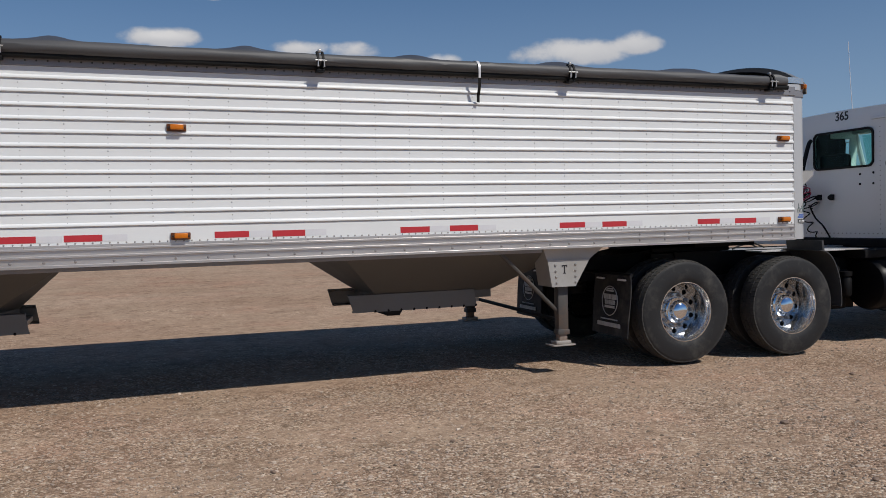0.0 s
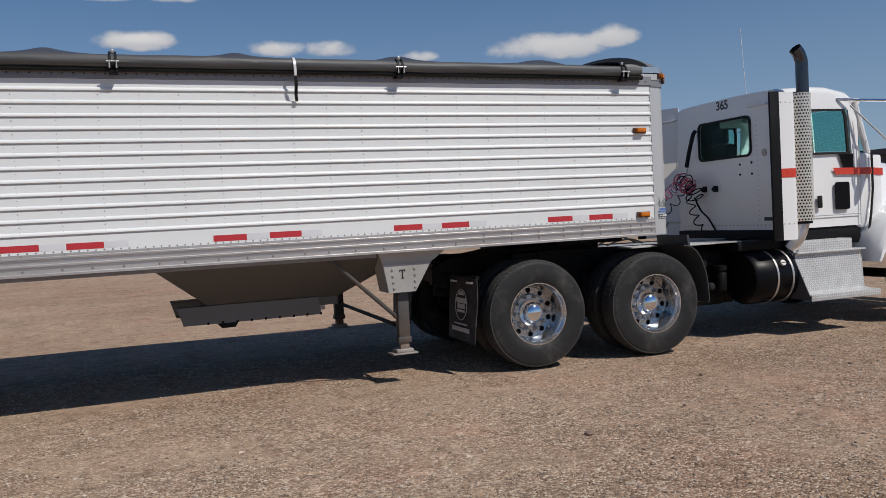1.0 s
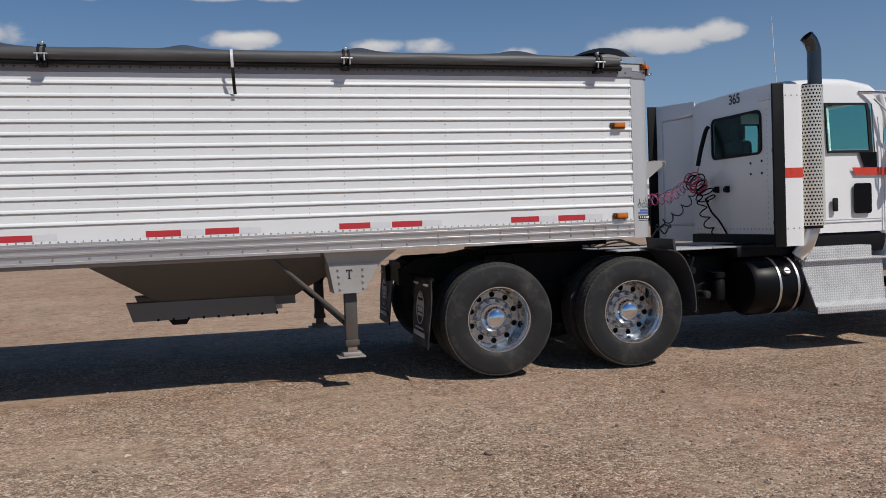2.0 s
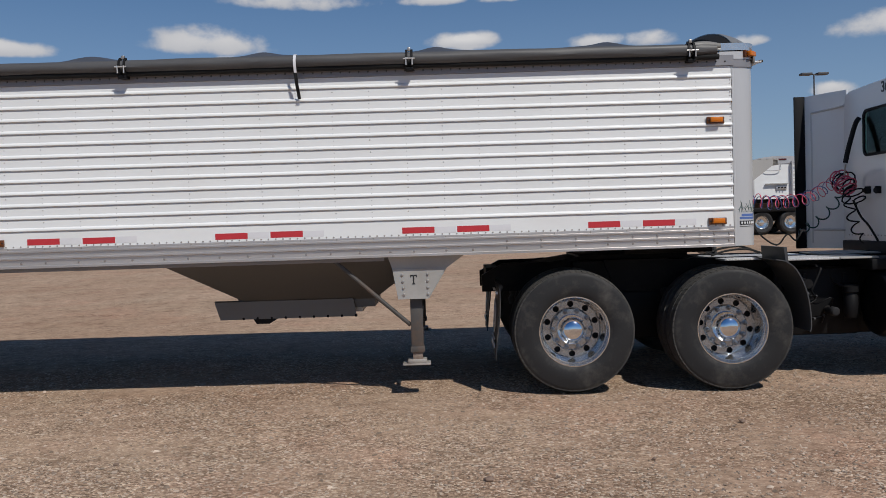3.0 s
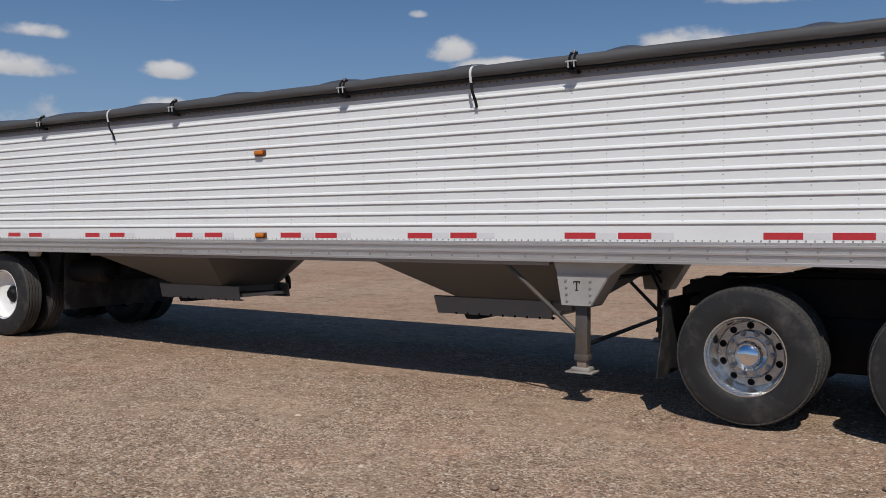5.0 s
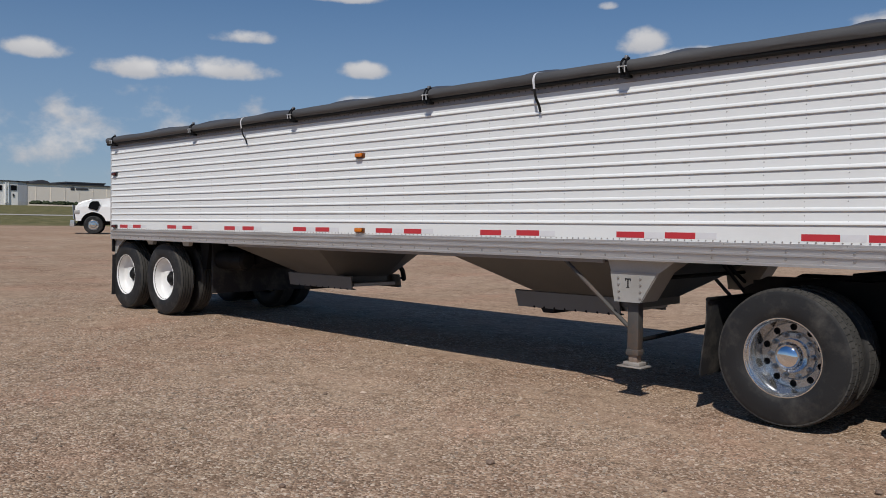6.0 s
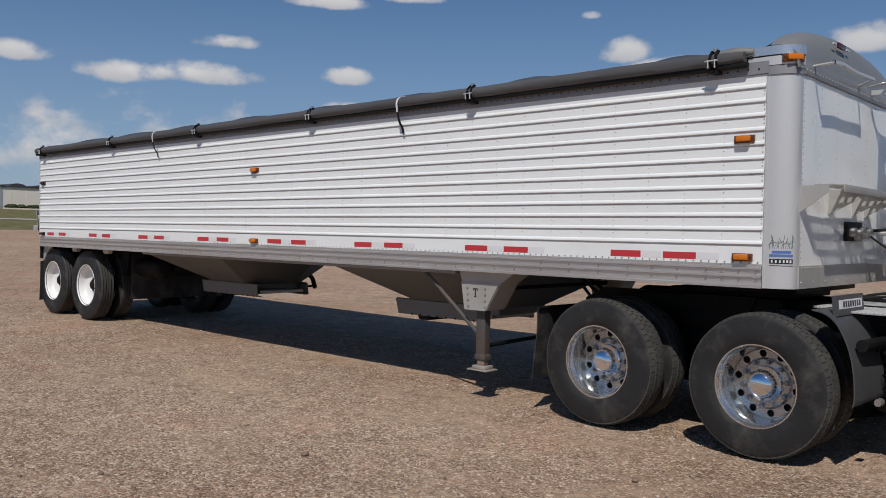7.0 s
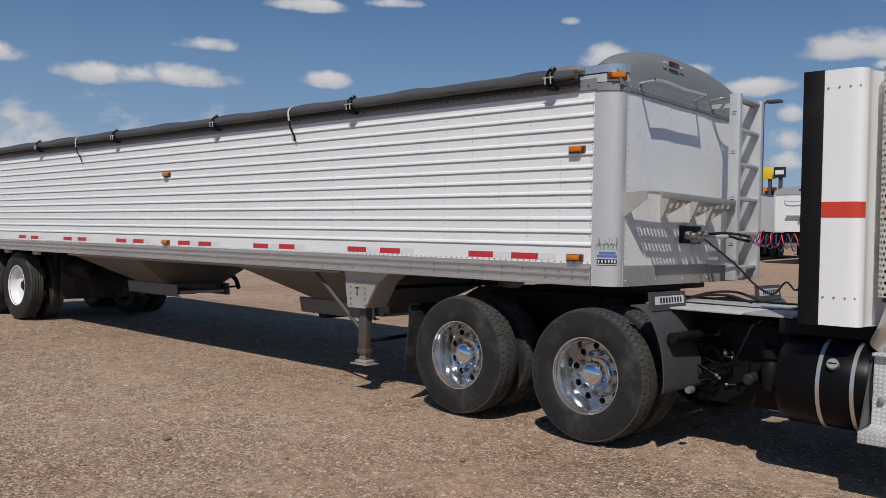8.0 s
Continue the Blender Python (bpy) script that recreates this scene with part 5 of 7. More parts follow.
def rounded(x0, x1, y0, y1, r, n=5):
    """Outline of a rectangle with rounded corners."""
    out = []
    for cx, cy, a0 in ((x1 - r, y1 - r, 0), (x0 + r, y1 - r, 90), (x0 + r, y0 + r, 180), (x1 - r, y0 + r, 270)):
        for k in range(n + 1):
            a = radians(a0 + 90 * k / n)
            out.append((cx + r * math.cos(a), cy + r * math.sin(a)))
    return out


def ring_wall(bm, outer, inner, put, a, b):
    """A frame between two outlines of as many points, drawn out from a to b."""
    n = len(outer)
    va = [[bm.verts.new(put(p, d)) for p in o] for o in (outer, inner) for d in (a, b)]
    oa, ob_, ia, ib = va
    for i in range(n):
        j = (i + 1) % n
        bm.faces.new((oa[i], oa[j], ia[j], ia[i]))
        bm.faces.new((ob_[i], ib[i], ib[j], ob_[j]))
        bm.faces.new((oa[i], ob_[i], ob_[j], oa[j]))
        bm.faces.new((ia[i], ia[j], ib[j], ib[i]))


def build_chassis():
    for y in (0.86, 1.59):
        bm = new_bm()
        prism(bm, [(-2.46, 0.80), (-2.46, 0.955), (-2.26, 1.06), (-1.6, 1.065), (4.3, 1.03), (4.3, 0.80)], "y", y, y + 0.085)
        part("frame_rail", bm, CHASSIS, truck, "black steel frame rail")
    for x in (-2.42, -1.1, 0.2, 1.2, 2.6, 4.1):
        bm = new_bm()
        box(bm, x, x + 0.12, 0.945, 1.59, 0.82, 1.02)
        part("crossmember", bm, CHASSIS, truck)
    # fifth wheel and its ramps
    bm = new_bm()
    box(bm, -1.55, -0.55, 0.80, 1.73, 1.066, 1.122, 0.01)
    prism(bm, [(-2.10, 1.02), (-1.55, 1.10), (-1.55, 1.066), (-2.10, 0.99)], "y", 0.86, 1.67)
    part("fifth_wheel", bm, CHASSIS, truck, "black greasy fifth wheel plate")
    bm = new_bm()
    prism(bm, [(-1.35, 1.07), (-0.75, 1.07), (-0.85, 0.82), (-1.25, 0.82)], "y", 0.70, 1.83)
    part("fifth_wheel_mount", bm, CHASSIS, truck)
    # dark gear between the drive wheels: springs, air bags, axles
    for x in (-1.730, -0.420):
        bm = new_bm()
        tube(bm, [(x, 0.3, 0.51), (x, 2.23, 0.51)], 0.085, 14)
        lathe(bm, [(0.02, -0.16), (0.17, -0.14), (0.21, -0.05), (0.21, 0.05), (0.17, 0.14), (0.02, 0.16)], 20, (x, MID, 0.51), "y")
        part("drive_axle", bm, CHASSIS, truck)
        for y in (0.78, 1.67):
            bm = new_bm()
            lathe(bm, [(0.02, 0.60), (0.13, 0.60), (0.14, 0.66), (0.12, 0.70), (0.14, 0.75), (0.12, 0.80), (0.02, 0.80)], 18, (x - 0.30, y, 0), "z")
            part("air_spring", bm, FLAP, truck)
            bm = new_bm()
            tube(bm, [(x + 0.28, y, 0.86), (x + 0.1, y, 0.58), (x - 0.38, y, 0.55)], 0.055, 8)
            part("suspension_arm", bm, CHASSIS, truck)
    bm = new_bm()
    box(bm, -1.62, -0.55, 0.72, 0.86, 0.62, 1.06)
    part("spring_pack", bm, CHASSIS, truck)
    # added black filling hides sunlit ground between the drive axles
    bm = new_bm()
    box(bm, -1.42, -0.72, 0.70, 1.83, 0.34, 0.78, 0.03)
    part("suspension_filler", bm, CHASSIS, truck, "black mass added as suspension gear between the drive axles")
    # tread-plate decks behind the cab
    for x0, x1, ya, yb, mat in ((-0.28, 0.05, 0.60, 1.45, PLATE), (0.06, 0.63, 0.32, 1.45, PLATE), (0.65, 0.98, 0.34, 0.98, GREY_ALU), (0.80, 1.38, 1.10, 1.70, GREY_ALU)):
        bm = new_bm()
        box(bm, x0, x1, ya, yb, 1.035, 1.05, 0.003)
        part("deck_plate", bm, mat, truck, "bright diamond tread plate deck" if mat is PLATE else "dull grey deck plate")
    # black blocks added under the cab to keep a sunlit strip off the ground
    for x0, x1, ya, yb, top in ((0.90, 1.52, 0.30, 0.855, 1.03), (1.52, 2.70, 0.34, 2.19, 1.135)):
        bm = new_bm()
        box(bm, x0, x1, ya, yb, 0.935, top, 0.01)
        part("cab_light_block", bm, CHASSIS, truck, "black blocks added beneath the cab to stop stray sunlight")
    # black mass added mid-frame to close the dark space below the cab
    bm = new_bm()
    prism(bm, [(1.15, 0.95), (1.15, 0.52), (1.7, 0.36), (2.75, 0.33), (3.1, 0.50), (3.1, 0.95)], "y", 0.96, 1.58)
    part("gearbox", bm, CHASSIS, truck, "black mass added under the cab as gearbox and engine")
    # wheels
    for x in (-1.730, -0.420):
        z = 0.508 + lift(x, 0) + (0.012 if x < -1 else 0.008)
        wheel(truck, (x, -0.055, z))
        wheel(truck, (x, 0.285, z), nuts=False)
        wheel(truck, (x, mirror_y(-0.055), z), far=True, nuts=False)
        wheel(truck, (x, mirror_y(0.285), z), far=True, nuts=False)
    for y, far in ((0.06, False), (mirror_y(0.06), True)):
        wheel(truck, (3.50, y, 0.505), far=far, nuts=not far)
    bm = new_bm()
    tube(bm, [(3.5, 0.3, 0.5), (3.5, 2.2, 0.5)], 0.06, 10)
    part("steer_axle", bm, CHASSIS, truck)


build_chassis()


def build_flaps():
    for near in (True, False):
        y0 = -0.03 if near else mirror_y(0.66)
        bm = new_bm()
        rows = []
        for k in range(7):
            z = 0.895 - 0.60 * k / 6
            rows.append([(-2.345 - 0.045 * (k / 6) ** 1.6 + 0.006 * math.sin(i * 2 + k), y0 + 0.69 * i / 4, z) for i in range(5)])
        sheet(bm, rows, 0.010)
        f = part("mud_flap", bm, FLAP, truck, "black rubber mud flap with worn white prints")
        # round mark and plain bars, on the rear face
        def on(y, z):
            k = (0.895 - z) / 0.60
            return (-2.359 - 0.045 * max(k, 0) ** 1.6 - 0.002, y, z)
        cy, cz = y0 + 0.345, 0.635
        bm = new_bm()
        tube(bm, [on(cy + 0.145 * math.cos(a), cz + 0.145 * math.sin(a)) for a in [2 * math.pi * i / 40 for i in range(41)]], 0.0045, 5)
        part("ring_print", bm, PALE_PRINT, f)
        bm = new_bm()
        for z, w, h in ((0.675, 0.125, 0.026), (0.620, 0.10, 0.022), (0.735, 0.07, 0.008), (0.575, 0.09, 0.012), (0.755, 0.05, 0.006)):
            p = on(cy, z)
            n = 5 if h > 0.02 else 1
            for i in range(n):
                a = -w + 2 * w * i / n
                box(bm, p[0] - 0.003, p[0] + 0.004, cy + a + 0.004 * (n > 1), cy + a + 2 * w / n - 0.010 * (n > 1), z - h, z + h)
        part("mark_print", bm, PALE_PRINT, f, kind="stuff")
        bm = new_bm()
        for z, w, h in ((0.452, 0.16, 0.006), (0.400, 0.22, 0.020)):
            p = on(cy, z)
            for i in range(10):
                a = -w + 2 * w * i / 10
                box(bm, p[0] - 0.004, p[0] + 0.005, cy + a + 0.003, cy + a + 2 * w / 10 - 0.009, z - h, z + h)
        part("line_print", bm, PALE_PRINT, f, kind="stuff")
        bm = new_bm()
        for a in (0.06, 0.46):
            box(bm, -2.372, -2.355, y0 + a, y0 + a + 0.14, 0.845, 0.862)
        part("flap_clip", bm, SILVER_TAPE, f)
        bm = new_bm()
        a, b = (-0.03, 0.86) if near else (1.675, mirror_y(-0.03))
        tube(bm, [(-2.33, a, 0.905), (-2.33, b, 0.905)], 0.018, 8)
        part("flap_hanger", bm, CHASSIS, truck)


build_flaps()


def build_quarter_fenders():
    for near in (True, False):
        f = (lambda y: y) if near else mirror_y
        prof = [(-0.05, 1.072), (0.03, 1.055), (0.105, 1.00), (0.165, 0.90), (0.210, 0.77), (0.232, 0.62), (0.235, 0.50), (0.225, 0.46)]
        pts = [(p.x, p.z) for p in curve_points([(x, 0, z) for x, z in prof], 4)]
        bm = new_bm()
        ys = sorted((f(-0.03), f(0.55)))
        sheet(bm, [[(x, ys[0] + (ys[1] - ys[0]) * i / 3, z) for i in range(4)] for x, z in pts], 0.009)
        q = part("quarter_fender", bm, FENDER, truck, "black plastic quarter fender", smooth=60)
        bm = new_bm()
        tube(bm, [(0.245, f(0.05), 0.852), (0.26, f(0.45), 0.850), (0.28, f(0.88), 0.845)], 0.040, 12)
        part("fender_arm", bm, CHASSIS, q)
        bm = new_bm()
        y0, y1 = sorted((f(0.05), f(0.58)))
        prism(bm, [(0.06, 1.03), (0.085, 1.03), (0.070, 1.165), (0.045, 1.165)], "y", y0, y1)
        s_ = part("fender_badge", bm, FENDER, q, "black badge plate with a pale plain label")
        bm = new_bm()
        y0, y1 = sorted((f(0.10), f(0.54)))
        prism(bm, [(0.080, 1.075), (0.083, 1.075), (0.077, 1.135), (0.074, 1.135)], "y", y0, y1)
        part("badge_label", bm, SILVER_TAPE, s_)
        bm = new_bm()
        for i in range(8):
            a = y0 + 0.07 + (y1 - y0 - 0.09) * i / 8
            prism(bm, [(0.083, 1.085), (0.0850, 1.085), (0.081, 1.125), (0.079, 1.125)], "y", a, a + 0.024)
        part("badge_bars", bm, INK, s_)


build_quarter_fenders()


def build_tanks():
    for near in (True, False):
        f = (lambda y: y) if near else mirror_y
        x0 = 0.93 if near else 1.1
        bm = new_bm()
        lathe(bm, [(0.01, x0), (0.20, x0 + 0.005), (0.27, x0 + 0.03), (0.292, x0 + 0.07), (0.292, 1.50), (0.27, 1.535), (0.20, 1.555), (0.01, 1.56)], 40, (0, f(0.375), 0.635), "x")
        t = part("fuel_tank", bm, GLOSS_BLACK, truck, "glossy black cylindrical fuel tank", smooth=40)
        for x in (1.225, 1.43):
            bm = new_bm()
            lathe(bm, [(0.293, x), (0.299, x), (0.299, x + 0.024), (0.293, x + 0.024)], 40, (0, f(0.375), 0.635), "x", closed=True)
            part("tank_strap", bm, RAIL, t, "bright metal tank strap")
        if near:
            bm = new_bm()
            lathe(bm, [(0.033, 0.0), (0.037, 0.0), (0.037, 0.028), (0.032, 0.033), (0.01, 0.033)], 24, (0, 0, 0), "z")
            tilt = Matrix.Translation((1.32, 0.375 - 0.292 * math.sin(radians(60)), 0.635 + 0.292 * math.cos(radians(60)))) @ Matrix.Rotation(radians(60), 4, "X")
            bmesh.ops.transform(bm, matrix=tilt, verts=bm.verts[:])
            c = part("filler_cap", bm, STEEL, t, "round steel filler cap")
            bm = new_bm()
            box(bm, -0.027, 0.027, -0.004, 0.004, 0.032, 0.036)
            bmesh.ops.transform(bm, matrix=tilt, verts=bm.verts[:])
            part("cap_slot", bm, CHASSIS, c)
    # air tanks and boxes in front of the drive wheels
    for x, y, z, r, l in ((0.42, 0.74, 0.62, 0.11, 0.42), (0.50, 0.76, 0.88, 0.09, 0.5)):
        bm = new_bm()
        lathe(bm, [(0.01, x), (r * 0.7, x + 0.01), (r, x + 0.05), (r, x + l - 0.05), (r * 0.7, x + l - 0.01), (0.01, x + l)], 20, (0, y, z), "x")
        part("air_tank", bm, CHASSIS, truck, "black air reservoir")
    bm = new_bm()
    lathe(bm, [(0.01, 0.0), (0.030, 0.004), (0.042, 0.02), (0.042, 0.16), (0.01, 0.16)], 20, (0.64, 0.42, 0.565), "y")
    part("air_dryer", bm, FLAP, truck, "round black air dryer")
    # made-up black boxes fill the dark between fender and fuel tank
    bm = new_bm()
    box(bm, 0.16, 0.93, 0.60, 0.855, 0.34, 0.95, 0.03)
    box(bm, 0.931, 1.12, 0.69, 0.855, 0.34, 0.95, 0.01)
    b_ = part("frame_gap_filler", bm, CHASSIS, truck, "black boxes added to fill the dark gap before the tank")
    for x in (0.42, 0.78):
        bm = new_bm()
        box(bm, x, x + 0.03, 0.592, 0.61, 0.46, 0.90, 0.006)
        part("rib", bm, CHASSIS, b_)


build_tanks()


def build_frame_hoses():
    """Dark hoses, fittings and a filter hung between the fender and the tank."""
    rng = random.Random(11)
    for _ in range(9):
        x, z = rng.uniform(0.28, 0.58), rng.uniform(0.52, 0.84)
        pts = [(x + rng.uniform(-0.10, 0.10), 0.50 + rng.uniform(-0.05, 0.05), z + rng.uniform(-0.12, 0.12)) for _ in range(4)]
        bm = new_bm()
        tube(bm, curve_points(pts, 6), rng.uniform(0.006, 0.011), 7)
        h = part("frame_hose", bm, GLOSS_BLACK, truck, smooth=60)
        bm = new_bm()
        a, b = Vector(pts[0]), Vector(pts[1])
        tube(bm, [a, a.lerp(b, 0.16)], 0.014, 6)
        part("fitting", bm, FENDER, h)
    for pts, r in (([(-0.22, 1.16, 1.06), (-0.06, 1.19, 1.10), (0.14, 1.22, 1.11), (0.32, 1.26, 1.06)], 0.010), ([(-0.24, 1.30, 1.07), (-0.06, 1.34, 1.12), (0.14, 1.38, 1.13), (0.34, 1.42, 1.06)], 0.011)):
        bm = new_bm()
        tube(bm, curve_points(pts, 7), r, 8)
        part("deck_hose", bm, HOSE_BLACK, truck, "thick black hose looped over the deck", smooth=60)
    bm = new_bm()
    lathe(bm, [(0.012, 0.50), (0.050, 0.505), (0.062, 0.53), (0.062, 0.70), (0.050, 0.715), (0.050, 0.73), (0.066, 0.735), (0.066, 0.785), (0.012, 0.79)], 24, (0.79, 0.47, 0), "z")
    c = part("air_filter", bm, CHASSIS, truck, "upright black filter canister", smooth=40)
    bm = new_bm()
    tube(bm, [(0.79, 0.52, 0.76), (0.70, 0.60, 0.82), (0.66, 0.62, 0.92)], 0.016, 8)
    part("filter_pipe", bm, CHASSIS, c)
    bm = new_bm()
    box(bm, 0.76, 0.90, 0.53, 0.60, 0.74, 0.80, 0.006)
    part("filter_bracket", bm, CHASSIS, c)
    bm = new_bm()
    lathe(bm, [(0.01, 0.0), (0.022, 0.0), (0.026, 0.02), (0.026, 0.07), (0.01, 0.075)], 16, (0.30, 0.20, 0.47), "y")
    part("drain_valve", bm, STEEL, truck, "small steel drain valve")


build_frame_hoses()


def build_steps():
    bm = new_bm()
    prism(bm, [(0.20, 0.865), (0.165, 0.865), (0.13, 0.45), (-0.055, 0.415), (-0.06, 0.372), (0.165, 0.372)], "x", 1.545, 2.50)
    s_ = part("step_box", bm, PLATE, truck, "bright tread plate step box", smooth=15)
    bm = new_bm()
    box(bm, 1.53, 2.515, -0.075, 0.13, 0.416, 0.432, 0.003)
    box(bm, 1.53, 2.515, -0.080, -0.070, 0.362, 0.432, 0.003)
    part("lower_tread", bm, PLATE, s_)
    bm = new_bm()
    box(bm, 1.60, 2.38, 0.17, 0.36, 0.866, 1.005, 0.006)
    box(bm, 1.54, 2.53, 0.12, 0.36, 0.866, 0.885, 0.004)
    part("upper_step", bm, PLATE, s_)
    bm = new_bm()
    prism(bm, [(0.21, 0.86), (0.36, 0.86), (0.36, 0.40), (0.17, 0.40)], "x", 1.55, 2.48)
    part("step_backing", bm, CHASSIS, s_)
    bm = new_bm()
    prism(bm, [(0.19, 0.88), (-0.06, 0.40), (-0.06, 0.375), (0.22, 0.375), (0.24, 0.88)], "x", 1.525, 1.535)
    part("step_end", bm, FENDER, s_, "dark step end plate")
    bm = new_bm()
    lathe(bm, [(0.004, -0.022), (0.018, -0.018), (0.022, 0.0), (0.022, 0.012)], 20, (1.60, 0.135, 0.60), "y")
    part("step_lamp", bm, STEEL, s_, "small round grey lamp")


build_steps()


def build_cab():
    # the shell: back wall, sides and roof as one lofted skin with a window opening in the back
    x0 = 1.565
    half = 0.945
    y0, y1 = MID - half, MID + half

    def section(x, top, crown, w, z0=1.14):
        """Half outline of the cab across, from the near sill over the roof to the far sill."""
        r = 0.09
        pts = [(MID - w, z0), (MID - w, 1.97), (MID - w + 0.036, 2.48), (MID - w + 0.045, top - r)]
        for k in range(1, 6):
            a = math.pi / 2 * k / 5
            pts.append((MID - w + 0.045 + r * (1 - math.cos(a)), top - r + r * math.sin(a)))
        for k in range(1, 8):
            u = k / 8
            y = MID - w + 0.045 + r + u * 2 * (w - 0.045 - r)
            pts.append((y, top + crown * math.sin(math.pi * u)))
        pts += [(2 * MID - y, z) for y, z in pts[8::-1]]
        return [(x, y, z) for y, z in pts]
    bm = new_bm()
    rows = [section(x0, 2.722, 0.012, half), section(2.04, 2.755, 0.02, half), section(2.30, 2.75, 0.02, half), section(2.58, 2.70, 0.02, half), section(2.70, 2.62, 0.01, half)]
    grid = [[bm.verts.new(p) for p in row] for row in rows]
    last = len(grid[0]) - 1
    for r_, (a, b) in enumerate(zip(grid, grid[1:])):
        for i in range(last):
            if r_ in (1, 2) and i in (1, last - 2):
                continue
            bm.faces.new((a[i], a[i + 1], b[i + 1], b[i]))
    bmesh.ops.recalc_face_normals(bm, faces=bm.faces[:])
    bmesh.ops.solidify(bm, geom=bm.faces[:], thickness=0.02)
    cab = part("cab_shell", bm, CAB_WHITE, truck, "white painted day cab", smooth=40)
    # back wall with its window
    bm = new_bm()
    outline = [(y, z) for _, y, z in section(x0, 2.722, 0.012, half)]
    win = rounded(0.80, 1.735, 2.02, 2.47, 0.07)
    cy, cz = 1.27, 2.245
    n = 80

    def cast(poly, a):
        """Where a ray from the window's middle leaves an outline."""
        d = Vector((math.cos(a), math.sin(a)))
        best = None
        for i in range(len(poly)):
            p, q = Vector(poly[i]), Vector(poly[(i + 1) % len(poly)])
            e, w = q - p, p - Vector((cy, cz))
            den = d.x * e.y - d.y * e.x
            if abs(den) < 1e-9:
                continue
            t = (w.x * e.y - w.y * e.x) / den
            u = (w.x * d.y - w.y * d.x) / den
            if t > 0 and -1e-6 <= u <= 1 + 1e-6:
                best = t if best is None else max(best, t)
        return (cy + d.x * best, cz + d.y * best)
    angles = sorted({2 * math.pi * i / n for i in range(n)} | {math.atan2(z - cz, y - cy) % (2 * math.pi) for y, z in ((y0, 1.14), (y1, 1.14))})
    outer, inner = [cast(outline, a) for a in angles], [cast(win, a) for a in angles]
    ring_wall(bm, outer, inner, lambda p, d: (d, p[0], p[1]), x0 - 0.012, x0 + 0.012)
    part("back_wall", bm, CAB_WHITE, cab, "white riveted back wall of the cab", smooth=20)
    bm = new_bm()
    gas = rounded(0.785, 1.75, 2.004, 2.486, 0.08)
    win2 = rounded(0.81, 1.725, 2.03, 2.46, 0.06)
    ring_wall(bm, gas, win2, lambda p, d: (d, p[0], p[1]), x0 - 0.028, x0 - 0.008)
    g = part("rear_window", bm, HOSE_BLACK, truck, "dark tinted rear window in a black rubber seal")
    bm = new_bm()
    prism(bm, rounded(0.80, 1.735, 2.02, 2.47, 0.06), "x", x0 - 0.016, x0 - 0.011)
    pane = part("pane", bm, GLASS, g)
    pane.visible_shadow = False
    # rivets, sockets, badge, drip rails on the back wall
    bm = new_bm()
    for k in range(26):
        bead(bm, x0 - 0.012, y0 + 0.08 + 0.068 * k, 1.195, 0.009, 0.006, 6, "x", -1)
    for k in range(22):
        bead(bm, x0 - 0.012, 0.70, 1.25 + 0.058 * k, 0.007, 0.005, 6, "x", -1)
        bead(bm, x0 - 0.012, 0.46, 1.25 + 0.058 * k, 0.007, 0.005, 6, "x", -1)
    part("wall_rivets", bm, STEEL, cab, kind="stuff")
    for y, z in ((1.66, 1.655), (1.45, 1.65)):
        bm = new_bm()
        lathe(bm, [(0.01, 0.0), (0.03, 0.0), (0.034, -0.03), (0.024, -0.05), (0.01, -0.055)], 14, (x0 - 0.012, y, z), "x")
        box(bm, x0 - 0.07, x0 - 0.012, y - 0.045, y - 0.02, z - 0.035, z + 0.04, 0.006)
        part("hose_dummy", bm, HOSE_BLACK, cab, "black hose holder")
    for y, z in ((1.00, 1.92), (0.80, 1.93), (1.00, 1.80), (0.80, 1.80)):
        bm = new_bm()
        bead(bm, x0 - 0.012, y, z, 0.016, 0.01, 8, "x", -1)
        part("plug", bm, HOSE_BLACK, cab)
    bm = new_bm()
    lathe(bm, [(0.01, -0.006), (0.04, -0.006), (0.045, 0.0)], 20, (x0 - 0.012, 0.585, 2.03), "x")
    part("oval_badge", bm, STEEL, cab)
    bm = new_bm()
    box(bm, x0 - 0.016, x0 - 0.012, 0.42, 0.62, 1.245, 1.285)
    part("sill_label", bm, INK, cab)
    bm = new_bm()
    box(bm, x0 - 0.05, x0 - 0.012, 0.50, 0.80, 2.565, 2.595, 0.006)
    part("vent_trim", bm, CAB_WHITE, cab)
    # unit number
    cu = bpy.data.curves.new("unit_number", "FONT")
    cu.body, cu.size, cu.extrude, cu.offset = "365", 0.150, 0.0015, 0.0022
    tmp = bpy.data.objects.new("tmp", cu)
    scene.collection.objects.link(tmp)
    me = bpy.data.meshes.new_from_object(tmp.evaluated_get(bpy.context.evaluated_depsgraph_get()))
    bpy.data.objects.remove(tmp)
    me.transform(Matrix(((0, 0, -1, x0 - 0.0155), (-0.98, 0, 0, 1.385), (0, 1, 0, 2.612), (0, 0, 0, 1))))
    me.materials.append(INK)
    part("unit_number", me, INK, cab)
    # side extenders with black rubber edges
    for near in (True, False):
        f = (lambda y: y) if near else mirror_y
        zt = 2.625 if near else 2.765
        prof = [(1.255, 0.010), (1.38, 0.010), (1.44, 0.014), (1.475, 0.030), (1.495, 0.075), (1.50, 0.16), (1.565, 0.335)] if near else [(1.350, -0.160), (1.385, -0.09), (1.44, 0.04), (1.51, 0.18), (1.60, 0.335)]
        bm = new_bm()
        sheet(bm, [[(x, f(y), 1.04), (x, f(y), 1.75), (x, f(y), zt)] for x, y in [(p.x, p.y) for p in curve_points([(x, y, 0) for x, y in prof], 4)]], 0.014)
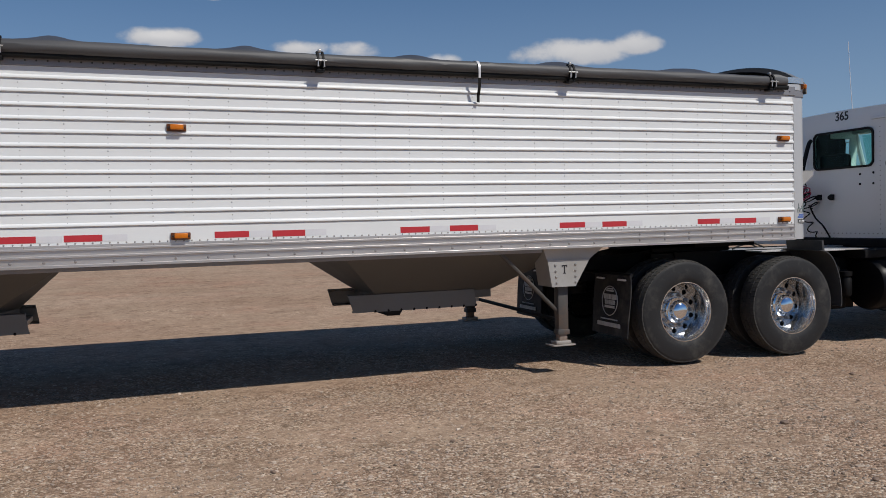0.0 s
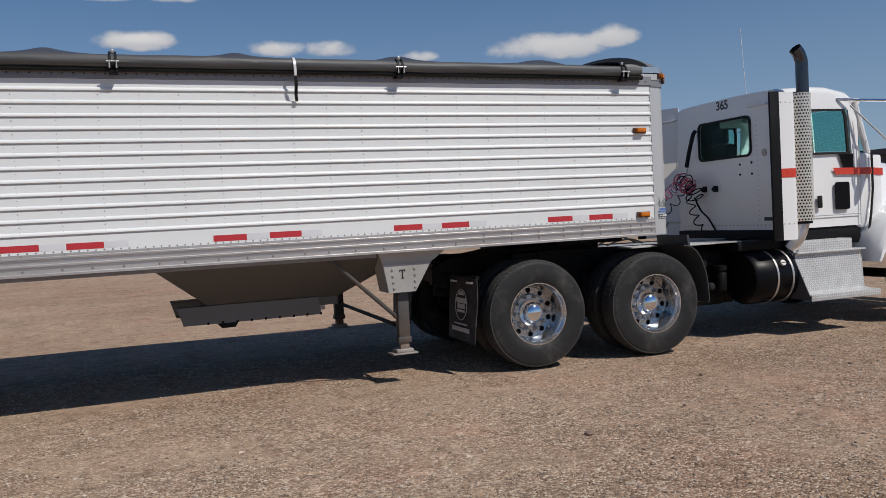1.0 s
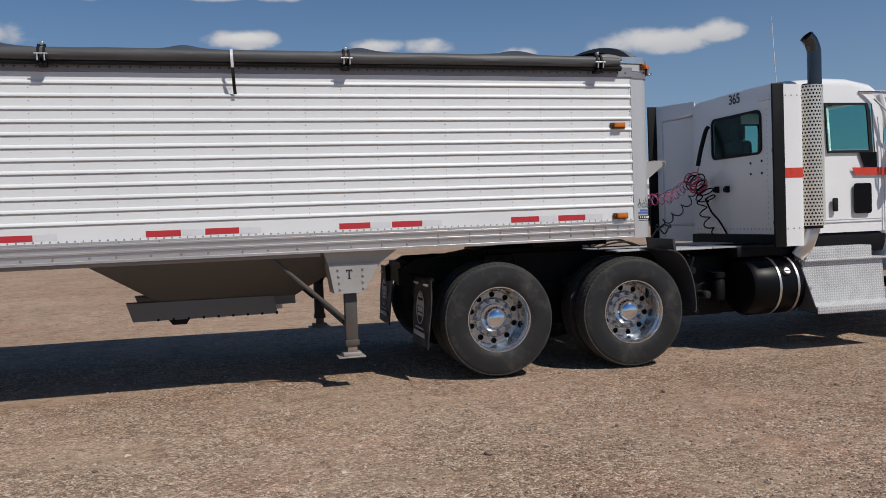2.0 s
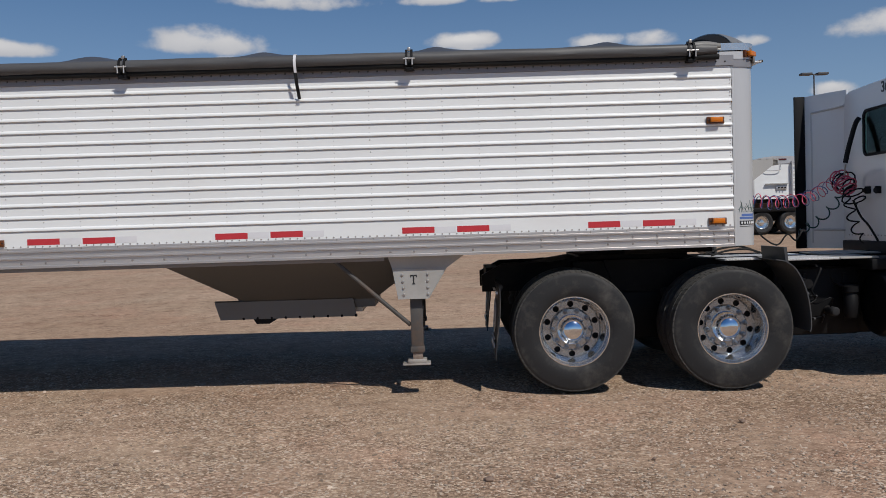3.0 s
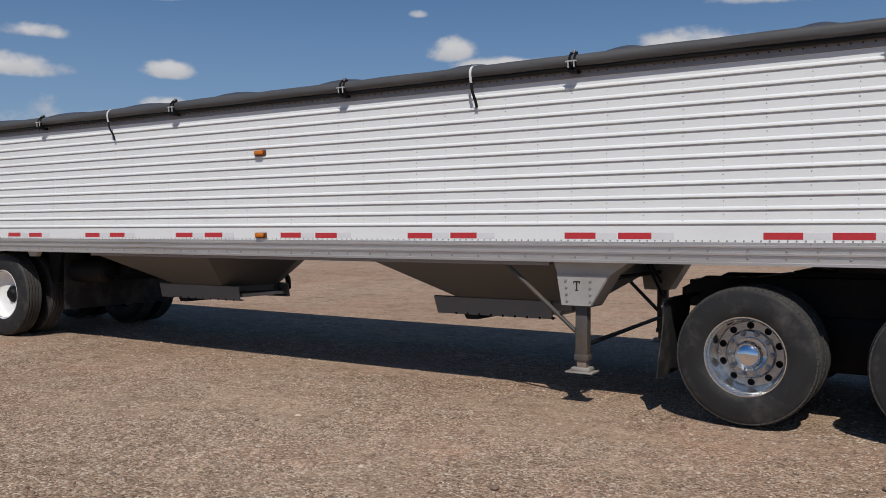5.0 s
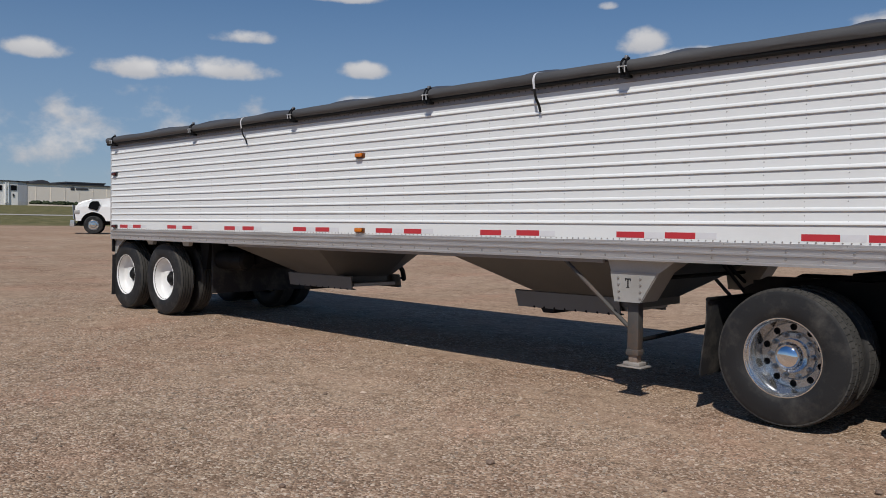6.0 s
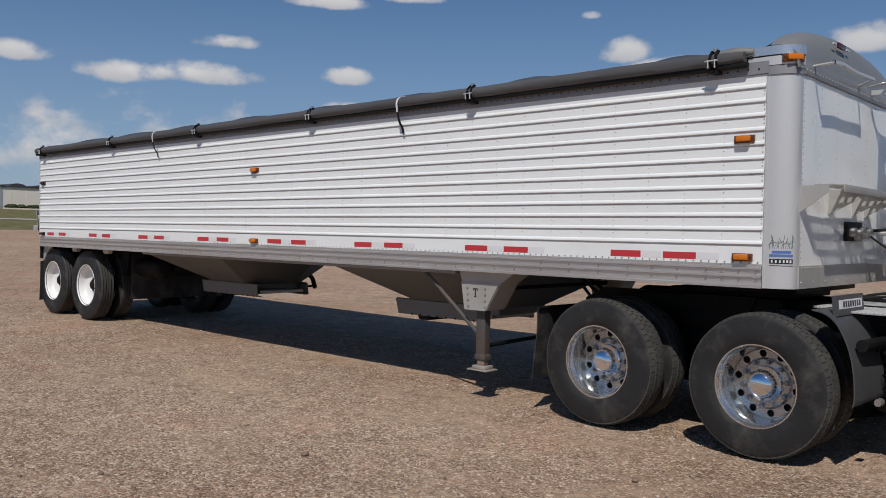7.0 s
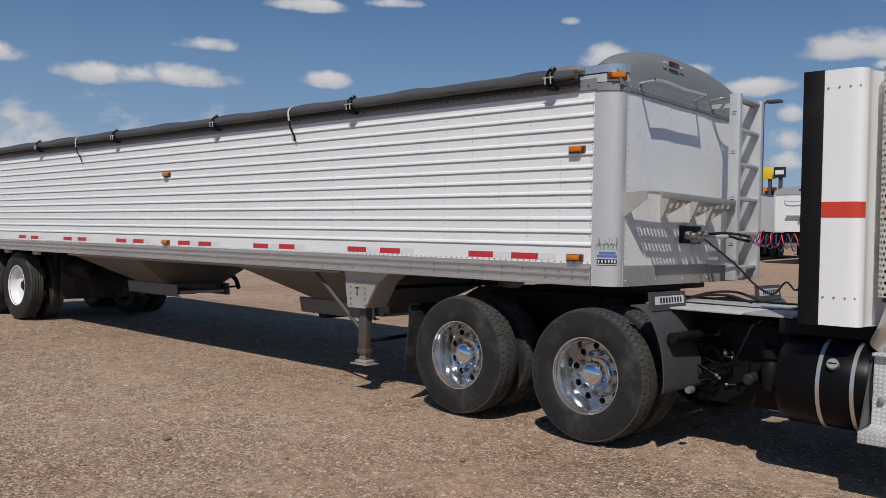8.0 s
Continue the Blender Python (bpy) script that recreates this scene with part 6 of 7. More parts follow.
        e = part("side_extender", bm, CAB_WHITE, truck, "white side extender panel with black edge", smooth=50)
        bm = new_bm()
        a, b = sorted((f(0.002), f(0.028))) if near else sorted((f(-0.177), f(-0.151)))
        box(bm, 1.130 if near else 1.222, 1.256 if near else 1.352, a, b, 1.035, zt + 0.004, 0.004)
        part("rubber_edge", bm, CHASSIS, e, "black rubber edge")
        bm = new_bm()
        pts = [(p.x, p.y) for p in curve_points([(x, y, 0) for x, y in prof[:5]], 4)]
        if near:
            sheet(bm, [[(x + 0.002, y - 0.0035, 1.712), (x + 0.002, y - 0.0035, 1.808)] for x, y in pts], 0.0025)
            part("red_stripe", bm, STRIPE, e, "orange-red stripe")
        bm = new_bm()
        for x, dy in ((1.280, 0.0), (1.345, 0.0), (1.410, 0.0015), (1.462, 0.013)) if near else ():
            for z in (1.215, zt - 0.11):
                bead(bm, x, 0.0095 + dy, z, 0.008, 0.006, 6)
        part("panel_screws", bm, STEEL, e, kind="stuff")
        bm = new_bm()
        xs, yo = (1.30, 0.05) if near else (1.38, -0.07)
        tube(bm, [(xs, f(yo), zt - 0.20), (1.56, f(0.34), zt - 0.17)], 0.014, 8)
        tube(bm, [(xs, f(yo), zt - 0.20), (xs, f(yo), 1.10)], 0.012, 8)
        tube(bm, [(xs, f(yo), 1.25), (1.56, f(0.34), 1.25)], 0.014, 8)
        part("stay", bm, CORNER, e, "bright tube stay")
    # door with its glass, vent window and handle
    ys = MID - half
    for near in (True, False):
        f = (lambda y: y) if near else mirror_y
        def side(p, d):
            lean = 0.036 * (p[1] - 1.97) / 0.51
            return (p[0] - 0.055, f(ys - d + lean), p[1])
        bm = new_bm()
        hole = [(2.035, 1.965), (2.42, 1.965), (2.47, 1.965), (2.585, 1.965), (2.585, 2.40), (2.56, 2.485), (2.035, 2.485)]
        seal = [(2.050, 1.99), (2.42, 1.99), (2.47, 1.99), (2.545, 1.99), (2.545, 2.40), (2.53, 2.462), (2.050, 2.462)]
        ring_wall(bm, hole, seal, side, 0.008, 0.024)
        w = part("door_window", bm, HOSE_BLACK, truck, "green-tinted door window in a black frame", smooth=15)
        bm = new_bm()
        va, vb = [[bm.verts.new(side(p, d)) for p in ((2.05, 2.0), (2.56, 2.0), (2.56, 2.47), (2.05, 2.47))] for d in (0.010, 0.014)]
        bm.faces.new(va), bm.faces.new(vb[::-1])
        for k in range(4):
            bm.faces.new((va[k], va[(k + 1) % 4], vb[(k + 1) % 4], vb[k]))
        pn = part("pane", bm, GLASS, w)
        pn.visible_shadow = False
        bm = new_bm()
        yy = sorted((f(ys - 0.024), f(ys - 0.0205)))
        prism(bm, [(2.36, 1.968), (2.575, 1.968), (2.575, 1.80), (2.42, 1.815)], "y", *yy)
        part("window_dip", bm, GLOSS_BLACK, w, "dark dipped corner of the window")
        bm = new_bm()
        yy = sorted((f(ys - 0.022), f(ys - 0.034)))
        prism(bm, rounded(2.285, 2.495, 1.33, 1.645, 0.03), "y", *yy)
        part("vent_window", bm, GLOSS_BLACK, truck, "small dark lower window in the door")
        bm = new_bm()
        yy = sorted((f(ys - 0.020), f(ys - 0.050)))
        box(bm, 2.02, 2.075, *yy, 1.36, 1.50, 0.01)
        part("door_handle", bm, HOSE_BLACK, truck, "black door handle")
        bm = new_bm()
        for a, b, c, d in ((1.86, 1.87, 1.15, 2.56), (2.66, 2.67, 1.15, 2.40), (1.87, 2.66, 1.265, 1.275)):
            yy = sorted((f(ys - 0.0235), f(ys - 0.019)))
            box(bm, a, b, *yy, c, d)
        part("door_gap", bm, TOP_RAIL, truck)
        bm = new_bm()
        yy = sorted((f(ys - 0.0245), f(ys - 0.0215)))
        prism(bm, [(2.27, 1.81), (2.88, 1.80), (2.88, 1.72), (2.31, 1.735)], "y", *yy)
        part("red_stripe", bm, STRIPE, truck, "orange-red stripe")
    # windscreen, visor, interior
    bm = new_bm()
    sheet(bm, [[(2.70, MID - 0.80 + 1.6 * i / 6, 2.52) for i in range(7)], [(2.84 + 0.05 * math.sin(math.pi * 0.5), MID - 0.86 + 1.72 * i / 6, 1.98) for i in range(7)]], 0.006)
    ws = part("windscreen", bm, GLASS, truck, "tinted windscreen")
    ws.visible_shadow = False
    bm = new_bm()
    box(bm, 2.62, 2.90, y0 + 0.01, y1 - 0.01, 1.1, 1.98, 0.04)
    part("cowl", bm, CAB_WHITE, truck)
    for yy in (y0 + 0.02, y1 - 0.06):
        bm = new_bm()
        tube(bm, [(2.68, yy + 0.02, 2.58), (2.86, yy + 0.02, 1.97)], 0.035, 8)
        part("windscreen_pillar", bm, CAB_WHITE, truck)
    bm = new_bm()
    box(bm, 2.60, 2.78, y0 + 0.04, y1 - 0.04, 2.54, 2.62, 0.02)
    part("visor", bm, CAB_WHITE, truck)
    bm = new_bm()
    box(bm, x0 + 0.02, 2.9, y0 + 0.03, y1 - 0.03, 1.15, 1.20)
    part("cab_floor", bm, SEAT, truck)
    for y in (0.55, 1.45):
        bm = new_bm()
        box(bm, 1.85, 2.32, y, y + 0.48, 1.45, 1.62, 0.05)
        box(bm, 1.78, 1.92, y + 0.02, y + 0.46, 1.60, 2.22, 0.05)
        box(bm, 1.80, 1.90, y + 0.12, y + 0.36, 2.22, 2.42, 0.04)
        part("seat", bm, SEAT, truck, "dark high-back driver seat")
    bm = new_bm()
    box(bm, 2.55, 2.86, y0 + 0.05, y1 - 0.05, 1.65, 1.98, 0.05)
    part("dashboard", bm, SEAT, truck)
    # dark panels added to dim the cab: headliner, far side and window, rear corners
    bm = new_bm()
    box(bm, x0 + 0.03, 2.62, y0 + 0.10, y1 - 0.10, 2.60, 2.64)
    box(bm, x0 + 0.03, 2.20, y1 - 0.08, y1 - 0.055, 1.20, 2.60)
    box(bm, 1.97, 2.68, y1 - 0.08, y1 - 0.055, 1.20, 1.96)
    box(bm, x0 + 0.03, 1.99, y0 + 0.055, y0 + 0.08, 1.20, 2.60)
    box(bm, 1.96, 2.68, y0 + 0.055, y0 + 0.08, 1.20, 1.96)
    part("cab_dimming_panels", bm, SEAT, truck, "dark panels added to dim the cab inside", kind="stuff")


build_cab()


def build_exhaust():
    cx, cy = 1.680, 0.170
    # perforated shield, with real holes
    bm = new_bm()
    n, rows, r = 24, 40, 0.124
    z0, z1 = 1.23, 2.63
    dz = (z1 - z0) / rows
    for j in range(rows):
        for i in range(n):
            a0 = 2 * math.pi * (i + 0.5 * (j % 2)) / n
            w, h = math.pi / n, dz / 2
            hole = 0.0105
            outer, inner = [], []
            for k in range(8):
                t = 2 * math.pi * (k + 0.5) / 8
                c, s = math.cos(t), math.sin(t)
                u, v = (math.copysign(w, c), math.copysign(h * 0.4, s)) if k in (0, 3, 4, 7) else (math.copysign(w * 0.4, c), math.copysign(h, s))
                if k in (1, 2, 5, 6):
                    v = math.copysign(h, s)
                outer.append((a0 + u, z0 + dz * (j + 0.5) + v))
                inner.append((a0 + hole * c / r, z0 + dz * (j + 0.5) + hole * s))
            # the outline's corners
            vo = [bm.verts.new((cx + r * math.cos(a), cy + r * math.sin(a), z)) for a, z in outer]
            vi = [bm.verts.new((cx + r * math.cos(a), cy + r * math.sin(a), z)) for a, z in inner]
            corner = {0: (w, h), 2: (-w, h), 4: (-w, -h), 6: (w, -h)}
            for k in range(8):
                m = (k + 1) % 8
                if k in corner:
                    u, v = corner[k]
                    vc = bm.verts.new((cx + r * math.cos(a0 + u), cy + r * math.sin(a0 + u), z0 + dz * (j + 0.5) + v))
                    bm.faces.new((vo[k], vc, vo[m], vi[m], vi[k]))
                else:
                    bm.faces.new((vo[k], vo[m], vi[m], vi[k]))
    sh = part("exhaust_shield", bm, SHIELD, truck, "perforated bright exhaust heat shield", smooth=60)
    bm = new_bm()
    lathe(bm, [(0.102, 1.20), (0.102, 2.62), (0.07, 2.65)], 24, (cx, cy, 0), "z")
    part("silencer", bm, CHASSIS, sh)
    bm = new_bm()
    px = cx + 0.06
    pts = curve_points([(px, cy, 2.60), (px, cy, 2.86), (px, cy, 2.95), (px - 0.006, cy, 3.00), (px - 0.035, cy, 3.07), (px - 0.085, cy, 3.125)], 6)
    tube(bm, pts, 0.068, 20, cap=False)
    tube(bm, pts, 0.063, 20, cap=False)
    part("stack_pipe", bm, STACK, truck, "curved darkened chrome exhaust stack", smooth=60)
    bm = new_bm()
    lathe(bm, [(0.062, 0.0), (0.01, -0.02)], 20, (0, 0, 0), "z")
    bmesh.ops.rotate(bm, verts=bm.verts[:], cent=(0, 0, 0), matrix=Matrix.Rotation(radians(-52), 3, "Y"))
    bmesh.ops.translate(bm, verts=bm.verts[:], vec=Vector(pts[-3]))
    part("stack_soot", bm, HOSE_BLACK, truck)
    bm = new_bm()
    tube(bm, curve_points([(cx, cy, 1.32), (cx, cy, 1.22), (cx - 0.05, cy + 0.02, 1.05), (cx - 0.12, cy + 0.08, 0.92)]), 0.072, 16)
    part("lower_pipe", bm, RAIL, truck, "heat-stained lower exhaust pipe", smooth=60)


build_exhaust()


def build_hood():
    def ring(x, top, wid, z0, drop):
        pts = []
        for k in range(13):
            u = -1 + 2 * k / 12
            pts.append((x, MID + wid * u, z0 + (top - z0) * (1 - abs(u) ** drop) ** 0.6))
        return pts
    bm = new_bm()
    sheet(bm, [ring(2.86, 2.02, 0.94, 1.15, 5), ring(3.2, 1.96, 0.90, 1.15, 5), ring(3.7, 1.88, 0.82, 1.15, 5), ring(4.3, 1.80, 0.74, 1.0, 5), ring(4.75, 1.72, 0.66, 0.8, 5), ring(4.85, 1.60, 0.60, 0.7, 5)], 0.012)
    h = part("hood", bm, CAB_WHITE, truck, "white sloping hood", smooth=60)
    for near in (True, False):
        f = (lambda y: y) if near else mirror_y
        bm = new_bm()
        rows = []
        for k in range(17):
            a = math.pi * (0.02 + 0.98 * k / 16)
            x, z = 3.50 + 0.88 * math.cos(math.pi - a), 0.62 + 0.80 * math.sin(a) ** 0.8
            rows.append([(x, f(y), max(z - d, 0.72)) for y, d in ((0.50, -0.02), (0.22, 0.0), (0.08, 0.03), (0.02, 0.10), (0.02, 0.22))])
        sheet(bm, rows, 0.012)
        part("front_fender", bm, CAB_WHITE, h, "rounded white front fender", smooth=60)
        bm = new_bm()
        ya, yb = sorted((f(0.33), f(0.45)))
        box(bm, 2.86, 3.05, ya, yb, 1.0, 1.95, 0.03)
        part("hood_side", bm, CAB_WHITE, h)
        bm = new_bm()
        yy = sorted((f(0.322), f(0.330)))
        prism(bm, [(2.885, 1.80), (3.05, 1.79), (3.05, 1.705), (2.885, 1.72)], "y", *yy)
        part("red_stripe", bm, STRIPE, h, "orange-red stripe")
        bm = new_bm()
        tube(bm, [(2.86, f(0.30), 1.95), (2.862, f(0.30), 1.55), (2.80, f(0.28), 1.25), (2.74, f(0.27), 1.02)], 0.014, 6)
        part("hood_seal", bm, HOSE_BLACK, h)
        bm = new_bm()
        tube(bm, [(4.86, f(0.75), 1.1), (4.98, f(0.75), 1.1)], 0.1, 14)
        part("headlamp", bm, CORNER, h)
    bm = new_bm()
    box(bm, 4.84, 4.90, MID - 0.5, MID + 0.5, 0.85, 1.6, 0.02)
    part("grille", bm, CHROME, truck)
    bm = new_bm()
    box(bm, 4.88, 5.06, 0.05, 2.48, 0.42, 0.78, 0.04)
    part("front_bumper", bm, CHROME, truck)


build_hood()


def build_mirrors():
    for near in (True, False):
        f = (lambda y: y) if near else mirror_y
        bm = new_bm()
        tube(bm, [(2.42, f(0.36), 2.600), (2.60, f(0.28), 2.58), (2.86, f(-0.02), 2.53), (2.98, f(-0.06), 2.53)], 0.016, 8)
        a = part("mirror_arm", bm, CHROME, truck, "chrome mirror bracket")
        bm = new_bm()
        tube(bm, [(2.56, f(0.30), 2.52), (2.78, f(0.0), 2.08), (2.80, f(0.0), 2.02)], 0.011, 8)
        tube(bm, [(2.81, f(0.0), 2.53), (2.81, f(0.0), 1.98)], 0.010, 8)
        part("mirror_stay", bm, CORNER, a)
        bm = new_bm()
        box(bm, 2.92, 2.98, f(-0.02) - 0.10, f(-0.02) + 0.10, 2.06, 2.48, 0.015)
        part("mirror_head", bm, CORNER, a, "tall mirror housing")
        bm = new_bm()
        box(bm, 2.915, 2.920, f(-0.02) - 0.085, f(-0.02) + 0.085, 2.08, 2.46)
        part("mirror_glass", bm, CHROME, a)
        bm = new_bm()
        lathe(bm, [(0.01, 0.0), (0.06, 0.006), (0.09, 0.03), (0.07, 0.06), (0.01, 0.07)], 20, (2.82, f(0.0), 1.96), "x")
        part("round_mirror", bm, CHROME, a, "round convex mirror")
    bm = new_bm()
    tube(bm, [(3.10, 2.60, 2.6), (3.06, 2.62, 3.3), (3.03, 2.63, 3.95)], [0.006, 0.005, 0.004], 6)
    part("whip_antenna", bm, SILVER_TAPE, truck, "thin pale whip antenna")


build_mirrors()
# the tractor stands slightly turned under the trailer
truck.location, truck.rotation_euler = (-1.02, MID + 0.05, 0), (0, 0, radians(-1.6))

# ---- air lines between truck and trailer ----


def coil(name, path, turns, radius, r, mat, label, phase=0.0, flare=0.0):
    line = [Vector(p) for p in path]
    pts = curve_points(line, 60)
    total = len(pts)
    out, side = [], Vector((0, 1, 0))
    steps = turns * 12
    for i in range(steps + 1):
        t = i / steps * (total - 1)
        k = min(int(t), total - 2)
        p = pts[k].lerp(pts[k + 1], t - k)
        d = (pts[k + 1] - pts[k]).normalized()
        side = (side - d * side.dot(d)).normalized()
        up = d.cross(side)
        a = 2 * math.pi * turns * i / steps + phase
        grow = radius * (1 + flare * math.sin(i * 0.13 + phase))
        ease = min(1.0, i / 10, (steps - i) / 10)
        out.append(p + (side * math.cos(a) + up * math.sin(a)) * grow * ease)
    bm = new_bm()
    tube(bm, out, r, 6)
    return solid(name, bm, mat, label, "hose", "air lines", smooth=60)


coil("coiled_hose", [(0.26, 1.42, 1.60), (0.55, 1.42, 1.565), (0.95, 1.58, 1.60), (1.37, 1.80, 1.80)], 11, 0.060, 0.0042, HOSE_RED, "coiled red air hose hung behind cab", 0.0, 0.12)
coil("coiled_hose", [(0.24, 1.46, 1.59), (0.52, 1.46, 1.555), (0.92, 1.62, 1.585), (1.38, 1.82, 1.78)], 11, 0.064, 0.0044, HOSE_BLUE, "coiled dark blue air hose hung behind cab", 2.0, 0.15)
coil("hanging_hose", [(1.40, 1.92, 1.84), (1.40, 1.76, 1.74), (1.40, 1.66, 1.62)], 7, 0.085, 0.008, HOSE_RED, "bunched red hose coils on a hanger", 1.0, 0.3)
coil("hanging_hose", [(1.43, 1.90, 1.80), (1.44, 1.74, 1.70), (1.46, 1.62, 1.52)], 6, 0.09, 0.008, HOSE_BLACK, "bunched black hose coils on a hanger", 0.0, 0.35)
coil("coiled_cable", [(1.42, 1.80, 1.66), (1.36, 1.98, 1.48), (1.28, 2.22, 1.32), (1.20, 2.40, 1.24)], 5, 0.045, 0.008, HOSE_GREEN, "stretched dark green coiled light cable", 0.5)
coil("coiled_cable", [(1.42, 1.74, 1.64), (1.44, 1.72, 1.45), (1.46, 1.66, 1.28), (1.48, 1.55, 1.12)], 4, 0.05, 0.008, HOSE_BLACK, "stretched black coiled cable", 0.0)
for pts_, rad, mat_, lab in (
        ([(-0.06, 1.24, 1.57), (0.20, 1.26, 1.37), (0.36, 1.28, 1.21), (0.50, 1.30, 1.14), (0.60, 1.30, 1.24), (0.68, 1.30, 1.18), (0.76, 1.32, 1.27), (0.90, 1.55, 1.24), (1.02, 1.90, 1.27), (1.12, 2.20, 1.20), (1.20, 2.40, 1.24)], 0.0085, HOSE_BLACK, "drooping black light cable"),
        ([(-0.07, 1.36, 1.615), (0.06, 1.37, 1.625), (0.17, 1.40, 1.615), (0.26, 1.42, 1.60)], 0.012, HOSE_BLACK, "short black rubber hose"),
        ([(-0.07, 1.46, 1.60), (0.06, 1.46, 1.60), (0.16, 1.46, 1.575), (0.24, 1.46, 1.56)], 0.012, HOSE_BLACK, "short black rubber hose"),
        ([(1.44, 1.66, 1.56), (1.48, 1.60, 1.40), (1.52, 1.52, 1.30), (1.56, 1.48, 1.20), (1.60, 1.45, 1.10)], 0.011, HOSE_BLACK, "black hose leading under cab"),
        ([(1.555, 1.735, 2.405), (1.52, 1.735, 2.36), (1.48, 1.738, 2.24), (1.44, 1.745, 2.09), (1.41, 1.75, 1.95)], 0.026, HOSE_BLACK, "black spring hose hanger on cab wall"),
        ([(1.40, 1.72, 1.93), (1.40, 1.74, 1.88), (1.40, 1.76, 1.80)], 0.008, STEEL, "small steel hook holding coiled hoses")):
    bm = new_bm()
    tube(bm, curve_points(pts_, 8), rad, 8)
    solid("air_line", bm, mat_, lab, "hose", "air lines", smooth=60)

# ---- things in the distance ----


def parked_trailer(x, y, number):
    """A white grain trailer standing nose towards the lot."""
    t = thing("parked_trailer", (x, y, 0), "white grain trailer parked in a far row", "trailer", "trailers in the far row")
    w, l = 1.28, 11.0
    bm = new_bm()
    prof = [(-w, 1.2)]
    for k in range(13):
        z = 1.30 + 0.105 * k
        prof += [(-w, z), (-w - 0.012, z + 0.01), (-w, z + 0.03)]
    prof += [(-w, 2.70), (w, 2.70), (w, 1.2)]
    prism(bm, [(x + a, b) for a, b in prof], "y", y, y + l)
    part("body", bm, WHITE, t)
    bm = new_bm()
    out = [(x - w - 0.02, 2.66)] + [(x + w * math.cos(math.pi - math.pi * k / 12) * 1.01, 2.74 + 0.24 * math.sin(math.pi * k / 12) ** 0.8) for k in range(13)] + [(x + w + 0.02, 2.66)]
    prism(bm, out, "y", y - 0.03, y + 0.35)
    part("front_cap", bm, TOP_RAIL if number % 2 else CORNER, t)
    bm = new_bm()
    out = [(x - w, 2.70)] + [(x + w * math.cos(math.pi - math.pi * k / 10), 2.72 + 0.16 * math.sin(math.pi * k / 10)) for k in range(11)] + [(x + w, 2.70)]
    prism(bm, out, "y", y + 0.35, y + l)
    part("tarp", bm, TARP, t)
    for sx in (-1, 1):
        bm = new_bm()
        box(bm, x + sx * w - 0.05, x + sx * w + 0.05, y - 0.03, y + 0.12, 1.15, 2.70, 0.03)
        part("corner_post", bm, CORNER, t)
        bm = new_bm()
        tube(bm, [(x + sx * (w - 0.2), y + 2.6, 1.2), (x + sx * (w - 0.2), y + 2.6, 0.30)], 0.06, 6)
        box(bm, x + sx * (w - 0.2) - 0.14, x + sx * (w - 0.2) + 0.14, y + 2.5, y + 2.72, 0.27, 0.30)
        part("landing_leg", bm, CHASSIS, t)
    bm = new_bm()
    for lx in (0.45, 0.90):
        box(bm, x + lx, x + lx + 0.03, y - 0.18, y - 0.03, 1.2, 2.75)
    for k in range(5):
        box(bm, x + 0.48, x + 0.90, y - 0.15, y - 0.10, 1.4 + 0.3 * k, 1.44 + 0.3 * k)
    part("ladder", bm, CORNER, t, "bright front ladder")
    bm = new_bm()
    box(bm, x - 0.75, x + 0.30, y - 0.14, y - 0.03, 1.80, 1.84)
    part("catwalk", bm, GREY_ALU, t)
    bm = new_bm()
    box(bm, x - 0.25, x + 0.25, y - 0.06, y - 0.031, 1.58, 1.74, 0.01)
    part("coupling_plate", bm, TOP_RAIL, t)
    bm = new_bm()
    for dx in (-0.14, 0.0, 0.14):
        tube(bm, [(x + dx, y - 0.05, 1.66), (x + dx, y - 0.16, 1.66)], 0.03, 8)
    part("air_couplings", bm, CHASSIS, t)
    bm = new_bm()
    box(bm, x - 0.25, x + 0.25, y - 0.045, y - 0.031, 2.80, 2.87)
    part("cap_lamp", bm, RED_LENS, t)
    bm = new_bm()
    tube(bm, curve_points([(x - 0.8, y - 0.04, 2.62), (x - 0.72, y - 0.12, 2.40), (x - 0.1, y - 0.12, 2.40), (x - 0.02, y - 0.04, 2.62)]), 0.015, 6)
    part("hose_rail", bm, TOP_RAIL, t)
    bm = new_bm()
    prism(bm, [(y + 0.4, 1.2), (y + l - 0.2, 1.2), (y + l - 0.2, 0.8), (y + 3.4, 0.75), (y + 2.4, 1.0), (y + 0.4, 1.05)], "x", x - 1.0, x + 1.0)
    part("underframe", bm, CHASSIS, t)
    for wy in (y + 8.6, y + 9.9):
        for sx in (-1, 1):
            bm = new_bm()
            tube(bm, [(x + sx * 0.72, wy, 0.5), (x + sx * 1.26, wy, 0.5)], 0.5, 20)
            part("wheel", bm, RUBBER, t)
    return t


for i_, (px, py) in enumerate(((-20.3, 31.5), (-16.5, 31.2), (-12.8, 31.6), (-9.0, 31.3), (-5.2, 31.4), (-1.3, 31.2), (2.5, 31.0), (6.1, 31.4), (9.7, 31.1), (13.2, 31.3), (17.6, 30.8), (21.4, 31.0))):
    p_ = parked_trailer(px, py, i_)
    p_.location.z, p_.scale.z = lift(px, py + 4), 1.10


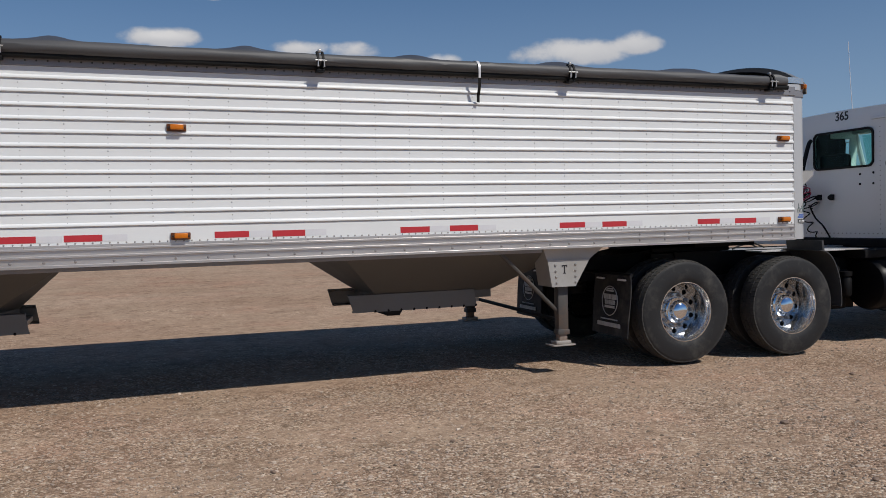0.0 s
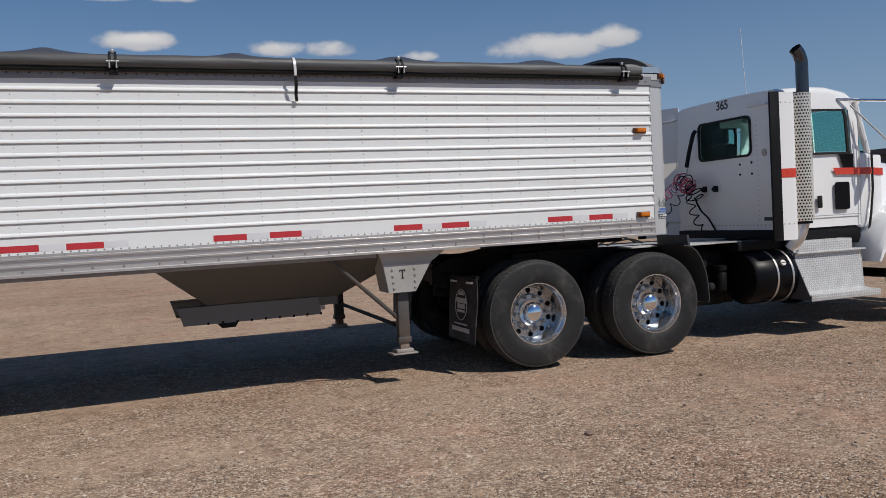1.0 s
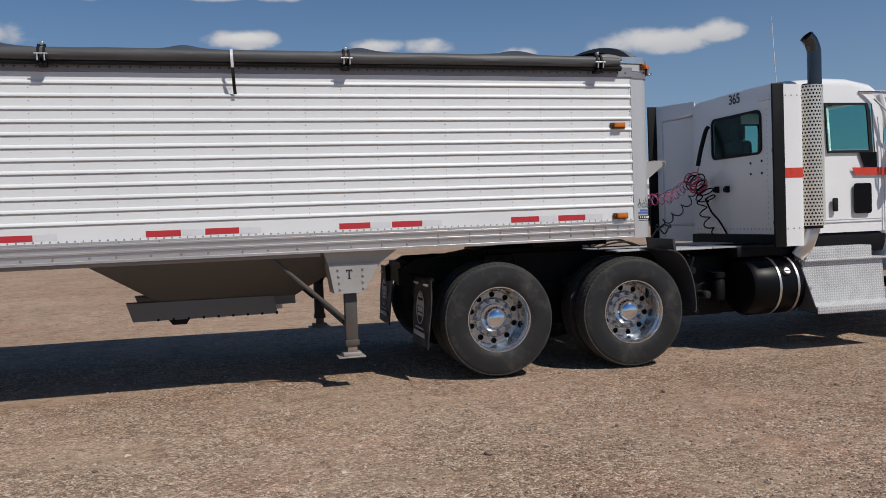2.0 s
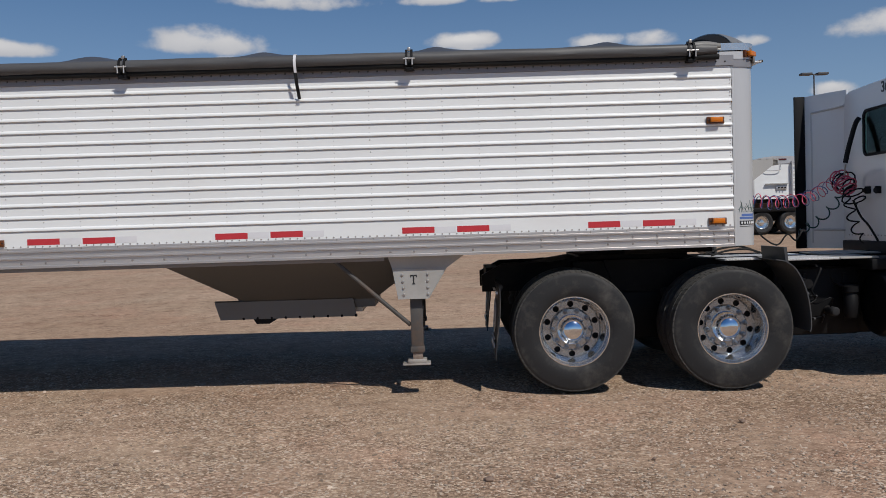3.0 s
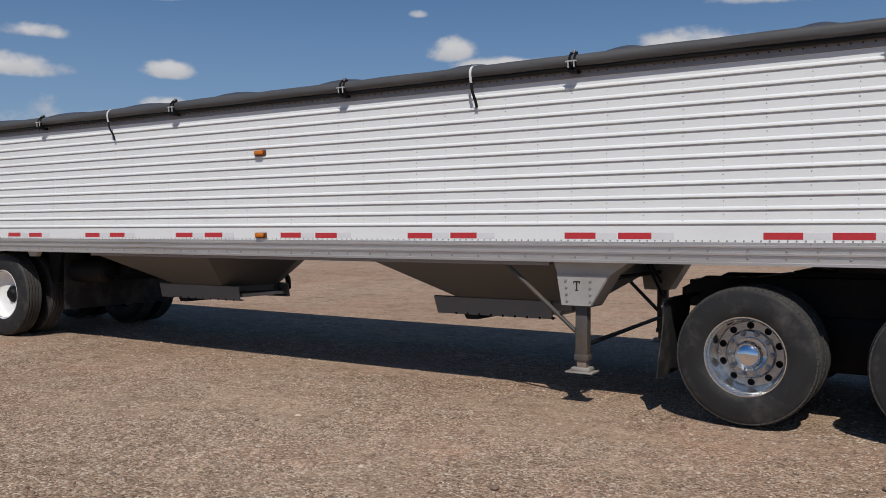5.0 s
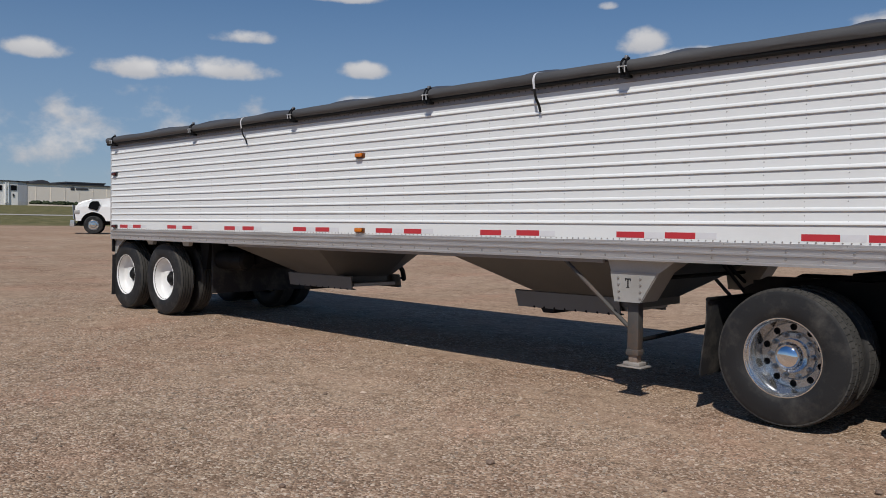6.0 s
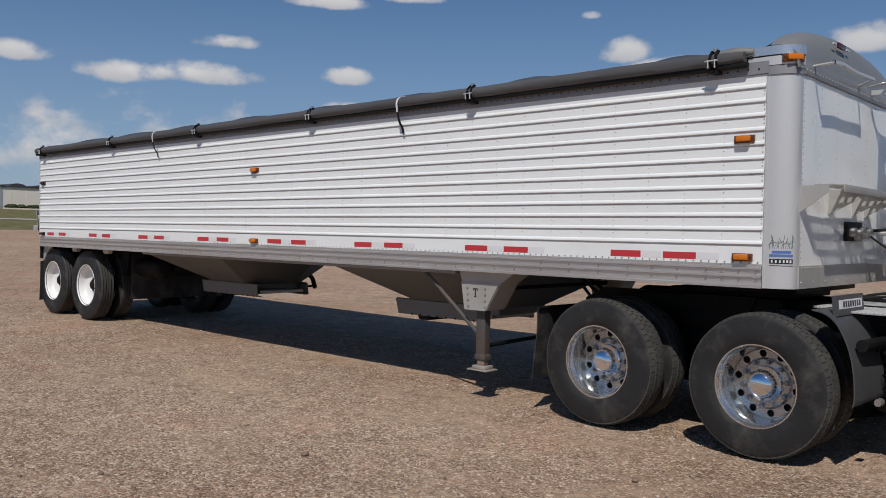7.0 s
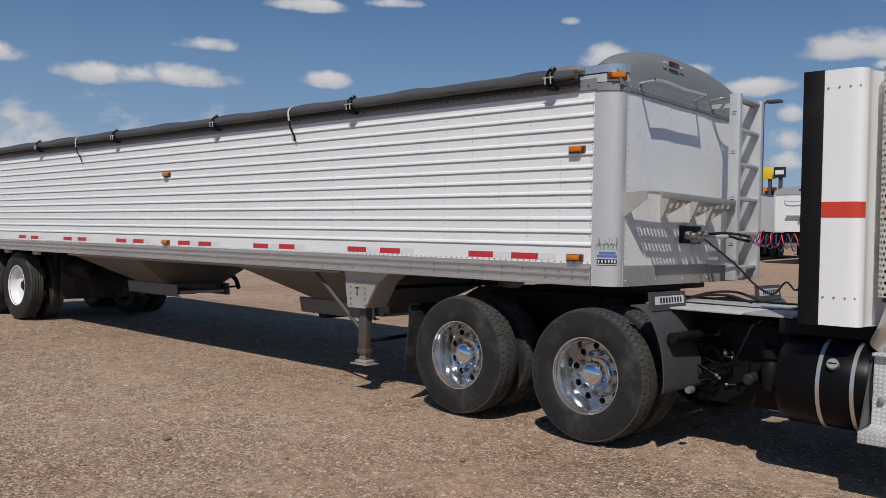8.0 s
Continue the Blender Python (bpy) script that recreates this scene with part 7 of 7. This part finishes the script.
def flat_deck(x, y):
    t = thing("flatbed_trailer", (x, y, 0), "low black flatbed trailer parked crosswise in front of the far row", "trailer")
    bm = new_bm()
    box(bm, x - 6, x + 6, y - 1.2, y + 1.2, 0.92, 1.08, 0.02)
    part("deck", bm, CHASSIS, t)
    for sy in (-0.5, 0.5):
        bm = new_bm()
        box(bm, x - 5.9, x + 5.9, y + sy - 0.08, y + sy + 0.08, 0.55, 0.92)
        part("beam", bm, CHASSIS, t)
    for sx in (-5.0, 1.4, 4.8):
        bm = new_bm()
        box(bm, x + sx, x + sx + 0.16, y - 1.15, y - 0.98, 0.0, 0.95)
        part("leg", bm, CHASSIS, t)
    for sx in (3.2, 4.4):
        for sy in (-1.15, 0.7):
            bm = new_bm()
            lathe(bm, [(0.27, 0.03), (0.40, 0.0), (0.46, 0.03), (0.48, 0.07), (0.48, 0.40), (0.46, 0.44), (0.40, 0.46), (0.27, 0.44)], 28, (x + sx, y + sy, 0.48), "y")
            w = part("wheel", bm, RUBBER, t)
            bm = new_bm()
            lathe(bm, [(0.28, 0.02), (0.26, 0.05), (0.24, 0.12), (0.14, 0.14), (0.10, 0.06), (0.01, 0.05)], 24, (x + sx, y + sy, 0.48), "y")
            part("rim", bm, POLISHED, w)
    return t


f_ = flat_deck(7.4, 28.2)
f_.location.z = lift(7.4, 28.2)


def light_pole(x, y, h):
    t = thing("lot_light", (x, y, lift(x, y)), "tall dark steel lot light with twin heads", "light pole", "lot lights")
    bm = new_bm()
    tube(bm, [(x, y, 0), (x, y, h)], [0.09, 0.055], 10)
    part("pole", bm, DARK_ROOF, t)
    for sx in (-1, 1):
        bm = new_bm()
        box(bm, x + min(sx * 0.22, sx * 1.1), x + max(sx * 0.22, sx * 1.1), y - 0.3, y + 0.3, h - 0.06, h + 0.12, 0.04)
        part("lamp_head", bm, DARK_ROOF, t)
    bm = new_bm()
    tube(bm, [(x - 0.5, y, h), (x + 0.5, y, h)], 0.05, 8)
    part("arm", bm, DARK_ROOF, t)


light_pole(28.35, 60.5, 12.55)
light_pole(-16.75, 47.0, 10.5)


def dealer_sign(x, y, h, w, tall, mat, label, stripe=None):
    t = thing("pylon_sign", (x, y, 0), label, "sign", "roadside signs")
    bm = new_bm()
    box(bm, x - 0.25, x + 0.25, y, y + 0.5, 0, h + tall, 0.02)
    part("post", bm, DARK_ROOF, t)
    bm = new_bm()
    box(bm, x - w, x + w, y - 0.3, y - 0.02, h, h + tall, 0.05)
    f = part("face", bm, mat, t)
    if stripe:
        bm = new_bm()
        box(bm, x - w * 0.7, x + w * 0.7, y - 0.34, y - 0.302, h + tall * 0.3, h + tall * 0.7)
        part("bar", bm, stripe, f)


dealer_sign(-44.95, 130.0, 12.5, 0.95, 1.7, INK, "dark sign with plain pale bar on a post", WHITE)
dealer_sign(-47.0, 131.0, 12.4, 1.1, 1.9, YELLOW, "yellow sign on a post")
dealer_sign(-47.2, 132.0, 9.2, 1.1, 1.9, ORANGE, "orange sign with a plain dark bar on a post", INK)


def shed(name, x0, x1, y0, y1, z0, h, mat, label, roof=True, category="building"):
    t = thing(name, ((x0 + x1) / 2, (y0 + y1) / 2, z0), label, category, "buildings beyond the lot")
    bm = new_bm()
    box(bm, x0, x1, y0, y1, z0 - 1.0, z0 + h)
    part("wall", bm, mat, t)
    if roof:
        bm = new_bm()
        box(bm, x0 - 0.3, x1 + 0.3, y0 - 0.3, y1 + 0.3, z0 + h, z0 + h + 0.35)
        part("roof", bm, DARK_ROOF, t)
    return t


gz_ = lift(-240, 0)
b1 = shed("warehouse", -250, -236, 77.2, 150, gz_, 5.45, CLADDING, "long cream metal warehouse beyond the grass")
for k_ in range(2):
    bm = new_bm()
    box(bm, -236.0, -235.9, 108 + 16 * k_, 112 + 16 * k_, gz_, gz_ + 4)
    part("door", bm, GREY_ALU, b1)
for k_ in range(18):
    bm = new_bm()
    box(bm, -236.0, -235.94, 79.4 + 3.9 * k_, 79.5 + 3.9 * k_, gz_, gz_ + 5.4)
    part("wall_seam", bm, CLADDING, b1)
bm = new_bm()
box(bm, -236.0, -235.85, 88.7, 89.75, gz_ + 4.2, gz_ + 5.1, 0.1)
part("sign_plate", bm, DARK_ROOF, b1, "small dark square sign")
bm = new_bm()
box(bm, -236.0, -235.85, 90.2, 93.6, gz_ + 4.32, gz_ + 4.86, 0.05)
part("sign_bar", bm, DARK_ROOF, b1, "plain dark bar of a sign")
b2 = shed("warehouse", -246, -235.9, 62, 74.85, gz_, 5.75, surface("white_steel_cladding", (0.86, 0.84, 0.80), 0.5, vary=0.06, scale=0.3, fine=4, bump=0.02), "white warehouse end with dark upper windows")
for y0_, y1_, z0_, z1_ in ((69.0, 70.8, 3.4, 4.7), (73.05, 74.5, 3.5, 4.8), (65.4, 67.2, 3.4, 4.7)):
    bm = new_bm()
    box(bm, -235.9, -235.8, y0_ - 0.12, y1_ + 0.12, gz_ + z0_ - 0.12, gz_ + z1_ + 0.12)
    w_ = part("window", bm, TOP_RAIL, b2)
    bm = new_bm()
    box(bm, -235.8, -235.76, y0_, y1_, gz_ + z0_, gz_ + z1_)
    part("pane", bm, GLOSS_BLACK, w_)
for y0_ in (71.6, 72.3, 67.9):
    bm = new_bm()
    box(bm, -235.9, -235.5, y0_, y0_ + 0.22, gz_, gz_ + 5.6)
    part("downpipe", bm, WHITE, b2)
for y0_ in (69.6, 73.5):
    bm = new_bm()
    box(bm, -235.9, -235.7, y0_, y0_ + 0.35, gz_ + 1.9, gz_ + 2.6)
    part("wall_box", bm, DARK_ROOF, b2)
shed("warehouse", -246, -235.9, 74.85, 77.2, gz_, 5.7, TOP_RAIL, "grey metal building section")
t_ = thing("round_shed", (-262, 88.4, gz_), "dark arched roof showing behind the warehouse", "building", "buildings beyond the lot")
bm = new_bm()
prism(bm, [(85.3, gz_)] + [(88.4 + 3.1 * math.cos(math.pi - math.pi * k / 12), gz_ + 5.6 + 2.0 * math.sin(math.pi * k / 12)) for k in range(13)] + [(91.5, gz_)], "x", -270, -256)
part("arched_shell", bm, DARK_ROOF, t_)
shed("dark_shed", -270, -258, 96.4, 108, gz_, 7.2, DARK_ROOF, "flat dark roof showing behind the warehouse")
bm = new_bm()
rng_ = random.Random(4)
for k_ in range(90):
    yy_ = 77 + k_ * 0.21
    hh_ = rng_.uniform(0.5, 1.1)
    lathe(bm, [(0.2, 0.0), (rng_.uniform(0.4, 0.8), 0.3 * hh_), (rng_.uniform(0.3, 0.7), 0.7 * hh_), (0.1, hh_)], 6, (-233 + rng_.random(), yy_, gz_ - 0.1), "z")
solid("hedge", bm, surface("dark_hedge_leaves", (0.035, 0.05, 0.02), 0.9, vary=0.4, scale=2, fine=9, bump=0.6), "low dark hedge along the warehouse", "hedge", kind="stuff")
shed("shed", 40, 62, 27, 44, 0, 4.0, DARK_ROOF, "dark low shed across the lot")


def work_truck(x, y):
    """A white long-nosed truck; its nose points along -y before it is turned."""
    z0 = lift(x, y)
    t = thing("work_truck", (x, y, z0), "white long-nosed work truck with chrome bumper parked across the lot", "truck")

    def side(bm, pts, a, b):
        prism(bm, [(y + p, z0 + q) for p, q in pts], "x", x + a, x + b)
    bm = new_bm()
    side(bm, [(-3.22, 0.72), (-3.28, 1.35), (-3.18, 1.66), (-2.95, 1.80), (-2.3, 1.93), (-1.1, 2.02), (-0.55, 2.02), (-0.55, 0.72)], -0.80, 0.80)
    bmesh.ops.bevel(bm, geom=bm.edges[:], offset=0.10, segments=3, affect="EDGES")
    part("hood", bm, CAB_WHITE, t, smooth=50)
    arch = [(-2.3 + 0.66 * math.cos(a), 0.55 + 0.66 * math.sin(a)) for a in [radians(15 + 150 * k / 12) for k in range(13)]]
    for sx in (-1, 1):
        bm = new_bm()
        side(bm, [(-0.6, 0.72)] + arch + [(-3.18, 0.72), (-3.24, 1.2), (-3.1, 1.45), (-2.6, 1.56), (-1.4, 1.50), (-0.6, 1.62)], *sorted((sx * 0.70, sx * 1.14)))
        part("fender", bm, CAB_WHITE, t, smooth=45)
        bm = new_bm()
        side(bm, [(-2.55, 1.42), (-2.1, 1.30), (-1.95, 1.62), (-2.05, 1.82), (-2.35, 1.80), (-2.5, 1.66)], *sorted((sx * 0.78, sx * 1.20)))
        part("hood_mirror", bm, GLOSS_BLACK, t, "dark mirror beside the hood")
        # black panels added in the arch to darken the gap round the wheel
        bm = new_bm()
        side(bm, [(-1.62, 0.70)] + [(-2.3 + 0.68 * math.cos(a), 0.55 + 0.68 * math.sin(a)) for a in [radians(12 + 156 * k / 12) for k in range(13)]] + [(-2.98, 0.70)], *sorted((sx * 0.69, sx * 0.815)))
        part("wheel_well", bm, CHASSIS, t)
        bm = new_bm()
        box(bm, *sorted((x + sx * 0.98, x + sx * 1.16)), y - 3.27, y - 2.98, z0 + 1.08, z0 + 1.32, 0.04)
        part("headlight", bm, GREY_ALU, t)
        bm = new_bm()
        box(bm, *sorted((x + sx * 1.20, x + sx * 1.36)), y - 0.95, y - 0.62, z0 + 1.95, z0 + 2.55, 0.03)
        part("side_mirror", bm, GLOSS_BLACK, t)
        bm = new_bm()
        side(bm, [(-0.3, 2.05), (-0.1, 2.75), (0.75, 2.78), (0.75, 2.02)], *sorted((sx * 1.10, sx * 1.125)))
        part("door_window", bm, GLOSS_BLACK, t)
        for wy in (-2.3, 2.2, 3.5):
            bm = new_bm()
            lathe(bm, [(0.28, 0.03), (0.40, 0.0), (0.47, 0.03), (0.50, 0.07), (0.50, 0.26), (0.46, 0.29), (0.28, 0.28)], 28, (x + sx * 0.95 - 0.14, y + wy, z0 + 0.50), "x")
            w = part("wheel", bm, RUBBER, t)
            bm = new_bm()
            lathe(bm, [(0.285, -0.15), (0.26, -0.12), (0.24, -0.06), (0.16, -0.07), (0.13, -0.14), (0.01, -0.15), (0.01, 0.05), (0.24, 0.05), (0.285, 0.0)] if sx < 0 else
                  [(0.285, 0.15), (0.26, 0.12), (0.24, 0.06), (0.16, 0.07), (0.13, 0.14), (0.01, 0.15), (0.01, -0.05), (0.24, -0.05), (0.285, 0.0)], 24, (x + sx * 0.95, y + wy, z0 + 0.50), "x")
            part("rim", bm, POLISHED, w)
    bm = new_bm()
    side(bm, [(-0.56, 0.75), (-0.56, 2.0), (-0.15, 2.85), (0.1, 2.95), (1.3, 2.95), (1.4, 2.8), (1.4, 0.75)], -1.12, 1.12)
    bmesh.ops.bevel(bm, geom=bm.edges[:], offset=0.07, segments=2, affect="EDGES")
    part("cab", bm, CAB_WHITE, t, smooth=45)
    bm = new_bm()
    side(bm, [(-0.575, 2.08), (-0.225, 2.78), (-0.20, 2.77), (-0.55, 2.07)], -0.95, 0.95)
    part("windshield", bm, GLOSS_BLACK, t)
    bm = new_bm()
    side(bm, [(-3.3, 0.45), (-3.0, 0.45), (4.4, 0.75), (4.4, 1.05), (-0.5, 1.0), (-3.1, 0.75)], -0.42, 0.42)
    part("frame", bm, CHASSIS, t)
    bm = new_bm()
    side(bm, [(-3.34, 0.80), (-3.30, 0.80), (-3.36, 1.60), (-3.40, 1.60)], -0.45, 0.45)
    part("grille", bm, DARK_ROOF, t)
    for gx in (-0.30, -0.10, 0.10, 0.30):
        bm = new_bm()
        side(bm, [(-3.37, 0.80), (-3.34, 0.80), (-3.40, 1.60), (-3.43, 1.60)], gx - 0.02, gx + 0.02)
        part("grille_bar", bm, CHROME, t)
    bm = new_bm()
    side(bm, [(-3.50, 0.42), (-3.38, 0.36), (-3.26, 0.40), (-3.26, 0.76), (-3.46, 0.76)], -1.12, 1.12)
    part("bumper", bm, CHROME, t, "bright curved bumper")
    return t


k_ = work_truck(-44.9, 16.0)
k_.rotation_euler = (0, 0, radians(-27))

# dark clods lying on the gravel
for k_, (cx_, cy_, r_) in enumerate(((-2.612, -2.208, 0.030), (-0.75, -1.05, 0.022), (-4.9, -1.7, 0.018), (-7.3, -2.6, 0.02), (-3.1, -3.4, 0.02), (-1.6, -1.9, 0.014), (0.6, -1.4, 0.02), (-6.1, -1.9, 0.018))):
    bm = new_bm()
    bmesh.ops.create_icosphere(bm, subdivisions=2, radius=r_)
    for v in bm.verts:
        v.co *= 1 + 0.35 * noise.noise(v.co * 60 + Vector((k_, 0, 0)))
        v.co.z *= 0.55
    bmesh.ops.translate(bm, verts=bm.verts[:], vec=(cx_, cy_, lift(cx_, cy_) + 0.004))
    solid("dirt_clod", bm, RUST, "dark clod of dirt lying on gravel", "clod", "dirt clods", smooth=0)
